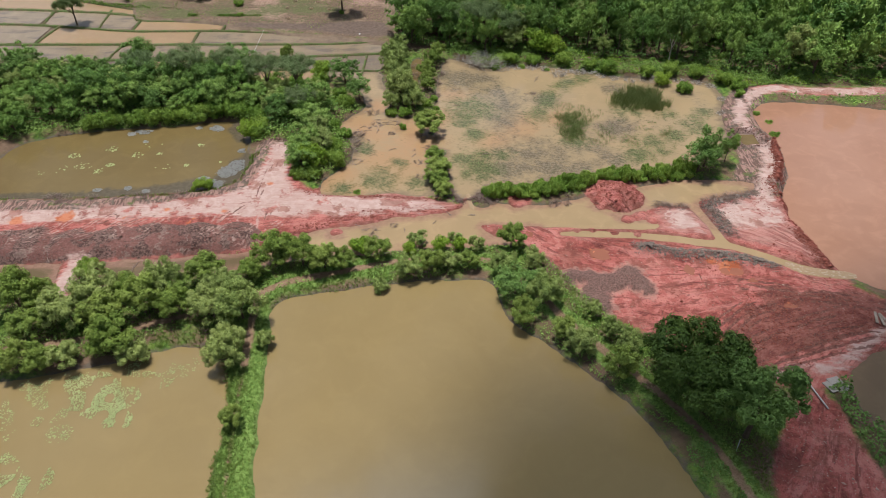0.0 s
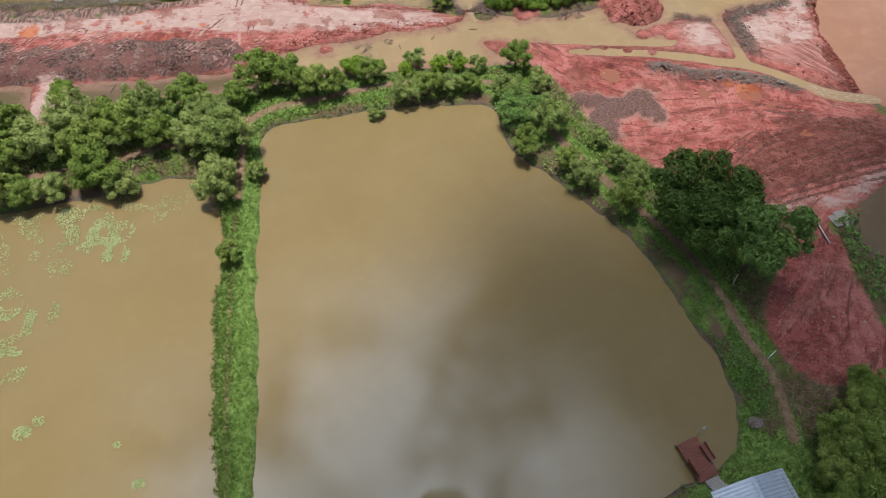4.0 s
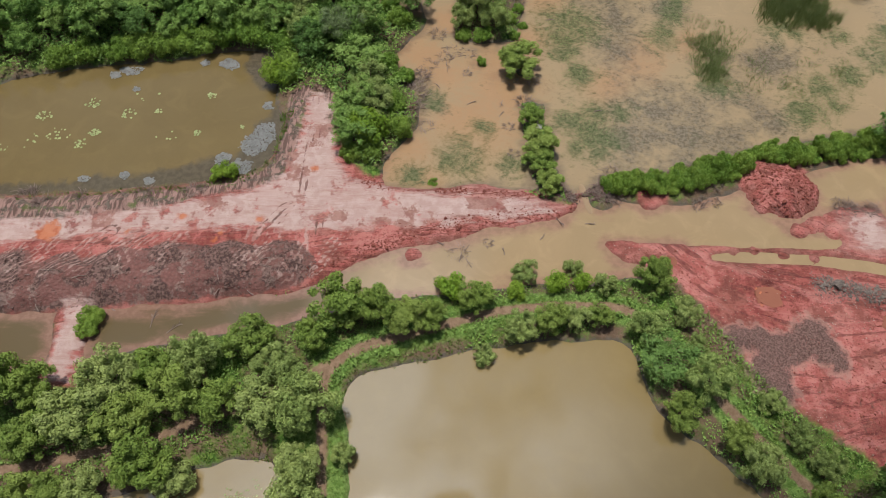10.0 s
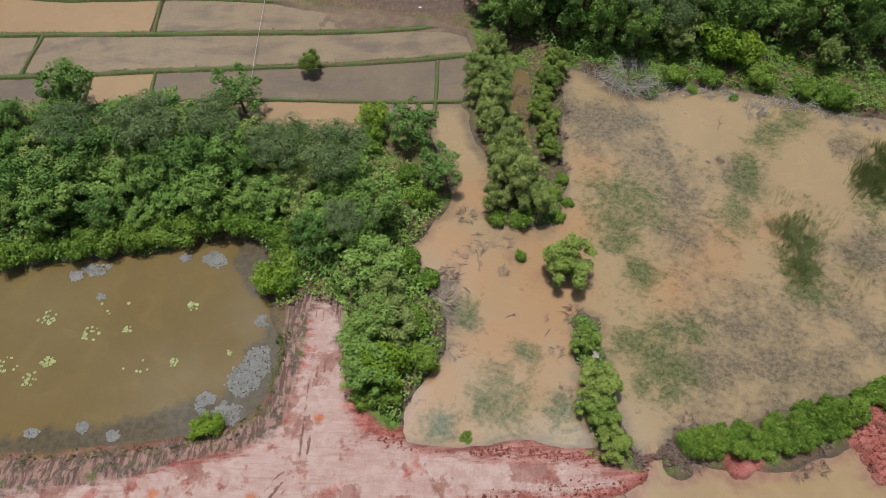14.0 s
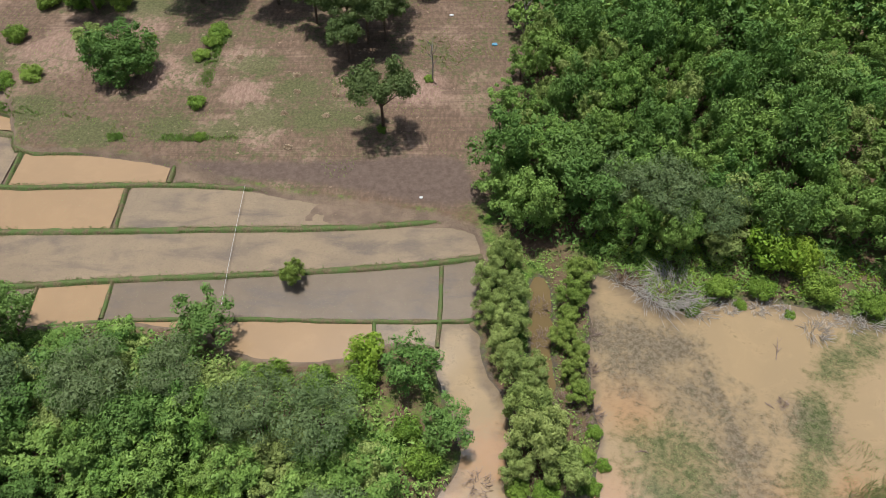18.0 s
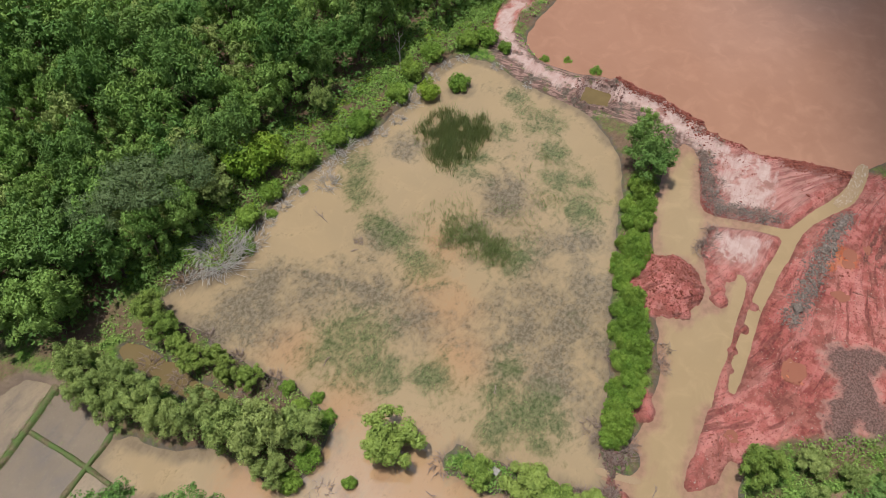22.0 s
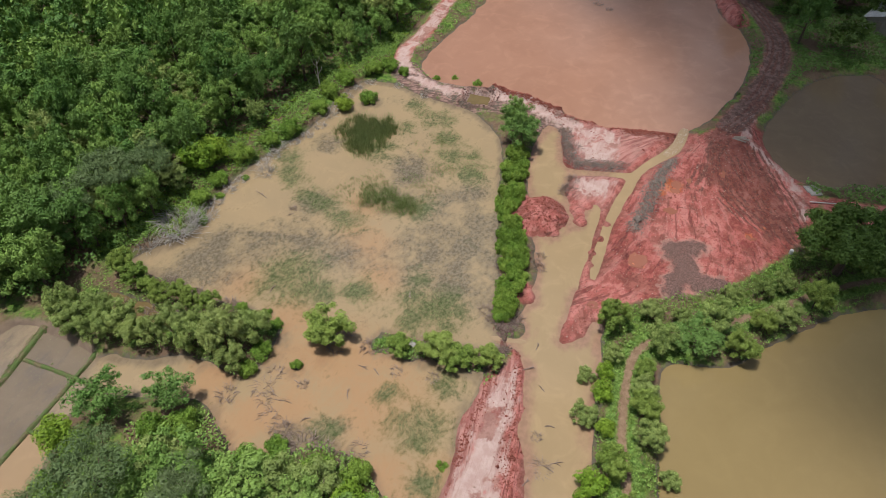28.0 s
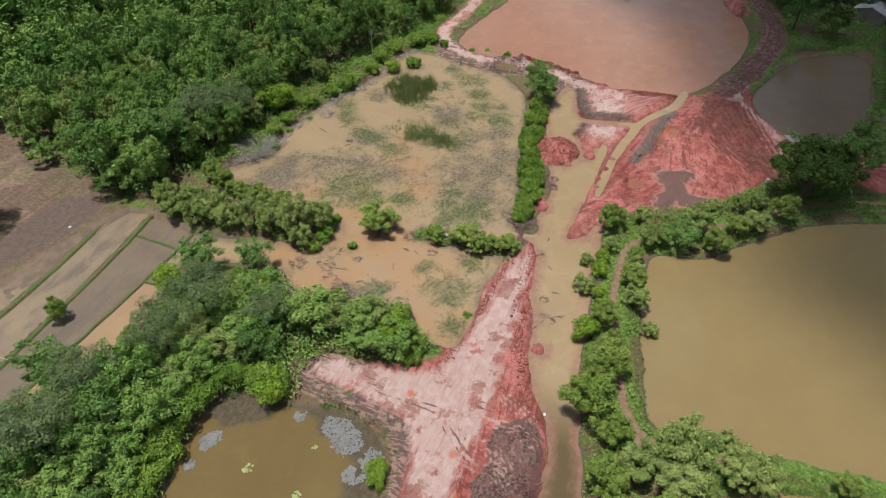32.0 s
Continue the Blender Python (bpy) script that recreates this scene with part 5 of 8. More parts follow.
def rows_of(key, spots, group, base=2.85, label="", tall=1.0):
    for x, y, r in spots:
        k = key
        if isinstance(key, tuple):
            k = key[int(plant.rng.integers(len(key)))]
        plant(k, x, y, r / base, None, label, group, tall * plant.rng.uniform(0.9, 1.12))


# trees between the channel and the lily pond
rows_of(('bank', 'bank_green'), [(-29.0, -23.9, 3.2), (-26.9, -23.4, 2.4), (-26.1, -27.2, 2.6), (-23.0, -25.8, 3.0), (-21.2, -22.8, 2.8), (-19.6, -26.2, 2.7), (-18.6, -22.0, 2.3), (-16.3, -24.2, 2.9), (-15.2, -21.2, 2.5), (-13.2, -24.2, 2.4), (-11.3, -19.6, 2.7), (-9.1, -21.6, 2.4), (-9.3, -24.6, 2.8), (-6.4, -24.6, 3.0), (-4.9, -16.2, 3.2), (-6.7, -19.0, 1.9), (-1.7, -16.7, 2.4), (0.7, -17.0, 2.4), (2.8, -17.1, 1.7)], 'trees of the channel bank')
rows_of(('bank', 'bank_green'), [(-26.0, -31.2, 2.3), (-23.9, -31.1, 2.0), (-21.6, -30.7, 1.9), (-17.4, -28.9, 2.9), (-15.4, -29.9, 1.9), (-18.8, -29.3, 1.7)], 'bushes on the lily pond bank')
rows_of('bank', [(-6.5, -30.4, 2.3), (-6.5, -28.9, 2.1), (-3.5, -27.9, 1.2)], 'bushes between the ponds')
rows_of(('bank', 'bank_green'), [(6.3, -15.3, 2.0), (7.0, -19.8, 1.2), (9.9, -17.8, 1.8), (12.4, -17.1, 1.9), (14.4, -16.8, 1.5), (16.4, -16.6, 1.5), (17.2, -13.6, 1.2), (14.8, -11.7, 1.1), (10.6, -12.4, 1.5)], 'trees on the north bank of the large pond')
rows_of(('bank', 'bank_green'), [(21.2, -13.1, 2.2), (20.2, -17.8, 2.0), (23.4, -16.4, 1.5), (23.8, -22.2, 2.4), (21.6, -24.6, 2.0), (23.7, -19.2, 1.2)], 'trees at the corner of the large pond')
rows_of(('bank', 'bank_green'), [(25.4, -26.4, 1.7), (26.7, -28.3, 2.1), (28.6, -23.6, 1.3), (30.0, -26.5, 1.3), (31.5, -28.3, 1.5), (29.9, -31.2, 2.2)], 'trees on the east bank of the large pond')
rows_of('bright', [(9.8, -14.3, 1.4), (13.1, -13.4, 1.7), (15.3, -13.3, 1.4)], 'bright shrubs on the north bank')
rows_of('bank', [(5.4, 37.6, 1.7), (4.0, 35.2, 1.7), (5.8, 33.8, 1.8), (4.0, 32.0, 1.7), (5.6, 30.2, 1.8), (4.7, 28.0, 1.5), (6.4, 25.7, 2.0), (6.3, 23.2, 2.0), (6.9, 20.4, 2.2), (5.2, 18.8, 1.4), (8.8, 18.6, 1.9), (8.0, 22.0, 1.6)], 'trees between the paddies and the marsh', 2.4, '', 1.15)
rows_of(('bank_green', 'shrub'), [(12.0, 35.6, 1.7), (11.0, 33.6, 1.7), (9.8, 29.8, 1.4), (10.7, 28.0, 1.3), (10.3, 26.4, 1.2), (10.6, 24.4, 1.3), (11.6, 21.8, 1.1), (10.6, 19.9, 1.4), (12.0, 19.4, 1.0), (10.6, 31.6, 1.2), (11.0, 17.6, 1.1)], 'shrubs between the paddies and the marsh', 2.5)
rows_of('bank_green', [(11.4, 12.0, 2.4), (12.1, 5.1, 1.3), (12.5, 1.6, 1.9), (12.5, -0.6, 1.6), (13.2, -3.0, 1.4)], 'shrubs on the marsh islets', 2.15, '', 0.72)

# single trees
plant("giant", 35.6, -33.6, 1.12)
plant("tall", 39.4, -37.8, 1.0)
for fx, fy, fs in ((-6.7, 55.3, 0.98), (-31.5, 79.0, 1.3), (-21.5, 78.4, 1.15), (-16.1, 74.2, 0.8), (-13.6, 71.2, 0.95), (-9.4, 70.4, 1.0), (-11.4, 66.8, 0.7), (-7.4, 70.8, 0.9), (-12.2, 74.6, 0.95), (-8.0, 76.0, 1.1), (-28.0, 81.0, 1.0), (-3.0, 83.0, 0.9), (-19.5, 80.5, 1.1), (-44, 76, 1.1), (-55.8, 50.2, 0.75)):
    plant("field", fx, fy, fs, None, "", "trees of the brown field")
plant("bush", -36.8, 64.4, 1.22)
plant("forest_olive", -41.6, 68.4, 0.9, tall=0.7)
plant("bank_green", -13.6, 36.0, 0.55, tall=1.3)
plant("forest_dark", -19.6, 30.2, 0.95, tall=0.75)
plant("forest_dark", -2.5, 26.2, 0.8, tall=0.75)
plant("bright", -6.2, 27.4, 1.0)
plant("forest_dark", 0.2, 21.6, 0.75, tall=0.75)
plant("forest_dark", 21.2, -20.6, 0.78, tall=0.55)
plant("bank_green", -4.2, -37.0, 0.5)
for hx in (-50.5, -47.1, -44.5, -41.6):
    plant("shrub", hx, 78.2, 1.1, None, "", "bushes along the field edge")
for sx, sy, ss in ((-47.7, 63.6, 0.9), (-50.8, 63.0, 0.9), (-27.8, 72.2, 0.9), (-28.2, 70.2, 0.8), (-28.9, 67.6, 0.7), (-27.4, 59.2, 0.7), (-26.0, 53.8, 0.45), (-36.0, 71.0, 0.45), (-6.9, 55.0, 0.4), (-2.0, 63.6, 0.4)):
    plant("shrub", sx, sy, ss, None, "", "bushes on the brown field", 0.8)
plant("shrub", -52, 71, 0.9)
plant("forest_dark", 46.4, 2.4, 0.85, tall=0.7)
for sx, sy, ss in ((102.6, -9.4, 1.1), (104.2, -10.2, 1.0), (105.4, -10.6, 0.8)):
    plant("shrub", sx, sy, ss, None, "", "shrubs on the islet in the pink pond")
plant("forest_dark", 47.6, 3.6, 0.75)
plant("forest", 50.6, 4.6, 0.45, tall=1.5)
for lx, ly, ls in ((19.6, 41.6, 1.0), (24.0, 40.0, 0.8), (15.5, 44.0, 0.8), (-8.8, 20.6, 0.9), (-13.5, 21.6, 0.85), (-25.8, 23.6, 0.9), (-20, 24, 0.8), (-33, 23.5, 0.8), (-7, 14.5, 0.65)):
    plant("lacy", lx, ly, ls, None, "", "feathery trees of the woods")
for bx, by, bs in ((29.4, 38.2, 1.5), (31.6, 37.4, 1.1), (-3.6, 2.6, 1.1), (-13.6, 10.2, 0.9), (-16.6, -1.6, 0.55), (-17.6, -2.2, 0.5), (48, 27.8, 0.8), (4.2, -13.9, 0.8)):
    plant("bright", bx, by, bs, None, "", "bright shrubs")
for sx, sy, ss in ((44.0, -50.6, 0.8), (42.4, -52.6, 0.9), (41.4, -54.2, 0.8), (44.6, -53.0, 0.9), (43.2, -55.6, 0.9), (44.6, -57.6, 1.0), (42.6, -58.2, 0.8), (45.6, -48.4, 0.7), (46.6, -55.2, 0.9), (47.2, -52.6, 0.9), (49, -51, 0.8), (50.5, -47.0, 0.7), (47.2, -58.6, 0.9), (41.2, -56.6, 0.7)):
    plant("bank_green", sx, sy, ss, None, "", "trees behind the house", 1.2)

# woods
FOREST_NE = np.array([(9.5, 84), (8, 67.6), (4.2, 57), (4.0, 50), (4.4, 44), (5.4, 40.2), (9.6, 39.2), (13.6, 38.4), (18, 37.4), (24, 38.0), (31.5, 38.6), (36, 37), (43.5, 34.6), (52, 34.8), (57, 32.6),
                      (61, 30), (66, 29.5), (72, 28.8), (90, 29.5), (112, 30), (112, 62), (80, 84), (40, 92), (10.5, 92)])
FOREST_NW = np.array([(-58, 29), (-36, 30.4), (-28, 31), (-21, 28.6), (-16.8, 24.4), (-11.5, 23.8), (-6, 22.4), (-4.4, 21), (-3, 18.6), (-2, 16.4), (-3, 15), (-4.2, 12.4), (-3.2, 9), (-2, 4), (-4, 1.4), (-6, 1.0), (-6.8, 4), (-7.6, 9), (-10, 11), (-12, 9.6), (-12.6, 15),
                      (-16, 17), (-25, 15.8), (-32, 14.6), (-42, 13), (-48, 9), (-58, 6)])
FOREST_SE = np.array([(84, -31), (99, -27), (104, -20), (128, -22), (128, -62), (60, -62), (56, -47), (62, -45), (72, -46.5), (84, -46)])


def wood(outline, step, keys, weights, seed, group, limit=None, scale=(0.8, 1.2), tall=(0.75, 1.5)):
    """Fills an outline with trees on a jittered grid."""
    rng = np.random.default_rng(seed)
    (x0, y0), (x1, y1) = outline.min(0), outline.max(0)
    out = []
    for i, x in enumerate(np.arange(x0, x1, step)):
        for y in np.arange(y0, y1, step):
            px, py = x + rng.uniform(-0.42, 0.42) * step, y + (i % 2) * step * 0.5 + rng.uniform(-0.42, 0.42) * step
            if math.hypot(px - 92.5, py + 40.5) < 7.5:
                continue
            if signed(np.array([px]), np.array([py]), outline)[0] < -0.3:
                out.append((px, py, keys[int(rng.choice(len(keys), p=weights))], rng.uniform(*scale)))
    out.sort(key=lambda s: (s[0] - 20) ** 2 + (s[1] - 10) ** 2)
    for px, py, key, s in out[:limit]:
        plant(key, px, py, s, None, "", group, float(rng.uniform(*tall)))
    return out[limit:] if limit is not None else []


rest = wood(FOREST_NE, 3.25, ["forest", "forest_dark", "forest_olive"], [0.5, 0.3, 0.2], 71, "trees of the north-east wood", 165, (0.55, 1.1))
rest += wood(FOREST_NW, 2.9, ["forest", "forest_dark", "forest_olive"], [0.5, 0.25, 0.25], 72, "trees of the north-west wood", 105, (0.6, 1.0), (0.62, 1.0))
rest += wood(FOREST_SE, 3.6, ["forest_dark", "forest"], [0.97, 0.03], 73, "trees beyond the east pond", 12)


def far_wood(spots, material, label, stride=5):
    """The far trees, joined into one mass."""
    vs, fs, n = [], [], 0
    for x, y, key, s in spots:
        src = KINDS[key][int(plant.rng.integers(len(KINDS[key])))][0]
        me = [c for c in src.children if c.name.startswith("crown")][0].data
        v = np.empty(len(me.vertices) * 3, np.float32)
        me.vertices.foreach_get("co", v)
        v = v.reshape(-1, 3, 3)[::stride].reshape(-1, 3)
        a = plant.rng.uniform(0, 6.28)
        mid = np.repeat(v.reshape(-1, 3, 3).mean(1), 3, 0)
        v = mid + (v - mid) * (0.9 * math.sqrt(stride))
        r = np.stack([v[:, 0] * math.cos(a) - v[:, 1] * math.sin(a), v[:, 0] * math.sin(a) + v[:, 1] * math.cos(a), v[:, 2] * plant.rng.uniform(0.75, 1.5)], 1) * s
        vs.append(r + (x, y, 0.45))
        fs.append(np.arange(len(r)).reshape(-1, 3) + n)
        n += len(r)
    ob = mesh_object("far_wood", np.vstack(vs), np.vstack(fs), material)
    tagged(ob, label, "woodland", kind="stuff")


beyond = wood(np.array([(10.5, 91), (40, 91), (62, 88), (62, 112), (14, 118)]), 4.4, ["forest", "forest_dark"], [0.6, 0.4], 74, "", 0, (1.0, 1.3))
far_wood(beyond, LEAF_DEEP, "deep green woodland on the skyline", 9)
far_wood([r for r in rest if r[2] == "forest"], LEAF_MID, "dense green far woodland")
far_wood([r for r in rest if r[2] != "forest" and r[1] > 0], LEAF_DEEP, "deep green far woodland")
# dense dark trees; the shade they stand in is put into the leaf colour too
far_wood([r for r in rest if r[1] < 0 and r[2] != "forest"], LEAF_DARK, "dark far woodland beyond the pond")

for sx, sy, ss in ((-31, 13.6, 1.0), (-28.6, 14.4, 1.1), (-26.2, 14.6, 1.0), (-24, 15.0, 1.1), (-21.6, 15.6, 1.1), (-19.4, 16.0, 1.2), (-17.4, 16.2, 1.1), (-15.4, 16.0, 1.0), (-13.6, 14.6, 1.0), (-12.8, 12.0, 1.0), (-12.4, 10.4, 0.9), (-34, 13.4, 1.0), (-37, 12.6, 1.0), (-20.4, 17.4, 1.2), (-16.2, 17.6, 1.2),
                   (-2.4, 12.6, 0.8), (-1.6, 6.4, 0.9), (-1.0, 3.6, 0.9), (-1.6, 19.4, 0.9), (-2.6, 21.6, 0.8), (-6.4, 25.4, 0.9), (-10, 25.6, 0.9), (-13.5, 25.8, 0.9), (-3.6, 0.6, 0.8), (-5.4, 0.4, 0.7)):
    plant("shrub", sx, sy, ss, None, "", "shrubs below the north-west wood", 1.15)

# ---- undergrowth, hedge, grass, reeds
def zone_ok(x, y, green=True):
    """Land that carries plants: away from water, raw soil, paddies and the field."""
    i, j = np.clip(np.searchsorted(GX, x), 0, len(GX) - 1), np.clip(np.searchsorted(GY, y), 0, len(GY) - 1)
    ok = (SHORE[i, j] > 0.08) & (PZ[i, j] > 0.03)
    if green:
        ok &= (RED[i, j] > 0.1) & (PAD[i, j] > 0.2) & (signed(x, y, FIELD) > 0.2) & (signed(x, y, SPIT) > 0)
        ok &= (along(x, y, TRACK_BANK) > 0.35) & (along(x, y, TRACK_LAKE) > 1.3) & (along(x, y, TRACK_RUT) > 2.2) & (along(x, y, TRACK_ROW) > 0.35)
    return ok, PZ[i, j]


def sample(rng, outline, count):
    (x0, y0), (x1, y1) = np.min(outline, 0), np.max(outline, 0)
    x, y = rng.uniform(x0, x1, count), rng.uniform(y0, y1, count)
    k = signed(x, y, np.asarray(outline, float)) < 0
    return x[k], y[k]


def carpet(name, outline, count, tall, leaf, material, label, category, seed, patch=2.2, gaps=0.30, green=True, clear=0.0):
    """A clumpy carpet of leaves over a piece of ground."""
    rng = np.random.default_rng(seed)
    x, y = sample(rng, outline, count)
    ok, z = zone_ok(x, y, green)
    lump = rough_noise(x, y, patch, seed)
    ok &= lump > gaps
    if clear:
        i, j = np.clip(np.searchsorted(GX, x), 0, len(GX) - 1), np.clip(np.searchsorted(GY, y), 0, len(GY) - 1)
        ok &= SHORE[i, j] > clear * 2 * rough_noise(x, y, 2.0, 9)
    x, y, z, lump = x[ok], y[ok], z[ok], lump[ok]
    top = tall * np.clip((lump - gaps) / 0.35, 0.08, 1.2)
    e = 0.15
    sx = (rough_noise(x + e, y, patch, seed) - rough_noise(x - e, y, patch, seed)) / (2 * e) * tall * 2.5
    sy = (rough_noise(x, y + e, patch, seed) - rough_noise(x, y - e, patch, seed)) / (2 * e) * tall * 2.5
    p = np.stack([x, y, z + top * rng.uniform(0.55, 1.05, len(x))], 1)
    n = np.stack([-sx, -sy, np.ones(len(x))], 1)
    n /= np.linalg.norm(n, axis=1, keepdims=True)
    v, f = leaves(rng, p, n, leaf, 0.7, 0.75)
    return tagged(mesh_object(name, v, f, material), label, category, kind="stuff")


MARGIN_NE = [(13.5, 37), (18, 33.2), (24, 33.4), (31.5, 33.6), (36, 32), (43, 29.4), (52, 29.6), (57, 27.4), (60.5, 25.8), (66, 27.2), (90, 27), (110, 26), (110, 32), (66, 32), (58, 35), (44, 36), (31.5, 40), (18, 40), (13, 42)]
MARGIN_NW = [(-60, 4), (-47, 8), (-42, 10.5), (-32, 12), (-25, 13.2), (-15, 13.5), (-13, 8), (-10.5, 9), (-7.5, 8), (-6.5, 0.5), (-2.4, -1.4), (1.2, 3), (1.6, 8), (-1.5, 14), (0.6, 18.4), (-0.6, 20), (-3, 23.4), (-6.5, 26), (-11.5, 26.4), (-16.5, 27), (-21, 29.6), (-28, 30.6), (-36, 30), (-60, 30)]
carpet("undergrowth", MARGIN_NE, 90000, 0.8, 0.20, LEAF_MID, "tangled bright undergrowth at the wood's edge", "undergrowth", 201, 1.4, 0.3, True, 0.9)
carpet("undergrowth", MARGIN_NW, 50000, 1.1, 0.24, LEAF_MID, "dense green undergrowth below the trees", "undergrowth", 202, 2.2, 0.2)
carpet("undergrowth", [(-60, -26), (-33, -21.5), (-10, -16.6), (4, -13.4), (18, -12), (22, -11.6), (27, -17), (31, -23), (37, -29), (41, -36), (39, -40), (33.5, -37), (25, -28), (20, -24), (18.6, -17), (-3, -20.4), (-5, -23), (-12, -26), (-20, -29.8), (-60, -36)],
       80000, 0.5, 0.18, LEAF_MID, "low green growth along the pond banks", "undergrowth", 203, 1.7, 0.36)
carpet("undergrowth", [(4, 17), (12.8, 16.6), (13, 26), (14.2, 38), (4.6, 40), (3.6, 31), (5, 24)], 6000, 0.5, 0.17, LEAF_MID, "green scrub below the tree rows", "undergrowth", 204, 1.6, 0.38)
carpet("undergrowth", [(58, 24), (59.5, 19), (59, 14), (60.5, 9.5), (59.8, 15), (60.3, 19.4), (64, 23), (88, 19.4), (110, 20), (110, 24), (75, 24), (66, 24.6), (62, 23.4)], 6500, 0.7, 0.26, LEAF_MID, "green growth on the lake's edge", "undergrowth", 205, 1.6, 0.3)
carpet("undergrowth", [(48.5, -32), (51, -31.2), (53.2, -38.6), (54.6, -41.4), (62, -42.6), (83, -44), (81.5, -38), (78, -32), (66, -26.6), (70, -27), (86, -31), (100, -28), (110, -62), (50, -62), (50.4, -46), (49.4, -40)], 60000, 0.9, 0.26, LEAF_DEEP, "rank green growth round the east pond", "undergrowth", 206, 2.6, 0.3)
carpet("undergrowth", [(63, -20), (71, -23), (84, -24.8), (91, -22.4), (94, -23), (85, -27), (72, -25), (64, -21.6)], 2600, 0.6, 0.26, LEAF_DEEP, "dark green growth on the lake's bank", "undergrowth", 207, 1.4, 0.3)
carpet("undergrowth", [(36.6, -46), (38, -44), (40, -47), (38.5, -50), (37.5, -50.5), (34, -39), (36, -38.5), (38.5, -43)], 8000, 0.65, 0.15, LEAF_DEEP, "leafy growth along the bank path", "undergrowth", 208, 1.5, 0.3)

carpet("undergrowth", [(11, -4.2), (14.8, -4.2), (14.2, 8.4), (10.8, 8.6)], 3600, 0.5, 0.18, LEAF_MID, "leafy growth on the marsh islets", "undergrowth", 215, 1.2, 0.36)
carpet("undergrowth", MARGIN_NE, 40000, 1.0, 0.20, LEAF_BRIGHT, "bright creeping growth at the wood's edge", "undergrowth", 216, 1.3, 0.50, True, 1.2)
carpet("undergrowth", FOREST_NE, 60000, 1.3, 0.34, LEAF_DEEP, "dark leafy understorey of the wood", "undergrowth", 217, 2.4, 0.15)
carpet("undergrowth", FOREST_NW, 24000, 1.3, 0.32, LEAF_DEEP, "dark leafy understorey below the trees", "undergrowth", 218, 2.4, 0.15)
# hedge on the old bank south of the marsh
HEDGE = np.array([(18.8, -1.8, -3.9), (20.0, -1.3, -3.8), (21.2, -1.4, -3.6), (23.0, -1.0, -4.0), (24.7, -0.9, -4.0), (27.0, 0.3, -3.2), (28.8, 0.9, -2.6), (31.2, 1.1, -2.3), (33.1, 1.9, 0.2), (35.8, 2.7, -0.6), (38.7, 2.8, 0.0), (41.8, 3.9, 0.3), (45.8, 4.1, 1.0)])
for i in range(46):
    hx = 18.9 + 26.7 * i / 45
    north, south = np.interp(hx, HEDGE[:, 0], HEDGE[:, 1]), np.interp(hx, HEDGE[:, 0], HEDGE[:, 2])
    size = plant.rng.uniform(0.38, 0.62)
    inset = 1.25 * size
    spread = max(0.0, north - south - 2 * inset)
    for u in ((0.08, 0.92), (0.5,), (0.0, 0.6), (0.35, 1.0))[i % 4]:
        plant("shrub", hx + plant.rng.uniform(-0.25, 0.25), south + inset + spread * u, size * plant.rng.uniform(0.8, 1.15), None, "", "shrubs of the marsh hedge", plant.rng.uniform(0.9, 1.7))
carpet("undergrowth", [(18.6, -3.6), (24, -3.9), (28, -2.8), (32, -1.8), (33.2, 0.3), (44, 0.9), (47, 1.8), (50, 3), (47, 4.6), (44, 4.0), (33.5, 1.6), (23, -1.2), (18.6, -2.0)], 4600, 0.4, 0.15, LEAF_HEDGE, "leafy hedge growth on the bank", "undergrowth", 209, 1.4, 0.36)
for sx, sy, ss in ((24, 34.8, 0.9), (28, 35, 0.8), (33, 34.8, 1.0), (37, 33.2, 0.8), (40, 31.8, 1.0), (46, 30.6, 0.9), (50, 31.2, 1.0), (54, 30.4, 0.9), (57.4, 27.6, 1.0), (59.4, 25.6, 0.9), (58.6, 23.2, 0.6), (50.8, 25.5, 0.85),
                   (21.6, 33.0, 0.5), (26, 33.6, 0.4), (30, 32.6, 0.4), (60.8, 16, 0.4), (60.2, 12.6, 0.5), (59.8, 18.6, 0.4), (-25.3, -17.0, 0.7), (-25.4, -18.0, 0.6), (2.6, -2.4, 0.35), (7.4, 17.2, 0.7), (5.4, 17.4, 0.6), (-0.8, 10.8, 0.8), (7.3, 13.5, 0.4)):
    plant("shrub", sx, sy, ss, None, "", "shrubs at the water's edge")


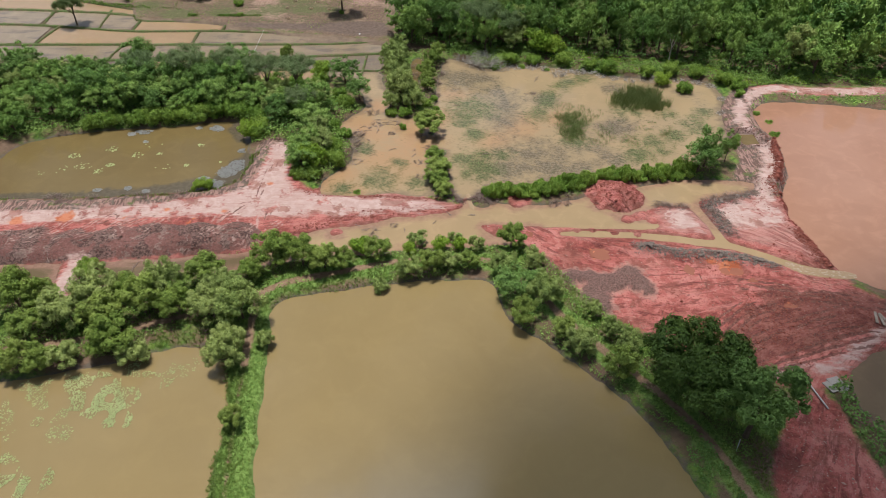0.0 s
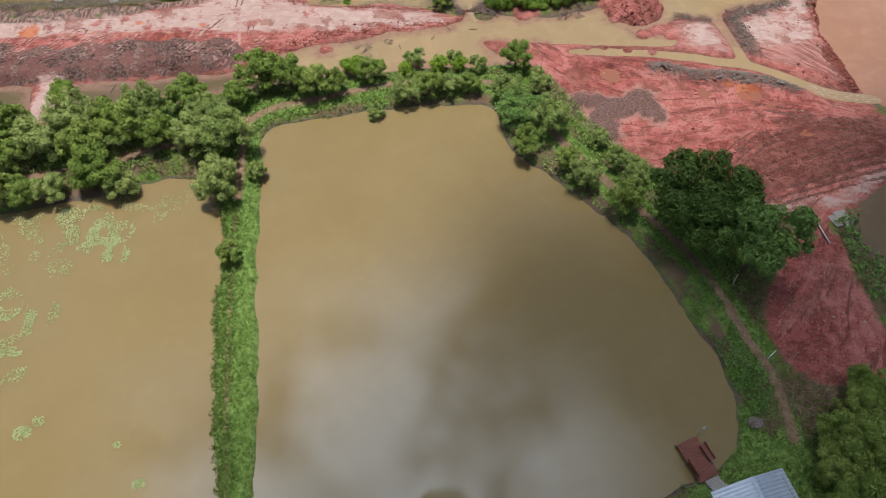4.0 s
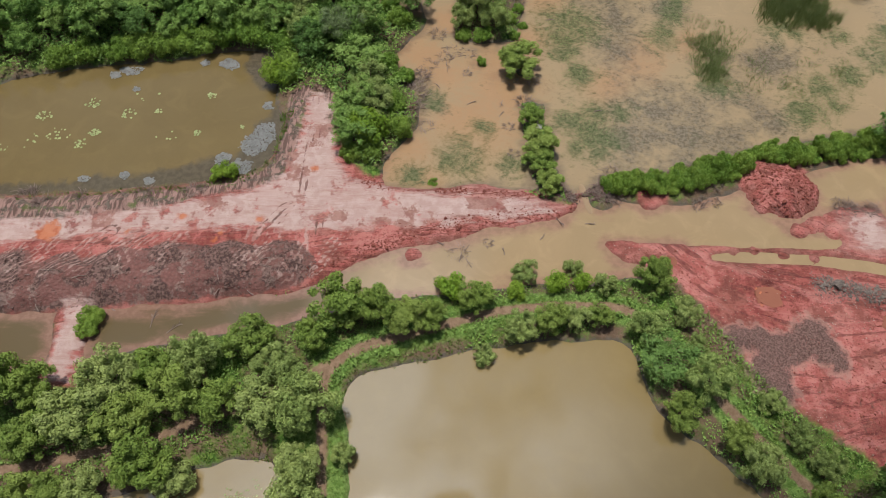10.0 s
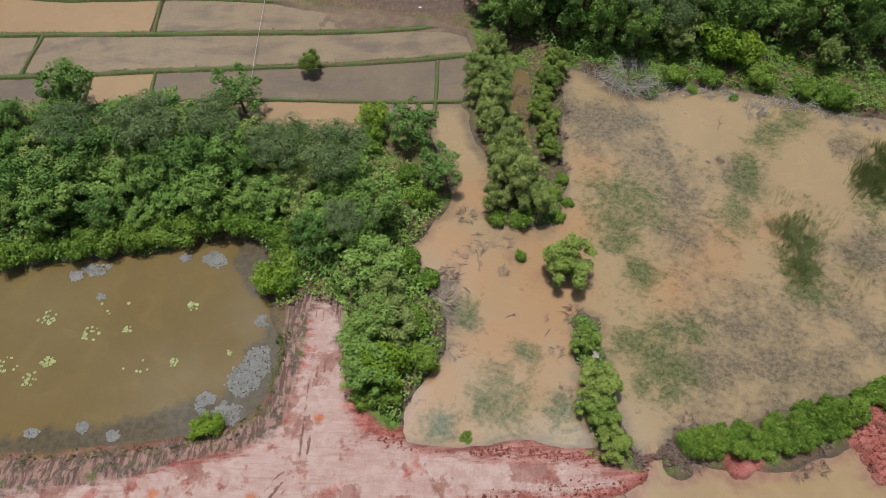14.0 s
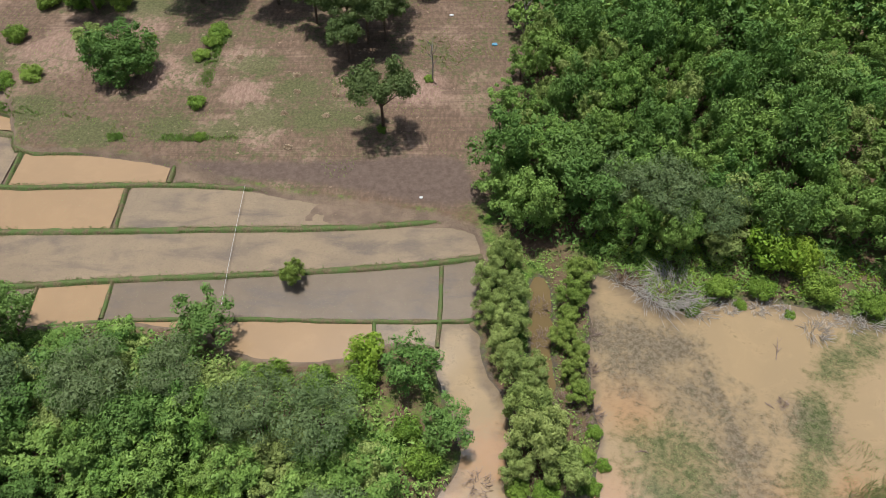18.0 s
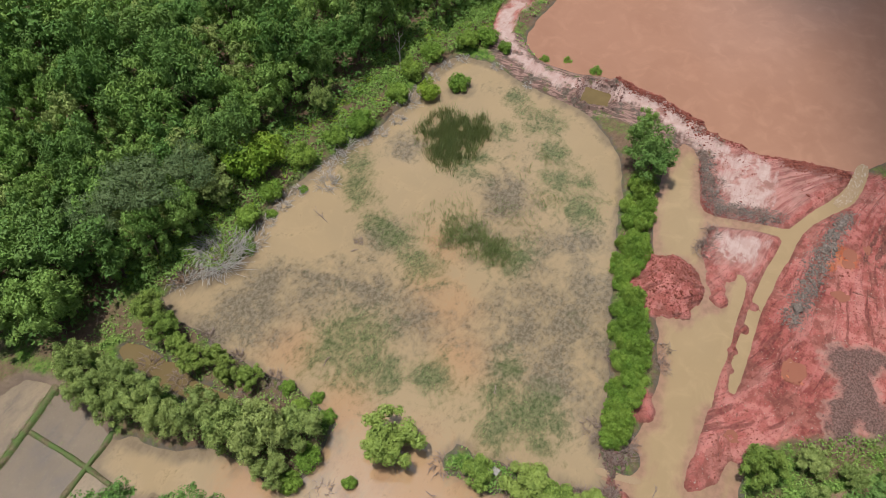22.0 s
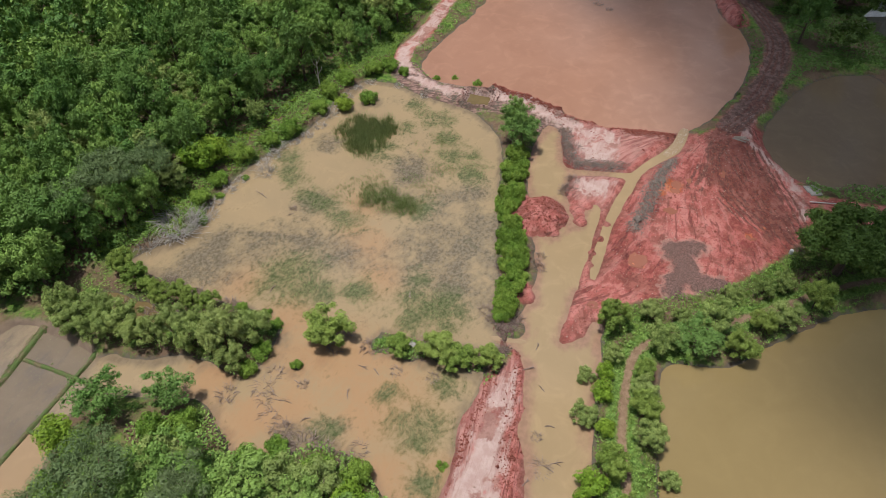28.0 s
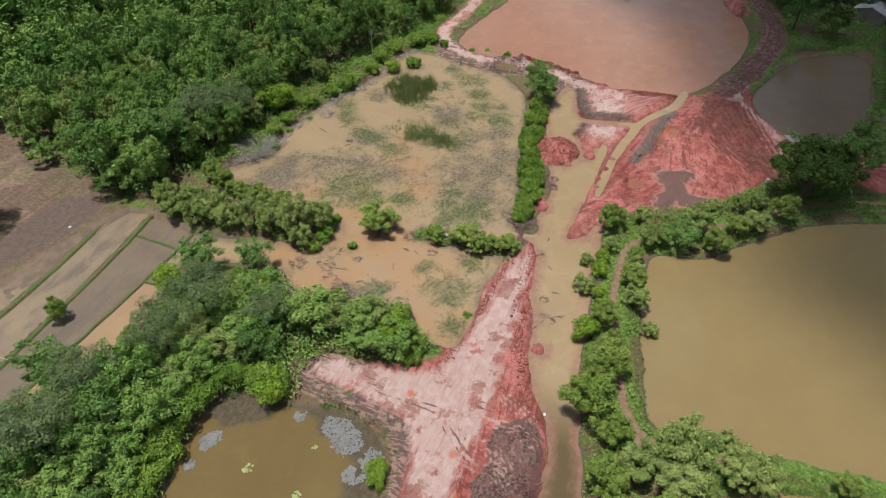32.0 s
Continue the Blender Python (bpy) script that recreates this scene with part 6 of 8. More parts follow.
def tufts(name, outline, count, tall, width, material, label, category, seed, test=None, lean=0.35, blades=4, patch=None, fray=0.0):
    """Tufts of upright blades."""
    rng = np.random.default_rng(seed)
    x, y = sample(rng, outline, count)
    if test is not None:
        ok, z = test(x, y)
        x, y, z = x[ok], y[ok], z[ok]
    else:
        z = np.zeros(len(x)) - 0.05
    if fray:
        k = rng.random(len(x)) < np.clip(0.25 - signed(x, y, np.asarray(outline, float)) / fray - 1.2 * (rough_noise(x, y, 1.6, seed + 5) - 0.35), 0, 1)
        x, y, z = x[k], y[k], z[k]
    if patch:
        k = rough_noise(x, y, patch[0], seed) > patch[1]
        x, y, z = x[k], y[k], z[k]
    x, y, z = (np.repeat(a, blades) for a in (x, y, z))
    n = len(x)
    a = rng.uniform(0, 2 * math.pi, n)
    h = tall * rng.uniform(0.5, 1.2, n)
    bx, by = x + rng.normal(0, 0.07, n), y + rng.normal(0, 0.07, n)
    tilt = rng.normal(0, lean, (n, 2))
    w = width * rng.uniform(0.6, 1.3, n)
    q = np.stack([np.stack([bx - np.cos(a) * w, by - np.sin(a) * w, z - 0.03], 1), np.stack([bx + np.cos(a) * w, by + np.sin(a) * w, z - 0.03], 1),
                  np.stack([bx + tilt[:, 0] * h, by + tilt[:, 1] * h, z + h], 1)], 1)
    ob = mesh_object(name, q.reshape(-1, 3), np.arange(3 * n).reshape(-1, 3), material)
    return tagged(ob, label, category, kind="stuff")


tufts("bank_grass", [(-7, -66), (3, -66), (2, -50), (-1, -34), (-2.6, -22), (20, -16), (24, -20), (34, -36), (38, -46), (36, -52), (26, -58), (30, -62), (48, -62), (48, -32), (26, -12), (-4, -12), (-60, -24), (-60, -40), (-12, -28)],
      120000, 0.24, 0.05, GRASS, "short green bank grass", "grass", 301, zone_ok, 0.5, 3)
tufts("bank_grass", [(-0.8, -62), (2.2, -62), (2.2, -58.7), (0.6, -46), (-1.2, -34.6), (-2.2, -27.8), (-3.0, -23), (-5.4, -22), (-8, -28), (-6.1, -32.7), (-5.3, -40.7), (-3.7, -51)], 26000, 0.12, 0.032, GRASS_LUSH, "lush bright grass on the bank between the ponds", "grass", 309, zone_ok, 0.6, 4, (1.6, 0.34))
tufts("field_weeds", FIELD, 60000, 0.22, 0.06, GRASS, "thin weeds on the ploughed field", "weeds", 302, lambda x, y: ((y < 90) & (x > -60), np.full(len(x), 0.45)), 0.6, 3, (9.0, 0.56))
tufts("road_verge_grass", [(-50, -5.4), (-34, -5.2), (-21, -4), (-15, -2.8), (-12.6, -0.6), (-11.6, 6), (-13, 6), (-13.4, 0), (-16, -2.2), (-21, -3.2), (-34, -4.2), (-50, -4.6)], 5200, 0.35, 0.05, GRASS, "green grass on the pond's verge", "grass", 303, lambda x, y: zone_ok(x, y, False), 0.4, 4, (1.6, 0.42))
for strip, seed in (([(-36, 53), (-22, 53.4), (-22, 54.4), (-36, 54.6)], 331), ([(-28.6, 62), (-26.8, 62), (-26.6, 73), (-28.0, 73)], 332), ([(-60, 60), (-38, 55.4), (-38, 57), (-60, 62)], 333)):
    tufts("field_weeds", strip, 2600, 0.3, 0.07, GRASS_LUSH, "green weeds along an old field edge", "weeds", seed, lambda x, y: (x > -90, np.full(len(x), 0.45)), 0.6, 4, (1.5, 0.40), 1.0)
REED_FAR = chaikin([(42.6, 27.1), (46.6, 26.0), (48.0, 22.5), (47.3, 19.6), (42.6, 18.1), (39.8, 19.6), (37.3, 20.2), (38.5, 23.0), (40.1, 25.3)], 1)
REED_NEAR = chaikin([(33.2, 19.0), (34.5, 18.2), (34.5, 14.1), (32.6, 10.1), (30.8, 9.2), (29.3, 12.9), (28.8, 16.1), (30.2, 18.1)], 1)
tufts("reed_bed", REED_FAR, 6500, 1.4, 0.020, REED, "tall dark green reeds standing in water", "reeds", 304, None, 0.30, 4, (1.4, 0.36), 2.4)
tufts("reed_bed", REED_NEAR, 3200, 0.8, 0.017, REED, "loose green reeds standing in water", "reeds", 305, None, 0.5, 4, (0.9, 0.36), 2.6)
tufts("reed_bed", chaikin([(29, 10), (28, 20), (34, 24), (40, 14), (36, 8)], 2), 3600, 0.45, 0.017, REED, "scattered thin reeds in shallow water", "reeds", 306, None, 0.4, 3, (2.0, 0.5), 3.0)
tufts("reed_bed", chaikin([(48, 19), (46, 13), (42, 8), (38, 8), (38, 12), (42, 15)], 2), 2200, 0.4, 0.016, REED, "scattered thin reeds in shallow water", "reeds", 307, None, 0.4, 3, (1.6, 0.52))
for wx, wy, wr in WEED[:19]:
    ring = [(wx + wr * 1.05 * math.cos(k * 0.7854), wy + wr * 1.05 * math.sin(k * 0.7854)) for k in range(8)]
    tufts("water_weeds", chaikin(ring, 1), int(150 * wr * wr), 0.13, 0.022, REED, "floating green water weeds", "weeds", 310 + int(wx * 7), None, 0.9, 3, (1.3, 0.46))


# ---- floating leaves
def pads(name, blobs, size, material, label, seed):
    """Round floating leaves, each a shallow notched disc."""
    rng = np.random.default_rng(seed)
    vs, fs = [], []
    for bx, by, r, count in blobs:
        for _ in range(int(count * (4.0 if size < 0.09 else 1.0))):
            a, d = rng.uniform(0, 6.283), r * math.sqrt(rng.random())
            if material is PAD_GREY:
                d *= 0.45 + 1.1 * float(rough_noise(np.array([bx + 1.3 * math.cos(a)]), np.array([by + 1.3 * math.sin(a)]), 0.8, 9)[0])
            x, y, s, turn = bx + d * math.cos(a), by + d * math.sin(a) * 0.8, size * rng.uniform(0.6, 1.4), rng.uniform(0, 6.283)
            if shore_at(x, y) > -0.15 or (r > 1.2 and value_noise(np.array([x]), np.array([y]), 0.9, 3)[0] < 0.5):
                continue
            base, z = len(vs), 0.012 + rng.uniform(0, 0.035)
            vs.append((x, y, z))
            for k in range(9):
                w = turn + 0.25 + k * (6.283 - 0.5) / 8
                vs.append((x + s * math.cos(w), y + s * math.sin(w), z + 0.012 + rng.uniform(-0.008, 0.02)))
            fs += [(base, base + 1 + k, base + 2 + k) for k in range(8)]
    ob = mesh_object(name, vs, fs, material)
    return tagged(ob, label, "water plants", kind="stuff")


PAD_GREEN = leaf_material("pad_green", (0.22, 0.27, 0.10), (0.42, 0.46, 0.22), (0.45, 0.45, 0.20))
PAD_GREY = leaf_material("pad_grey", (0.15, 0.145, 0.135), (0.33, 0.32, 0.30), (0.22, 0.23, 0.23))
pads("lily_pads", [(-22, -34.4, 3.6, 260), (-15.9, -33.9, 2.4, 190), (-14.9, -36.6, 1.6, 150), (-18.5, -33.4, 2.8, 210), (-16.4, -35.4, 2.0, 170), (-23.4, -41.8, 2.6, 220), (-20.6, -44.5, 2.8, 260), (-21, -47.4, 2.4, 200),
                   (-19.2, -42.3, 1.6, 90), (-17.2, -52.2, 0.7, 46), (-16.3, -51.3, 0.5, 16), (-7.6, -55.8, 0.5, 22), (-9.9, -53, 0.3, 8), (-12.6, -32, 1.6, 34), (-11, -30.4, 1.8, 26), (-19, -38, 1.2, 24), (-26, -38, 3, 120), (-27, -45, 3, 160), (-14.6, -30.9, 1.5, 50)],
     0.06, PAD_GREEN, "pale green floating lily leaves", 401)
pads("lily_pads", [(-36.7, 5.4, 0.8, 24), (-32.3, 7.2, 0.8, 18), (-28.3, 5.8, 0.8, 22), (-25.4, 6.2, 0.4, 14), (-31.1, 3.3, 0.6, 24), (-31.9, 1.8, 0.8, 20), (-20.9, 3.4, 0.4, 14), (-20.4, 8.4, 0.5, 10), (-34.5, 3, 1.2, 16), (-38, 2, 2, 30), (-27, 8.4, 1.5, 12), (-24, 3.2, 1.5, 8), (-16.6, 4.3, 0.3, 6)],
     0.11, PAD_GREEN, "small pale green floating leaves", 402)
pads("dead_water_plants", [(-14.2, 4.0, 1.1, 80), (-14.6, 2.8, 1.2, 110), (-15.1, 1.6, 1.2, 90), (-17.0, -0.2, 1.3, 100), (-16.0, -0.9, 1.2, 80), (-17.6, 0.4, 0.7, 50), (-19.4, 13.0, 1.0, 90), (-22, 13.1, 0.5, 26), (-29.6, 12.0, 1.2, 90), (-31, 11.2, 0.7, 40), (-26.7, -1.9, 0.5, 34), (-24.2, -2.5, 0.5, 34), (-30.4, -2.4, 0.5, 22), (-14.2, 7.2, 0.7, 50), (-28.4, 9.2, 0.4, 20)],
     0.082, PAD_GREY, "grey withered floating water plants", 403)


# ---- dead brush and sticks
def brush(x, y, r, count, label, seed, material=None, tall=0.9, name="dead_bush"):
    rng = np.random.default_rng(seed)
    z = max(height_at(x, y), 0.0)
    paths = []
    for _ in range(count):
        a, d = rng.uniform(0, 6.283), r * math.sqrt(rng.random()) * 0.7
        px, py = d * math.cos(a), d * math.sin(a)
        b, l = a + rng.normal(0, 0.9), r * rng.uniform(0.35, 0.95)
        h = tall * rng.uniform(0.1, 1.0) * (1 - 0.5 * d / r)
        paths.append([(px, py, -0.1, 0.026), (px + 0.5 * l * math.cos(b), py + 0.5 * l * math.sin(b), h * 0.8, 0.020), (px + l * math.cos(b + 0.3), py + l * math.sin(b + 0.3), h * rng.uniform(0.5, 1.1), 0.012)])
    v, f = tube(paths, 4)
    ob = mesh_object(name, v, f, material or DEADWOOD)
    ob.location = (x, y, z)
    return tagged(ob, label, "brush")


BROWNWOOD = plain("brown_twigs", (0.225, 0.165, 0.138), 0.95, 20, 0.35, 0.4)
for i, (bx, by, br, bn) in enumerate(((19.8, 34.6, 2.6, 330), (22.8, 33.2, 1.4, 90), (31.8, 31.0, 1.2, 90), (36.8, 32.0, 1.2, 70), (46, 29.4, 1.4, 70), (16.0, 36.2, 1.2, 60), (28, 33.6, 1.0, 40))):
    brush(bx, by, br, bn, "heap of bleached grey dead branches", 500 + i, None, 1.9 if br > 2 else 1.0)
for i, (bx, by, br, bn) in enumerate(((14.9, -3.7, 0.9, 110), (18.5, -3.9, 0.9, 110), (19.5, -4.0, 0.8, 70), (14.2, -2.2, 0.7, 60), (12.6, 5.8, 0.9, 80), (10.8, 22.6, 0.9, 50), (10.4, 11.2, 0.8, 50), (12.6, 11.0, 0.8, 50), (11.6, 8.0, 0.9, 70), (13.6, 3.0, 0.8, 60), (12.2, 2.8, 0.6, 40), (11.8, 23.4, 0.9, 60), (12.0, 27.2, 0.8, 60), (12.4, 30.6, 0.8, 60), (8.4, 33.4, 0.9, 60), (8.2, 30, 1.0, 60), (9.4, 24, 1.0, 60), (0.4, 9.2, 1.4, 110), (-0.6, 5.4, 1.1, 80),
                                      (1.2, 11.6, 0.9, 60), (-24, -4.4, 0.9, 50), (-30, -4.9, 1.0, 60), (-33, -5.6, 1.0, 60), (-19.6, -3.8, 0.9, 60), (-35, -4.6, 1.2, 70), (52.0, -2.3, 0.9, 60), (50.4, -2.6, 0.9, 70), (48.7, -3.0, 0.9, 70), (47.2, -3.5, 0.8, 60), (45.8, -4.4, 0.9, 70), (46.3, -6.4, 0.7, 40), (46.8, -8.4, 0.7, 40), (47.2, -10.4, 0.7, 40), (18.3, -3.2, 0.9, 110), (18.6, -1.9, 0.6, 46), (26.0, -0.5, 0.7, 50), (19.4, -1.1, 0.9, 60), (29.1, -2.7, 0.6, 40), (28.7, -4.3, 0.6, 36), (27.6, -4.2, 0.5, 30), (48.9, -4.0, 0.9, 70), (40.3, -4.7, 1.0, 80), (42.6, -5.1, 0.9, 80), (40.8, -5.0, 0.8, 60), (27, -4.6, 0.7, 40), (2.6, 17.9, 1.0, 60))):
    brush(bx, by, br, bn, "heap of brown brushwood at the water", 530 + i, BROWNWOOD, 0.55)


for i, (bx, by, br) in enumerate(((25.0, 33.4, 0.8), (27.4, 33.2, 0.7), (29.6, 33.0, 0.8), (33.6, 32.2, 0.8), (35.2, 31.6, 0.8), (38.6, 30.6, 0.8), (40.6, 29.8, 0.8), (43.0, 29.0, 0.8), (48.6, 29.0, 0.9), (51.0, 29.0, 0.8), (53.6, 28.4, 0.8), (55.6, 27.2, 0.8), (17.6, 35.2, 0.9), (56.0, 23.0, 0.7), (54.6, 18.6, 0.6))):
    brush(bx, by, br, 60, "low tangle of grey twigs at the muddy shore", 860 + i, None, 0.4)


for i, (bx, by, br) in enumerate(((6.0, 15.0, 0.9), (4.3, 15.3, 1.0), (3.4, 14.5, 0.8), (1.9, 13.2, 0.9), (0.9, 11.4, 0.8), (5.8, 12.0, 0.5), (9.9, 4.7, 0.6), (10.3, 1.3, 0.6), (5.0, -10.0, 0.9), (7.6, -8.9, 0.5), (27.0, 24.4, 0.5), (1.6, 4.6, 0.9), (0.8, 7.4, 0.8))):
    brush(bx, by, br, 46, "drowned dark brushwood in shallow water", 900 + i, BROWNWOOD, 0.16)


for i, (bx, by, br) in enumerate(((92.6, 0.4, 1.0), (94.2, 2.2, 0.8), (90.8, -1.6, 0.6))):
    brush(bx, by, br, 26, "drowned dark brushwood in shallow water", 980 + i, BROWNWOOD, 0.6)


def branch(x, y, length, seed, label, material):
    """A fallen branch with forks, half under water."""
    rng = np.random.default_rng(seed)
    a = rng.uniform(0, 6.283)
    root = thing("fallen_branch", label, "branch", "fallen branches in the water", at=pose(x, y, max(height_at(x, y), -0.02)))
    for k in range(6):
        b = a + rng.choice((-1, 1)) * rng.uniform(0.3, 0.8)
        s = rng.uniform(0.15, 0.8) * length
        l = length * rng.uniform(0.2, 0.45)
        if k == 0:
            s, l, b = 0.0, length, a
        p0 = (s * math.cos(a), s * math.sin(a))
        v, f = tube([[(p0[0], p0[1], 0.02, 0.04 if k == 0 else 0.022), (p0[0] + l * 0.5 * math.cos(b), p0[1] + l * 0.5 * math.sin(b), 0.12 + rng.uniform(-0.08, 0.1), 0.03 if k == 0 else 0.016), (p0[0] + l * math.cos(b), p0[1] + l * math.sin(b), rng.uniform(-0.05, 0.15), 0.010)]], 5)
        mesh_object("stem" if k == 0 else "twig", v, f, material, root)
    return root


for i, (bx, by, bl) in enumerate(((5.0, -11.0, 1.4), (5.6, -10.6, 1.2), (9.0, -10.2, 0.8), (27.6, 28.3, 2.2), (-20.5, -17.6, 1.8), (-19.0, -18.0, 1.4), (3.6, 13.6, 1.6), (4.6, 14.6, 1.4), (1.6, 12.4, 1.4), (6.0, 13.0, 1.2), (3.0, 9.8, 1.0), (9.4, 8.2, 1.2), (9.0, 6.0, 1.0), (13.8, -6.2, 1.2), (5.8, 7.6, 1.0),
                                  (16.4, -6.8, 1.0), (26.2, 24.0, 0.8), (14.6, 20.4, 0.9), (19.4, 7.0, 0.9), (12.2, -8.6, 0.8), (3.0, -8.9, 0.8))):
    branch(bx, by, bl, 600 + i, "dark wet fallen branch lying in shallow water", BROWNWOOD)


def stick(x, y, length, turn, radius=0.05, lift=0.06):
    v, f = tube([[(-length / 2, 0, 0, radius), (0, 0.06 * length, 0.05, radius * 0.9), (length / 2, 0, 0.02, radius * 0.6)]], 6)
    ob = mesh_object("stick", v, f, BROWNWOOD)
    ob.matrix_basis = pose(x, y, height_at(x, y) + lift, 0, 0, turn)
    return tagged(ob, "weathered stick lying on the red soil", "stick", "sticks on the spoil")


rng = np.random.default_rng(9)
for i in range(13):
    sx = rng.uniform(-38, -9)
    sy = rng.uniform(-15.4, -10.6) + (sx + 9) * 0.06
    stick(sx, sy, rng.uniform(0.4, 1.5), rng.uniform(0, 180), rng.uniform(0.025, 0.05))


# ---- paddies
PADDY_TAN = water_material("paddy_water", (0.255, 0.190, 0.125), (0.190, 0.145, 0.102), 0.4, rough=0.16, plot=True)
PADDY_MUD = water_material("paddy_mud", (0.178, 0.134, 0.094), (0.136, 0.102, 0.073), 0.4, rough=0.25, plot=True)
PADDY_CLAY = water_material("paddy_clay", (0.305, 0.202, 0.114), (0.270, 0.182, 0.108), 0.3, rough=0.15)
LINE_Z = [(-110, 66), (-66, 64), (-46, 57)]
LINE_N = [(-110, 57.5), (-74.9, 57.6), (-46.6, 55.4), (-45.2, 52.0), (-38, 52.1), (-33, 51.9), (-28, 50.4)]
LINE_T = [(-110, 50.8), (-70.5, 50.0), (-58.5, 49.2), (-44.8, 46.9), (-36.4, 47.3), (-27.9, 47.6), (-19.8, 47.1), (-12.9, 46.7), (-8.3, 45.3)]
LINE_A = [(-110, 40.2), (-65.5, 40.9), (-42.5, 41.3), (-31.8, 41.5), (-21, 41.8), (-10.2, 42), (-1.5, 42.8), (3.2, 43.4)]
LINE_B = [(-110, 33.4), (-62, 34.2), (-39.9, 35), (-30, 35.9), (-19.9, 36.4), (-9.7, 37.1), (-1.4, 37.9), (4.3, 38.8)]
LINE_C = [(-37, 30.6), (-28.7, 31.7), (-18, 31.9), (-9.1, 31.7), (-0.3, 31.7), (3.0, 31.9)]
LINE_D = [(-110, 27), (-37, 27.5), (-20, 26.4), (3, 26.6)]
CROSS = [((-0.3, 37.6), (-0.4, 31.7)), ((-0.4, 31.7), (-0.6, 29.2)), ((-6.1, 31.6), (-5.9, 29.6)), ((-30.0, 35.9), (-29.8, 31.8)), ((-36.6, 35.0), (-36.4, 30.8)), ((-32.1, 46.9), (-31.6, 41.7)), ((-44.7, 51.9), (-44.3, 46.9)), ((-28.0, 51), (-28.0, 47.7)),
         ((-46.5, 55.4), (-45.2, 52)), ((-58.5, 49.3), (-59.5, 40.9)), ((-43.7, 41.2), (-44.2, 34.8)), ((-63.4, 58.2), (-62, 49.5)), ((-52, 57), (-51, 48.2))]


def line_y(line, x):
    p = np.array(line)
    return np.interp(x, p[:, 0], p[:, 1])


def paddy(low, high, x0, x1, material, z=0.03):
    xs = np.linspace(x0, x1, 9)
    ring = np.vstack([np.stack([xs, line_y(low, xs) + 0.05], 1), np.stack([xs[::-1], line_y(high, xs[::-1]) - 0.05], 1)])
    return water("water_paddy", ring, material, "thin muddy water on a rice paddy", z, 0.0)


for low, high, x0, x1, mat in ((LINE_C, LINE_B, -36.4, -30.1, PADDY_CLAY), (LINE_C, LINE_B, -29.9, -0.45, PADDY_MUD), (LINE_C, LINE_B, -0.25, 2.8, PADDY_MUD), (LINE_D, LINE_C, -28, -6.1, PADDY_CLAY), (LINE_D, LINE_C, -5.9, -0.7, PADDY_TAN),
                               (LINE_D, LINE_B, -110, -36.7, PADDY_MUD), (LINE_B, LINE_A, -110, -44.2, PADDY_TAN), (LINE_B, LINE_A, -43.8, 3.6, PADDY_TAN), (LINE_A, LINE_T, -31.6, -4.6, PADDY_TAN), (LINE_A, LINE_T, -59, -32.2, PADDY_CLAY), (LINE_A, LINE_T, -110, -60, PADDY_TAN),
                               (LINE_T, LINE_N, -44.2, -28.4, PADDY_CLAY), (LINE_T, LINE_N, -62, -45, PADDY_TAN), (LINE_T, LINE_N, -110, -63, PADDY_TAN), (LINE_N, LINE_Z, -110, -46.4, PADDY_CLAY)):
    paddy(low, high, x0, x1, mat)


def bund_material():
    m = Nodes("bund_soil", 0.9, 0.2)
    c = m.mix(m.ramp(m.noise(5, 5), 0.3, 0.7), (0.104, 0.080, 0.048), (0.160, 0.128, 0.072))
    c = m.mix(m.ramp(m.noise(1.2, 5, 0.65), 0.38, 0.58), c, (0.082, 0.118, 0.036))
    m.bump(m.noise(6, 5), 0.6, 0.08)
    return m.done(c)


BUND_SOIL = bund_material()


def bund(line, width, seed, name="paddy_bund"):
    """A low rounded earth bund with grass on it."""
    p = chaikin(np.array(line, float), 1, False) if len(line) > 2 else np.array(line, float)
    seg = np.linalg.norm(np.diff(p, axis=0), axis=1)
    s = np.concatenate([[0], np.cumsum(seg)])
    n = max(2, int(s[-1] / 0.5))
    t = np.linspace(0, s[-1], n)
    x, y = np.interp(t, s, p[:, 0]), np.interp(t, s, p[:, 1])
    dx, dy = np.gradient(x), np.gradient(y)
    l = np.hypot(dx, dy) + 1e-9
    nx, ny = -dy / l, dx / l
    prof = ((-1.0, -0.12), (-0.62, 0.16), (-0.2, 0.25), (0.25, 0.24), (0.65, 0.15), (1.0, -0.12))
    rows = []
    for off, h in prof:
        wob = (rough_noise(x, y, 1.1, seed + int(off * 10)) - 0.5) * 0.25
        rows.append(np.stack([x + nx * (off * width / 2 + wob), y + ny * (off * width / 2 + wob), np.full(n, h) + wob * 0.25 * (h > 0)], 1))
    v = np.stack(rows, 1).reshape(-1, 3)
    k = (np.arange(n - 1)[:, None] * 6 + np.arange(5)[None]).ravel()
    ob = mesh_object(name, v, np.stack([k, k + 6, k + 7, k + 1], 1), BUND_SOIL, smooth=True)
    tagged(ob, "low grassy earth bund between paddies", "bund", kind="structure")
    return x, y, nx, ny


crest = []
for i, (line, wd) in enumerate(((LINE_Z, 1.0), (LINE_N, 1.1), (LINE_T, 0.9), (LINE_A, 0.95), (LINE_B, 0.85), (LINE_C, 0.55))):
    crest.append((bund(line, wd, 700 + i), wd, 22 if wd > 0.6 else 2))
for i, line in enumerate(CROSS):
    crest.append((bund(line, 0.5, 720 + i), 0.5, 6 if i > 4 else 2))


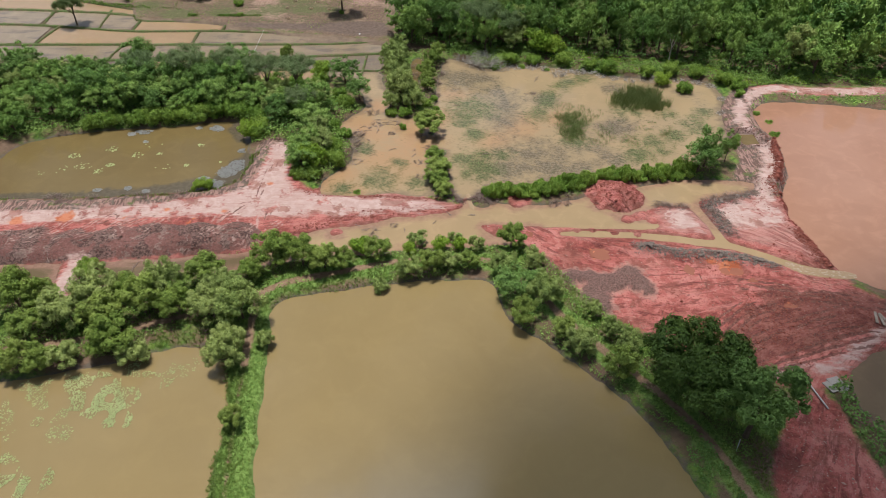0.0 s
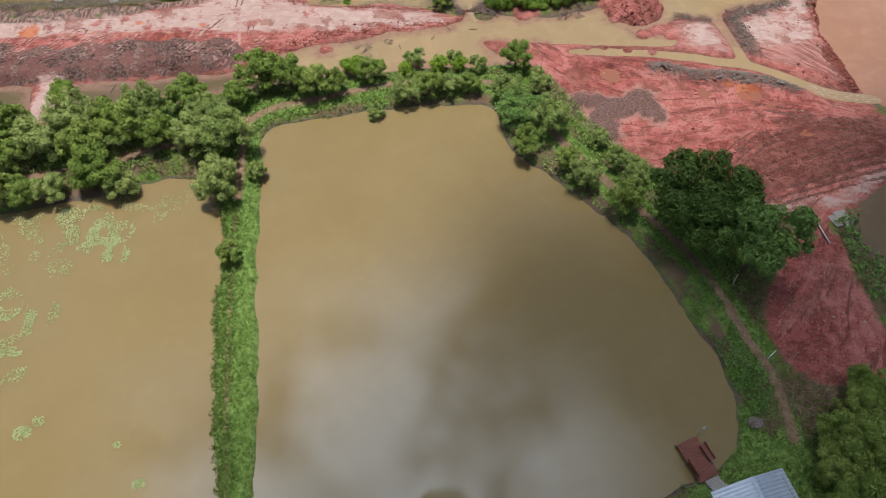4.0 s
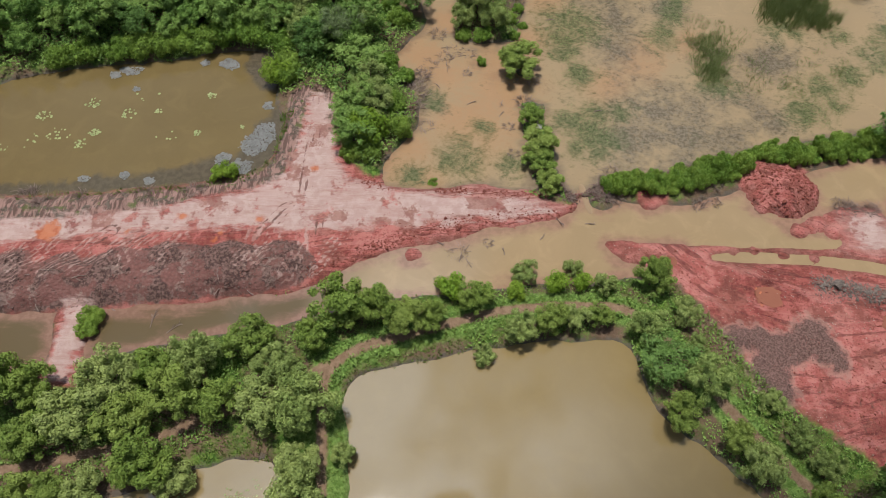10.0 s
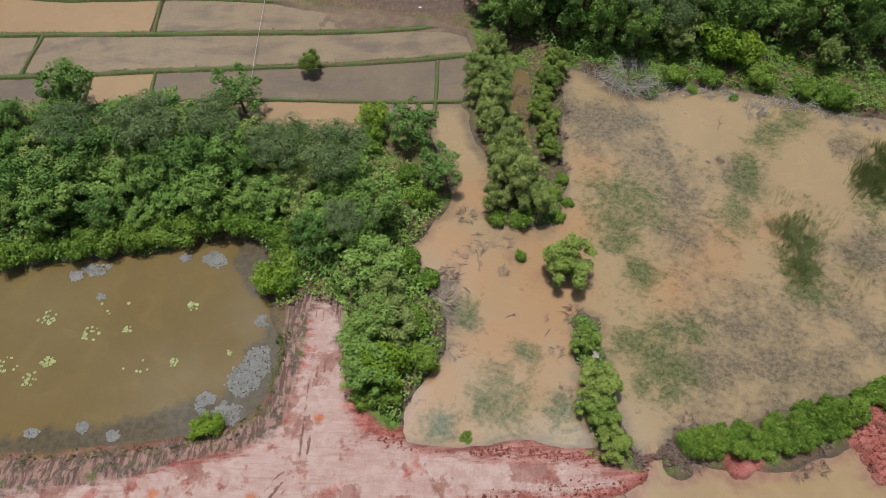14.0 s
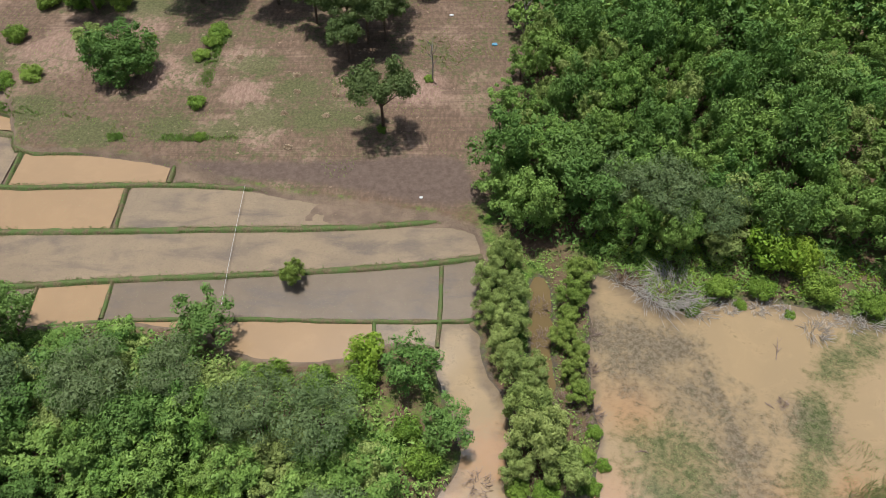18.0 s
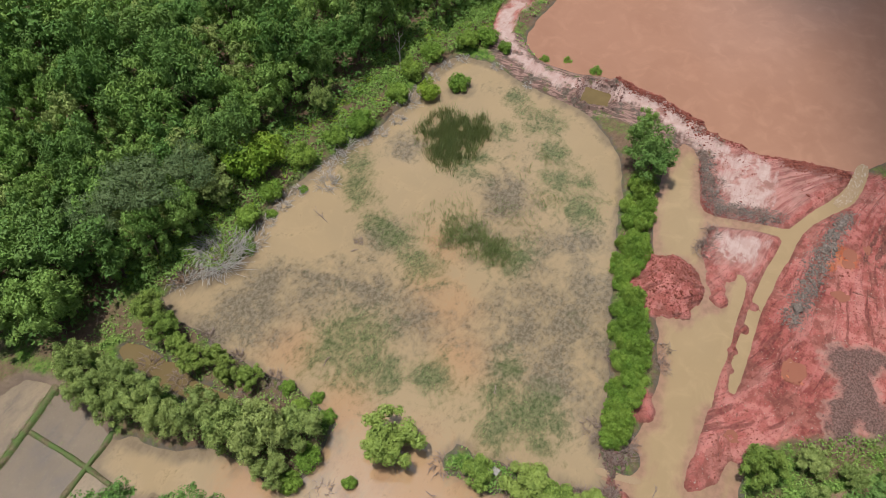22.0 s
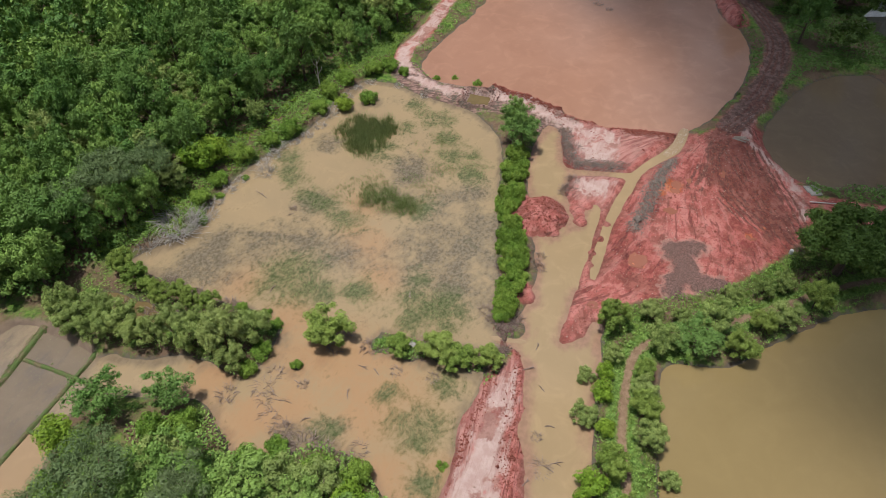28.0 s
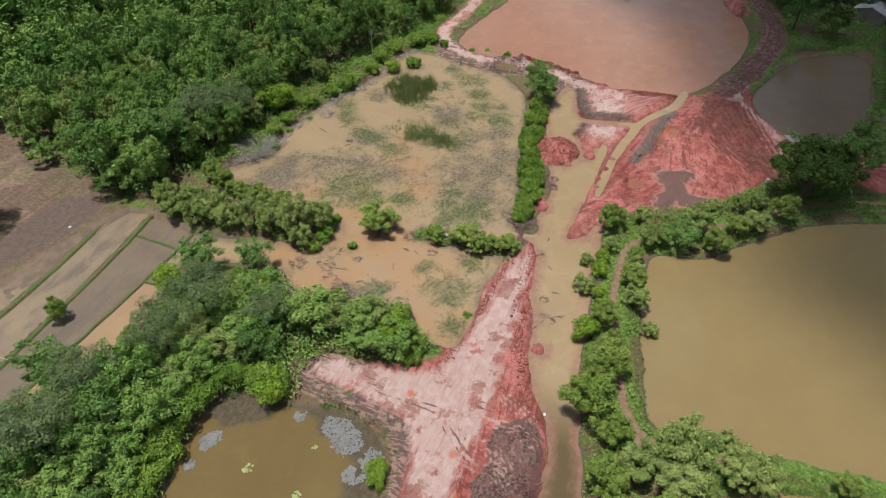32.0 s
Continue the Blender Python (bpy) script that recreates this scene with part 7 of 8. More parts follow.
def bund_grass():
    rng = np.random.default_rng(12)
    pts = []
    for (x, y, nx, ny), wd, thick in crest:
        keep = x > -75
        for _ in range(thick):
            o = rng.normal(0, 0.22, len(x)) * wd
            j = rng.uniform(-0.25, 0.25, (len(x), 2))
            k = keep & (rough_noise(x, y, 3.0, 5) > 0.34)
            pts.append(np.stack([x + nx * o + j[:, 0], y + ny * o + j[:, 1]], 1)[k])
    p = np.repeat(np.vstack(pts), 4, 0)
    n = len(p)
    a, h, w = rng.uniform(0, 6.283, n), 0.10 * rng.uniform(0.5, 1.3, n), 0.032 * rng.uniform(0.6, 1.3, n)
    p = p + rng.normal(0, 0.06, (n, 2))
    t = rng.normal(0, 0.5, (n, 2))
    q = np.stack([np.stack([p[:, 0] - np.cos(a) * w, p[:, 1] - np.sin(a) * w, np.full(n, 0.16)], 1), np.stack([p[:, 0] + np.cos(a) * w, p[:, 1] + np.sin(a) * w, np.full(n, 0.16)], 1), np.stack([p[:, 0] + t[:, 0] * h, p[:, 1] + t[:, 1] * h, 0.18 + h], 1)], 1)
    tagged(mesh_object("bund_grass", q.reshape(-1, 3), np.arange(3 * n).reshape(-1, 3), BUND_GRASS), "green grass along the paddy bunds", "grass", kind="stuff")


bund_grass()
rice = leaf_material("rice_shoots", (0.20, 0.21, 0.09), (0.30, 0.30, 0.15), (0.30, 0.26, 0.14))
tufts("rice_seedlings", [(-60, 31), (2.6, 32), (3.4, 42.6), (-8, 45), (-30, 46.6), (-60, 46)], 9000, 0.05, 0.014, rice, "sparse rice seedlings in muddy water", "rice", 730, lambda x, y: (PAD[np.clip(np.searchsorted(GX, x), 0, len(GX) - 1), np.clip(np.searchsorted(GY, y), 0, len(GY) - 1)] < -0.3, np.full(len(x), 0.05)), 0.6, 2)

# ---- pipes, poles and small built things
PVC = plain("grey_pvc", (0.496, 0.496, 0.480), 0.45, 8, 0.08, 0.0)
CONCRETE = plain("concrete", (0.300, 0.272, 0.246), 0.85, 9, 0.2, 0.4)
PLANK = plain("red_plank", (0.190, 0.068, 0.048), 0.7, 10, 0.25, 0.3)
WOOD = plain("grey_wood", (0.264, 0.216, 0.176), 0.85, 14, 0.3, 0.4)
TIN = plain("pale_blue_tin", (0.400, 0.450, 0.520), 0.38, 3, 0.06, 0.0, 0.25)
TIN_OLD = plain("weathered_tin", (0.368, 0.368, 0.368), 0.5, 2.5, 0.25, 0.0, 0.3)
WALL_PAINT = plain("plastered_wall", (0.336, 0.288, 0.256), 0.85, 6, 0.15, 0.2)
ROCK = plain("grey_rock", (0.160, 0.128, 0.108), 0.9, 7, 0.4, 0.7)
PLASTIC_W = plain("white_plastic", (0.624, 0.624, 0.624), 0.4, 6, 0.08, 0.0)
PLASTIC_B = plain("blue_plastic", (0.128, 0.336, 0.480), 0.4, 6, 0.15, 0.0)


def box_bm(sx, sy, sz, at=(0, 0, 0), turn=0.0, bevel=0.012):
    bm = bmesh.new()
    bmesh.ops.create_cube(bm, size=1.0, matrix=pose(at[0], at[1], at[2] + sz / 2, 0, 0, turn) @ Matrix.Diagonal((sx, sy, sz, 1)))
    if bevel:
        bmesh.ops.bevel(bm, geom=bm.edges, offset=min(bevel, 0.3 * min(sx, sy, sz)), segments=1, affect="EDGES")
    return bm


def pipe(name, pts, radius, material, label, category):
    v, f = tube([[(*p, radius) for p in pts]], 8)
    return tagged(mesh_object(name, v, f, material, smooth=True), label, category)


pipe("irrigation_pipe", [(-20.1, 47.2, 0.42), (-19.95, 42, 0.40), (-19.75, 37, 0.42), (-19.5, 33.0, 0.46)], 0.019, PVC, "thin pale irrigation pipe laid across the paddy bunds", "pipe")
pipe("drain_pipe", [(46.9, -31.6, 0.72), (47.6, -34.9, 0.72)], 0.065, PVC, "pale drain pipe lying on red soil", "pipe")
pipe("white_pole", [(39.6, -45.7, height_at(39.6, -45.7) + 0.1), (40.3, -45.1, height_at(40.3, -45.1) + 0.35)], 0.05, PVC, "short white pole lying by the path", "pole")
pipe("white_pole", [(38.2, -39.2, height_at(38.2, -39.2)), (38.5, -38.6, height_at(38.5, -38.6) + 0.9)], 0.04, PVC, "short white pole leaning on the bank", "pole")

dead = thing("dead_tree", "thin leafless dead tree in the field", "tree", at=pose(-1.6, 63.4, 0.4))
tv, tf = tube([[(0, 0, -0.3, 0.11), (0.1, 0, 2.5, 0.08), (-0.1, 0.1, 5.2, 0.03)]], 6)
mesh_object("trunk", tv, tf, DEADWOOD, dead)
for k in range(6):
    a, z = k * 1.9, 2.2 + 0.5 * k
    tv, tf = tube([[(0.05, 0, z, 0.04), (0.5 * math.cos(a), 0.5 * math.sin(a), z + 0.8, 0.025), (0.7 * math.cos(a), 0.7 * math.sin(a), z + 1.5, 0.01)]], 5)
    mesh_object("branch", tv, tf, DEADWOOD, dead)

copy_thing(dead, pose(49.6, 32.2, 0.4, 0, 0, 70))
copy_thing(dead, pose(9.4, 71.4, 0.4, 0, 0, 160))
STRAW = plain("dry_straw", (0.40, 0.30, 0.20), 0.9, 20, 0.3, 0.3)
for i, (bx, by) in enumerate(((-13.1, 57.3), (-9.5, 56.9), (-12.4, 60.8), (-16.8, 61.3), (-17.3, 64.2), (-17.7, 57.7), (-16.6, 52.5), (-24.4, 67.5))):
    tagged(brush(bx, by, 0.38, 120, "small heap of pale dry straw on brown soil", 940 + i, STRAW, 0.3, "straw_heap"), "", "straw", "straw heaps of the field")

slab = thing("concrete_slab", "broken pale concrete slab on the marsh islet", "slab", at=pose(12.9, 4.5, 0.42, 4, 6, 80))
part("slab", box_bm(1.2, 0.55, 0.14), CONCRETE, slab)
box = thing("white_drum", "small white plastic drum at the field's edge", "drum", at=pose(37.4, -29.4, height_at(37.4, -29.4)))
bm = bmesh.new()
bmesh.ops.create_cone(bm, cap_ends=True, segments=16, radius1=0.2, radius2=0.2, depth=0.5, matrix=pose(0, 0, 0.25))
part("body", bm, PLASTIC_W, box)
bm = bmesh.new()
bmesh.ops.create_cone(bm, cap_ends=True, segments=16, radius1=0.15, radius2=0.12, depth=0.06, matrix=pose(0, 0, 0.53))
part("lid", bm, PLASTIC_W, box)


def litter(name, x, y, s, material, label):
    bm = bmesh.new()
    bmesh.ops.create_icosphere(bm, subdivisions=2, radius=s)
    for v in bm.verts:
        v.co.x *= 1.3
        v.co.z *= 0.45
        v.co += v.normal * s * 0.35 * noise.noise(v.co * (2.5 / s))
    me = bpy.data.meshes.new(name)
    bm.to_mesh(me)
    bm.free()
    me.materials.append(material)
    ob = new(name, me)
    ob.location = (x, y, height_at(x, y) + s * 0.3)
    return tagged(ob, label, "litter")


litter("plastic_bag", 5.8, 70.2, 0.28, PLASTIC_B, "crumpled blue plastic bag on brown soil")
litter("plastic_bag", 0.6, 76.0, 0.22, PLASTIC_W, "crumpled white plastic bag on brown soil")
litter("plastic_bag", -2.4, 45.6, 0.15, PLASTIC_W, "crumpled white plastic bag by the bund")
litter("plastic_bag", -6.0, -12.9, 0.14, PLASTIC_W, "crumpled white plastic sheet by the channel")
boulder = litter("boulder", 37.5, -50.8, 0.48, ROCK, "grey rounded boulder beside the bank path")
boulder["category"] = "rock"

for i, (px, py, pl, pt) in enumerate(((57.2, -23.6, 1.8, 70), (57.6, -24.0, 1.6, 82), (57.9, -23.7, 1.5, 100))):
    plank = thing("plank", "dark weathered plank lying on rutted soil", "plank", "planks by the ruts", at=pose(px, py, height_at(px, py) + 0.08, 0, 4, pt))
    part("board", box_bm(pl, 0.28, 0.06), WOOD, plank)
for i, (px, py, pt) in enumerate(((49.6, -31.6, 20), (50.2, -32.4, 50), (48.9, -32.4, 110))):
    plank = thing("concrete_slab", "pale concrete slab on the culvert bank", "slab", "slabs at the culvert", at=pose(px, py, height_at(px, py) + 0.02, 0, 5, pt))
    part("slab", box_bm(1.3, 0.7, 0.12), CONCRETE, plank)


# ---- jetty
jetty = thing("jetty", "small red-brown wooden jetty on posts over the pond", "jetty", at=pose(32.65, -53.5, 0.42, 0, 0, 24))
for k in range(12):
    part("plank", box_bm(1.7, 0.238, 0.05, (0, -1.4 + k * 0.245, 0), 0, 0.006), PLANK, jetty)
for px, py in ((-0.8, -1.4), (0.8, -1.4), (-0.8, 0), (0.8, 0), (-0.8, 1.4), (0.8, 1.4)):
    tv, tf = tube([[(px, py, -1.3, 0.07), (px, py, 0.0, 0.07)]], 8)
    mesh_object("post", tv, tf, WOOD, jetty)
for px, py in ((-0.72, -0.5), (0.72, 0.1)):
    bench = thing("bench", "plain red-brown wooden bench on the jetty", "bench", "benches on the jetty", at=jetty.matrix_basis @ pose(px, py, 0.05))
    part("seat", box_bm(0.32, 1.3, 0.05, (0, 0, 0.38)), PLANK, bench)
    part("backrest", box_bm(0.05, 1.3, 0.28, (0.17 if px > 0 else -0.17, 0, 0.45)), PLANK, bench)
    for ly in (-0.5, 0.5):
        part("leg", box_bm(0.28, 0.06, 0.38, (0, ly, 0)), PLANK, bench)
lamp = thing("marker_post", "white marker post with a round head by the jetty", "post", at=pose(33.3, -51.5, -0.4))
tv, tf = tube([[(0, 0, -0.2, 0.03), (0, 0, 1.5, 0.03)]], 6)
mesh_object("pole", tv, tf, PVC, lamp)
bm = bmesh.new()
bmesh.ops.create_cone(bm, cap_ends=True, segments=14, radius1=0.16, radius2=0.16, depth=0.05, matrix=pose(0, 0, 1.62, 70, 0, 20))
part("head", bm, PLASTIC_W, lamp)
for k in range(3):
    step = thing("step", "worn pale concrete step down to the jetty", "step", "steps to the jetty", at=pose(33.5 + 0.2 * k, -55.1 - 0.3 * k, 0.25 + 0.14 * k, 0, 0, 24))
    part("tread", box_bm(1.1, 0.5, 0.18), CONCRETE, step)


# ---- houses
def corrugated(length, slope, pitch, thick=0.03):
    """A ribbed roof sheet: x along the ridge, y down the slope."""
    n = int(length / pitch) * 4
    xs = np.linspace(0, length, n + 1)
    zs = np.where(np.arange(n + 1) % 4 < 2, 0.0, thick)
    v = [(x, y, z - (0 if top else 0.012)) for top in (True, False) for y in (0, -slope) for x, z in zip(xs, zs)]
    m = n + 1
    f = [(i, i + 1, m + i + 1, m + i) for i in range(n)] + [(2 * m + i, 3 * m + i, 3 * m + i + 1, 2 * m + i + 1) for i in range(n)]
    f += [(i, 2 * m + i, 2 * m + i + 1, i + 1) for i in range(n)] + [(m + i, m + i + 1, 3 * m + i + 1, 3 * m + i) for i in range(n)]
    return v, f


def house(x, y, turn, length, width, eave, rise, tin, wall, label, z0=0.4):
    """A small gabled house; its ridge runs along its own x, from the given front middle."""
    root = thing("house", label, "house", at=pose(x, y, z0, 0, 0, turn))
    half, over = width / 2, 0.45
    a = math.atan2(rise, half)
    slope = (half + over * 0.6) / math.cos(a)
    for sign in (1, -1):
        v, f = corrugated(length, slope, 0.25)
        ob = mesh_object("roof", v, f, tin, root)
        ob.matrix_basis = Matrix.Translation((0 if sign > 0 else length, 0, eave + rise)) @ pose(0, 0, 0, 0, 0, 0 if sign > 0 else 180) @ pose(0, 0, 0, math.degrees(a))
    part("ridge_cap", box_bm(length, 0.3, 0.04, (length / 2, 0, eave + rise + 0.02)), tin, root)
    for sy in (-half + 0.1, half - 0.1):
        part("wall", box_bm(length - 2 * over, 0.12, eave + 0.05, (length / 2, sy, 0)), wall, root)
    for sx in (over, length - over):
        bm = bmesh.new()
        pts = [(-half + 0.18, 0), (half - 0.18, 0), (half - 0.18, eave), (0, eave + rise - 0.12), (-half + 0.18, eave)]
        front = [bm.verts.new((sx - 0.06, py, pz)) for py, pz in pts]
        back = [bm.verts.new((sx + 0.06, py, pz)) for py, pz in pts]
        bm.faces.new(front)
        bm.faces.new(back[::-1])
        for i in range(5):
            bm.faces.new((front[i], back[i], back[(i + 1) % 5], front[(i + 1) % 5]))
        bmesh.ops.recalc_face_normals(bm, faces=bm.faces)
        part("gable_wall", bm, wall, root)
    part("door", box_bm(0.06, 0.9, 2.0, (over - 0.08, 0.5, 0.02)), WOOD, root, "grey plank door")
    return root


house(34.95, -55.45, -72.3, 8.5, 5.0, 2.2, 0.75, TIN, WALL_PAINT, "small house with a pale blue ribbed tin roof")
house(94.6, -43.4, -25.0, 9.0, 5.5, 2.3, 0.9, TIN_OLD, WALL_PAINT, "shed with a weathered grey tin roof among trees")

# ---- clods, pebbles and stones
def stone_mesh(seed, rough=0.35):
    bm = bmesh.new()
    bmesh.ops.create_icosphere(bm, subdivisions=1, radius=1.0)
    r = random.Random(seed)
    for v in bm.verts:
        v.co *= 1 + r.uniform(-rough, rough)
        v.co.z *= 0.72
    v = np.array([tuple(q.co) for q in bm.verts])
    f = np.array([[w.index for w in p.verts] for p in bm.faces])
    bm.free()
    return v, f


def clod_mesh(seed):
    """A small eight-sided lump."""
    r = random.Random(seed)
    v = np.array([(1, 0, 0), (-1, 0, 0), (0, 1, 0), (0, -1, 0), (0, 0, 0.8), (0, 0, -0.8)], float)
    v = v * np.array([[r.uniform(0.7, 1.3)] for _ in v]) + np.array([[r.uniform(-0.2, 0.2) for _ in range(3)] for _ in v])
    f = np.array([(0, 2, 4), (2, 1, 4), (1, 3, 4), (3, 0, 4), (2, 0, 5), (1, 2, 5), (3, 1, 5), (0, 3, 5)])
    return v, f


STONES = [clod_mesh(s) for s in range(5)]


def scatter(name, x, y, size, material, label, category, seed, sink=0.25):
    """Many loose lumps in one object."""
    rng = np.random.default_rng(seed)
    vs, fs, n = [], [], 0
    for px, py in zip(x, y):
        v, f = STONES[int(rng.integers(5))]
        s = size * math.exp(rng.normal(0, 0.45))
        a = rng.uniform(0, 6.283)
        w = v * s * (1, rng.uniform(0.6, 1.0), 0.8)
        w = np.stack([w[:, 0] * math.cos(a) - w[:, 1] * math.sin(a), w[:, 0] * math.sin(a) + w[:, 1] * math.cos(a), w[:, 2]], 1)
        vs.append(w + (px, py, height_at(px, py) + s * (0.5 - sink)))
        fs.append(f + n)
        n += len(v)
    return tagged(mesh_object(name, np.vstack(vs), np.vstack(fs), material), label, category, kind="stuff")


def clod_material(name, a, b, c):
    m = Nodes(name, 0.95, 0.15)
    k = m.mix(m.island(), a, b)
    k = m.mix(m.ramp(m.noise(0.7, 4), 0.5, 0.65, 0, 0.8), k, c)
    m.bump(m.noise(14, 4), 0.5, 0.03)
    return m.done(k)


CLOD_DARK = clod_material("dark_clods", (0.115, 0.072, 0.060), (0.205, 0.135, 0.112), (0.215, 0.088, 0.072))
CLOD_RED = clod_material("red_clods", (0.178, 0.052, 0.037), (0.296, 0.100, 0.074), (0.222, 0.070, 0.052))
PEBBLE = clod_material("pale_pebbles", (0.266, 0.163, 0.126), (0.459, 0.340, 0.281), (0.311, 0.148, 0.111))
rng = np.random.default_rng(77)


def inside(outline, count):
    return sample(rng, outline, count)


def dry(x, y):
    k = np.array([shore_at(a, b) > 0.05 for a, b in zip(x, y)], bool)
    return x[k], y[k]


x, y = dry(*inside(SPOIL, 26000))
k = (x > -44) & (rough_noise(x, y, 2.2, 8) > 0.36)
scatter("soil_clods", x[k], y[k], 0.042, CLOD_DARK, "dark crumbly soil clods on the spoil bank", "clods", 1)
x, y = inside(STAIN, 2600)
scatter("soil_clods", x, y, 0.034, CLOD_DARK, "dark gravelly clods on red soil", "clods", 2)
x, y = dry(*inside(RED_FIELD, 12000))
free = signed(x, y, STAIN) > 0.2
x, y = x[free], y[free]
k = rough_noise(x, y, 4.0, 18) > 0.52
scatter("soil_clods", x[k], y[k], 0.05, CLOD_RED, "red laterite lumps on bare soil", "clods", 3)
scatter("pebbles", x[~k][:2600], y[~k][:2600], 0.035, PEBBLE, "pale pebbles on red soil", "pebbles", 4)
x, y = dry(*inside(RED_EAST, 900))
scatter("pebbles", x, y, 0.045, PEBBLE, "pale pebbles on the red fill", "pebbles", 5)
x, y = dry(*inside(RED_BANK, 2600))
free = (signed(x, y, WHITE_FLAT) > 0.3) & (rough_noise(x, y, 2.5, 19) > 0.5)
x, y = x[free], y[free]
scatter("soil_clods", x, y, 0.06, CLOD_RED, "red laterite lumps by the lake", "clods", 6)
a, r = rng.uniform(0, 6.283, 900), 3.1 * np.sqrt(rng.random(900))
scatter("soil_clods", 35.0 + 1.15 * r * np.cos(a), -2.8 + r * np.sin(a), 0.07, CLOD_RED, "red lumps on the soil mound", "clods", 7)
t = rng.random(1500)
ex, ey = np.interp(t, [0, 0.4, 0.7, 1], [-8, 0, 6, 16]), np.interp(t, [0, 0.4, 0.7, 1], [-13.2, -9.2, -7.7, -6.2])
x, y = dry(ex + rng.normal(0, 0.5, 1500), ey + rng.normal(0.7, 0.5, 1500))
scatter("soil_clods", x, y, 0.055, CLOD_RED, "red lumps along the dam's edge", "clods", 8)
t = rng.random(700)
x, y = dry(np.interp(t, [0, 1], [-4, 13]) + rng.normal(0, 0.2, 700), np.interp(t, [0, 0.3, 1], [-2.6, -3.1, -3.9]) + rng.normal(0, 0.3, 700))
scatter("soil_clods", x, y, 0.06, CLOD_RED, "red lumps along the road's rim", "clods", 9)
x, y = dry(*inside(PALE_ROAD, 700))
scatter("pebbles", x, y, 0.045, PEBBLE, "pale pebbles on the dried track", "pebbles", 10)
t = rng.random(900)
x, y = dry(np.interp(t, [0, 0.3, 0.7, 1], [54.6, 55.4, 55.6, 56.6]) + rng.normal(0, 0.5, 900), np.interp(t, [0, 0.3, 0.7, 1], [0.5, -4, -8, -13]) + rng.normal(0, 0.3, 900))
scatter("soil_clods", x, y, 0.09, CLOD_RED, "red lumps of the lake's rim", "clods", 11)

# row of grey stones along the ditch
stones = thing("stone_row", "loose row of grey broken stones along the ditch", "stones")
ROCK_MESH = []
for s in range(5):
    v, f = stone_mesh(40 + s, 0.3)
    me = bpy.data.meshes.new("rock")
    me.from_pydata([tuple(q) for q in v], [], [tuple(int(i) for i in q) for q in f])
    me.materials.append(ROCK)
    ROCK_MESH.append(me)
r = random.Random(5)
for i in range(290):
    u = r.random()
    px = 35.2 + 15.0 * u + r.gauss(0, 0.25)
    py = -13.1 - 1.2 * min(1, u * 2.2) - 1.7 * max(0, u - 0.55) / 0.45 + r.gauss(0, 0.40)
    ob = new("rock", ROCK_MESH[i % 5])
    ob.parent = stones
    s = 0.09 * math.exp(r.gauss(0, 0.5))
    ob.matrix_basis = pose(px, py, height_at(px, py) + s * 0.2, r.uniform(-20, 20), r.uniform(-20, 20), r.uniform(0, 360)) @ Matrix.Diagonal((s * 1.2, s, s, 1))

RUBBLE = clod_material("grey_rubble", (0.110, 0.088, 0.074), (0.250, 0.212, 0.184), (0.26, 0.17, 0.14))
t = rng.random(5200)
x = 35.0 + 15.4 * t + rng.normal(0, 0.3, 5200)
y = -13.1 - 1.2 * np.minimum(1, t * 2.2) - 1.7 * np.maximum(0, t - 0.55) / 0.45 + rng.normal(0, 0.55, 5200)
x, y = dry(x, y)
scatter("rubble", x, y, 0.05, RUBBLE, "grey-brown broken rubble among the stones", "rubble", 21)
t = rng.random(1100)
x, y = dry(np.interp(t, [0, 0.5, 1], [55.0, 55.6, 56.0]) + rng.normal(0, 0.5, 1100), np.interp(t, [0, 0.5, 1], [-9.4, -12, -15.6]) + rng.normal(0, 0.5, 1100))
scatter("soil_clods", x, y, 0.075, CLOD_RED, "dark red lumps heaped at the lake's rim", "clods", 22)
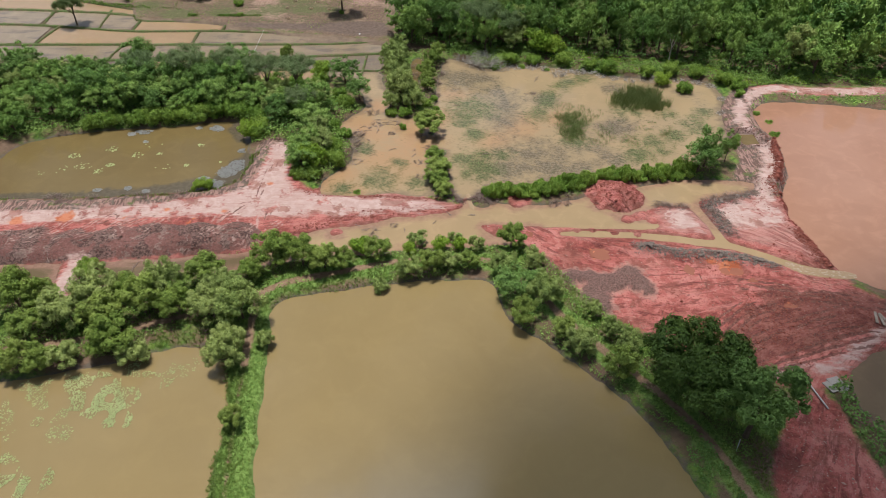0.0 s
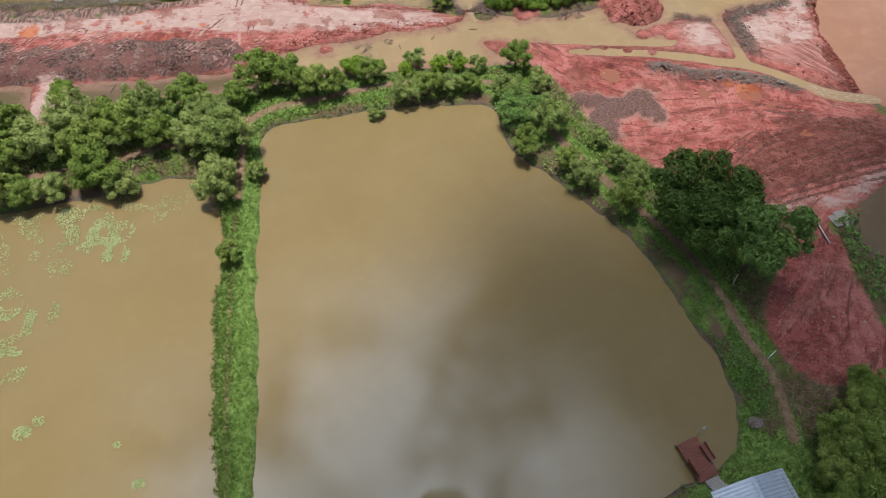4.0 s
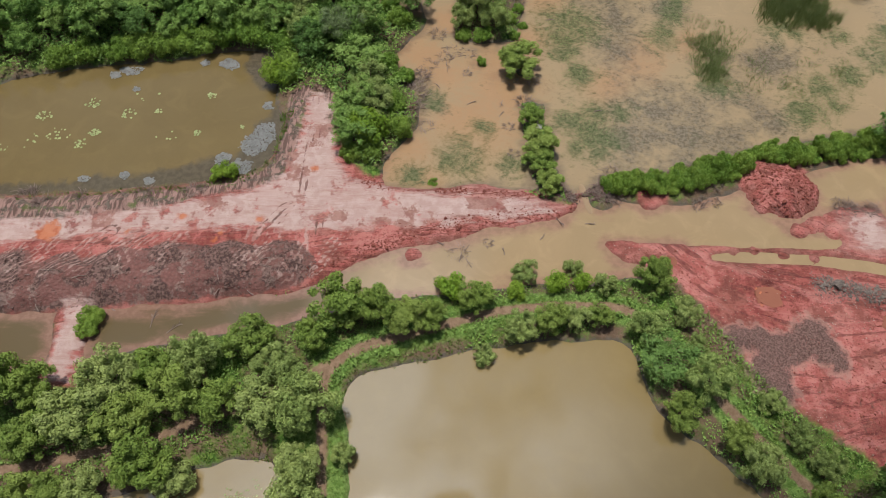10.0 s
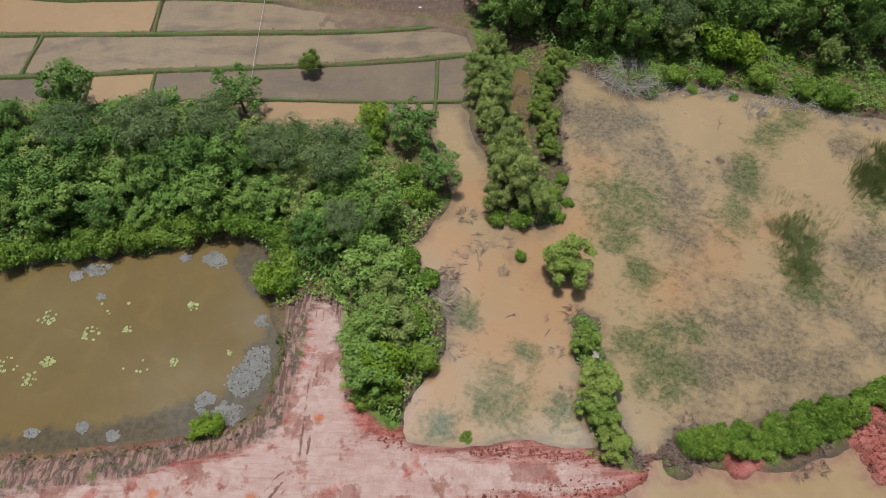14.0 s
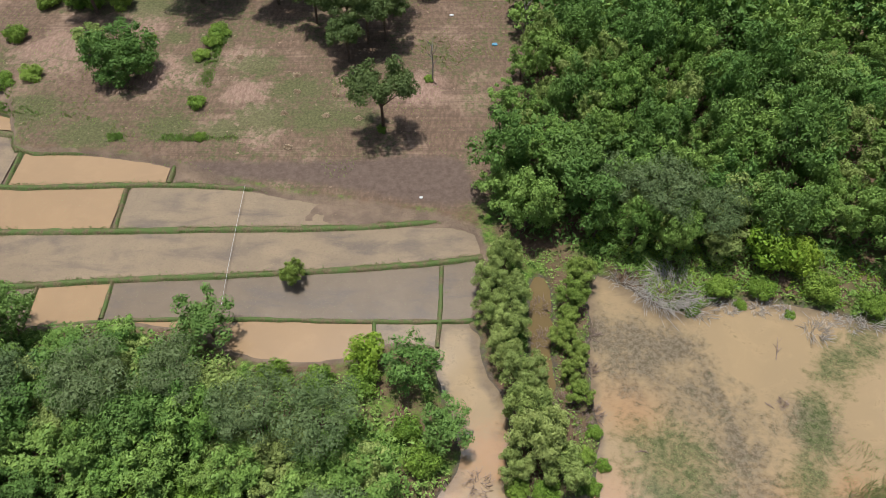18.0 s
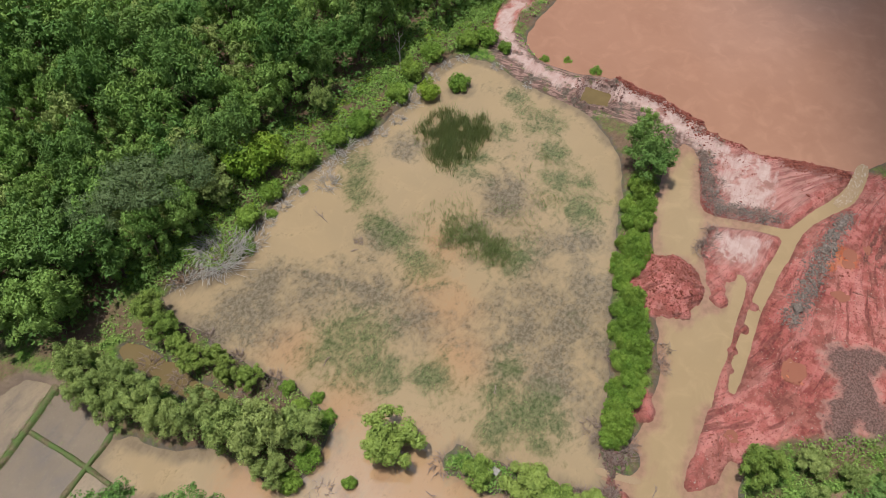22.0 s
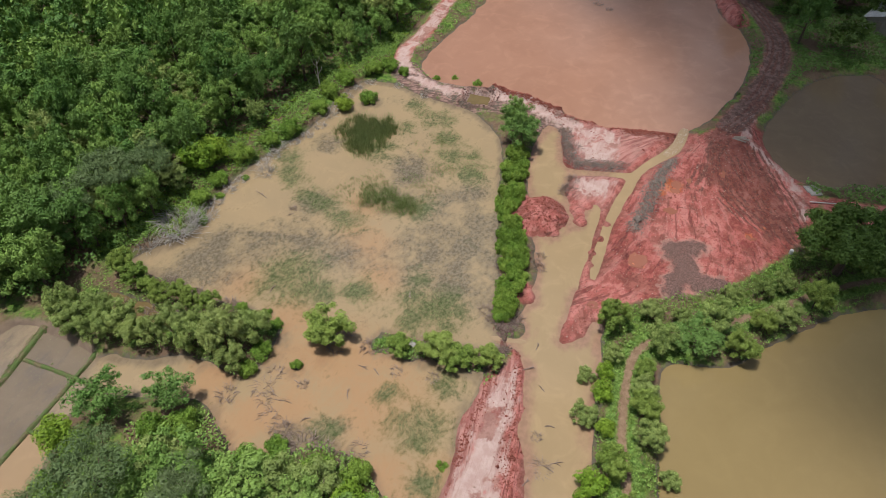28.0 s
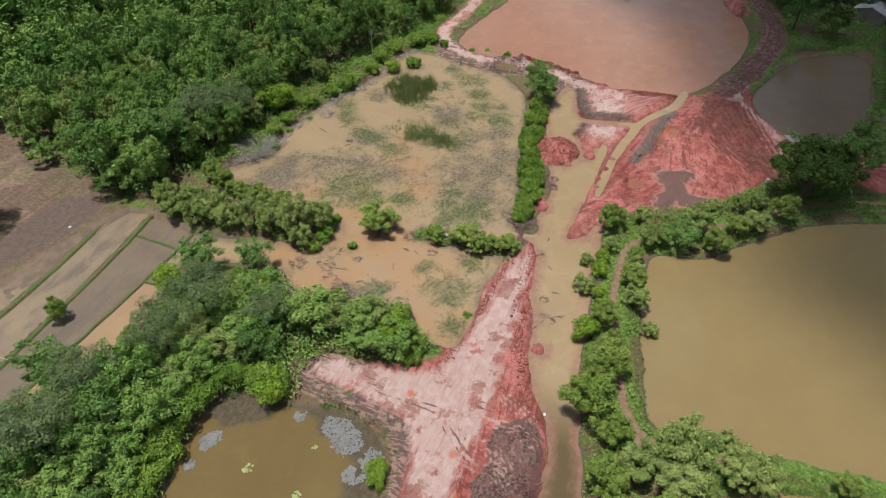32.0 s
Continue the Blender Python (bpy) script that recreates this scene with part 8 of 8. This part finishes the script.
x, y = dry(*inside(np.array([(56, -20.4), (58, -24.6), (48, -28), (42, -27), (45, -20)]), 5200))
scatter("soil_clods", x, y, 0.045, CLOD_RED, "red lumps and stones on the rutted track", "clods", 23)
t = rng.random(800)
x, y = dry(np.interp(t, [0, 0.5, 1], [55.4, 57.6, 58.5]) + rng.normal(0, 0.3, 800), np.interp(t, [0, 0.5, 1], [-0.6, 4.2, 8.8]) + rng.normal(0, 0.3, 800))
scatter("soil_clods", x, y, 0.08, CLOD_RED, "red lumps heaped beside the lake track", "clods", 24)
x, y = dry(*inside(np.array([(53.6, 8.2), (53.6, 13.6), (58.4, 13.8), (58.4, 8.4)]), 900))
scatter("soil_clods", x, y, 0.07, CLOD_DARK, "dark grey-brown soil lumps round the dug pit", "clods", 25)
a, r = rng.uniform(0, 6.283, 900), np.sqrt(rng.random(900))
cx, cy, cr = (np.array(q)[rng.integers(0, 4, 900)] for q in ((14.9, 17.2, 18.3, 15.8), (-3.0, -3.3, -3.7, -3.6), (0.9, 0.8, 0.9, 0.6)))
scatter("soil_clods", cx + cr * r * np.cos(a), cy + cr * r * np.sin(a), 0.08, CLOD_DARK, "dark grey-brown soil lumps at the breach", "clods", 26)
t = rng.random(2600)
x = np.interp(t, [0, 0.35, 0.55, 0.8, 1], [52.4, 48.2, 45.9, 46.4, 46.9]) + rng.normal(0, 0.45, 2600)
y = np.interp(t, [0, 0.35, 0.55, 0.8, 1], [-1.9, -3.2, -4.8, -7.4, -10.2]) + rng.normal(0, 0.4, 2600)
x, y = dry(x, y)
scatter("rubble", x, y, 0.065, RUBBLE, "grey-brown rubble and roots along the flooded ditch", "rubble", 27)
t = rng.random(1800)
x, y = dry(np.interp(t, [0, 0.55, 1], [58.8, 57.6, 55.8]) + rng.normal(0, 0.35, 1800), np.interp(t, [0, 0.55, 1], [9.4, 4.2, -0.4]) + rng.normal(0, 0.35, 1800))
scatter("soil_clods", x, y, 0.075, CLOD_RED, "red laterite lumps heaped on the lake's edge", "clods", 28)
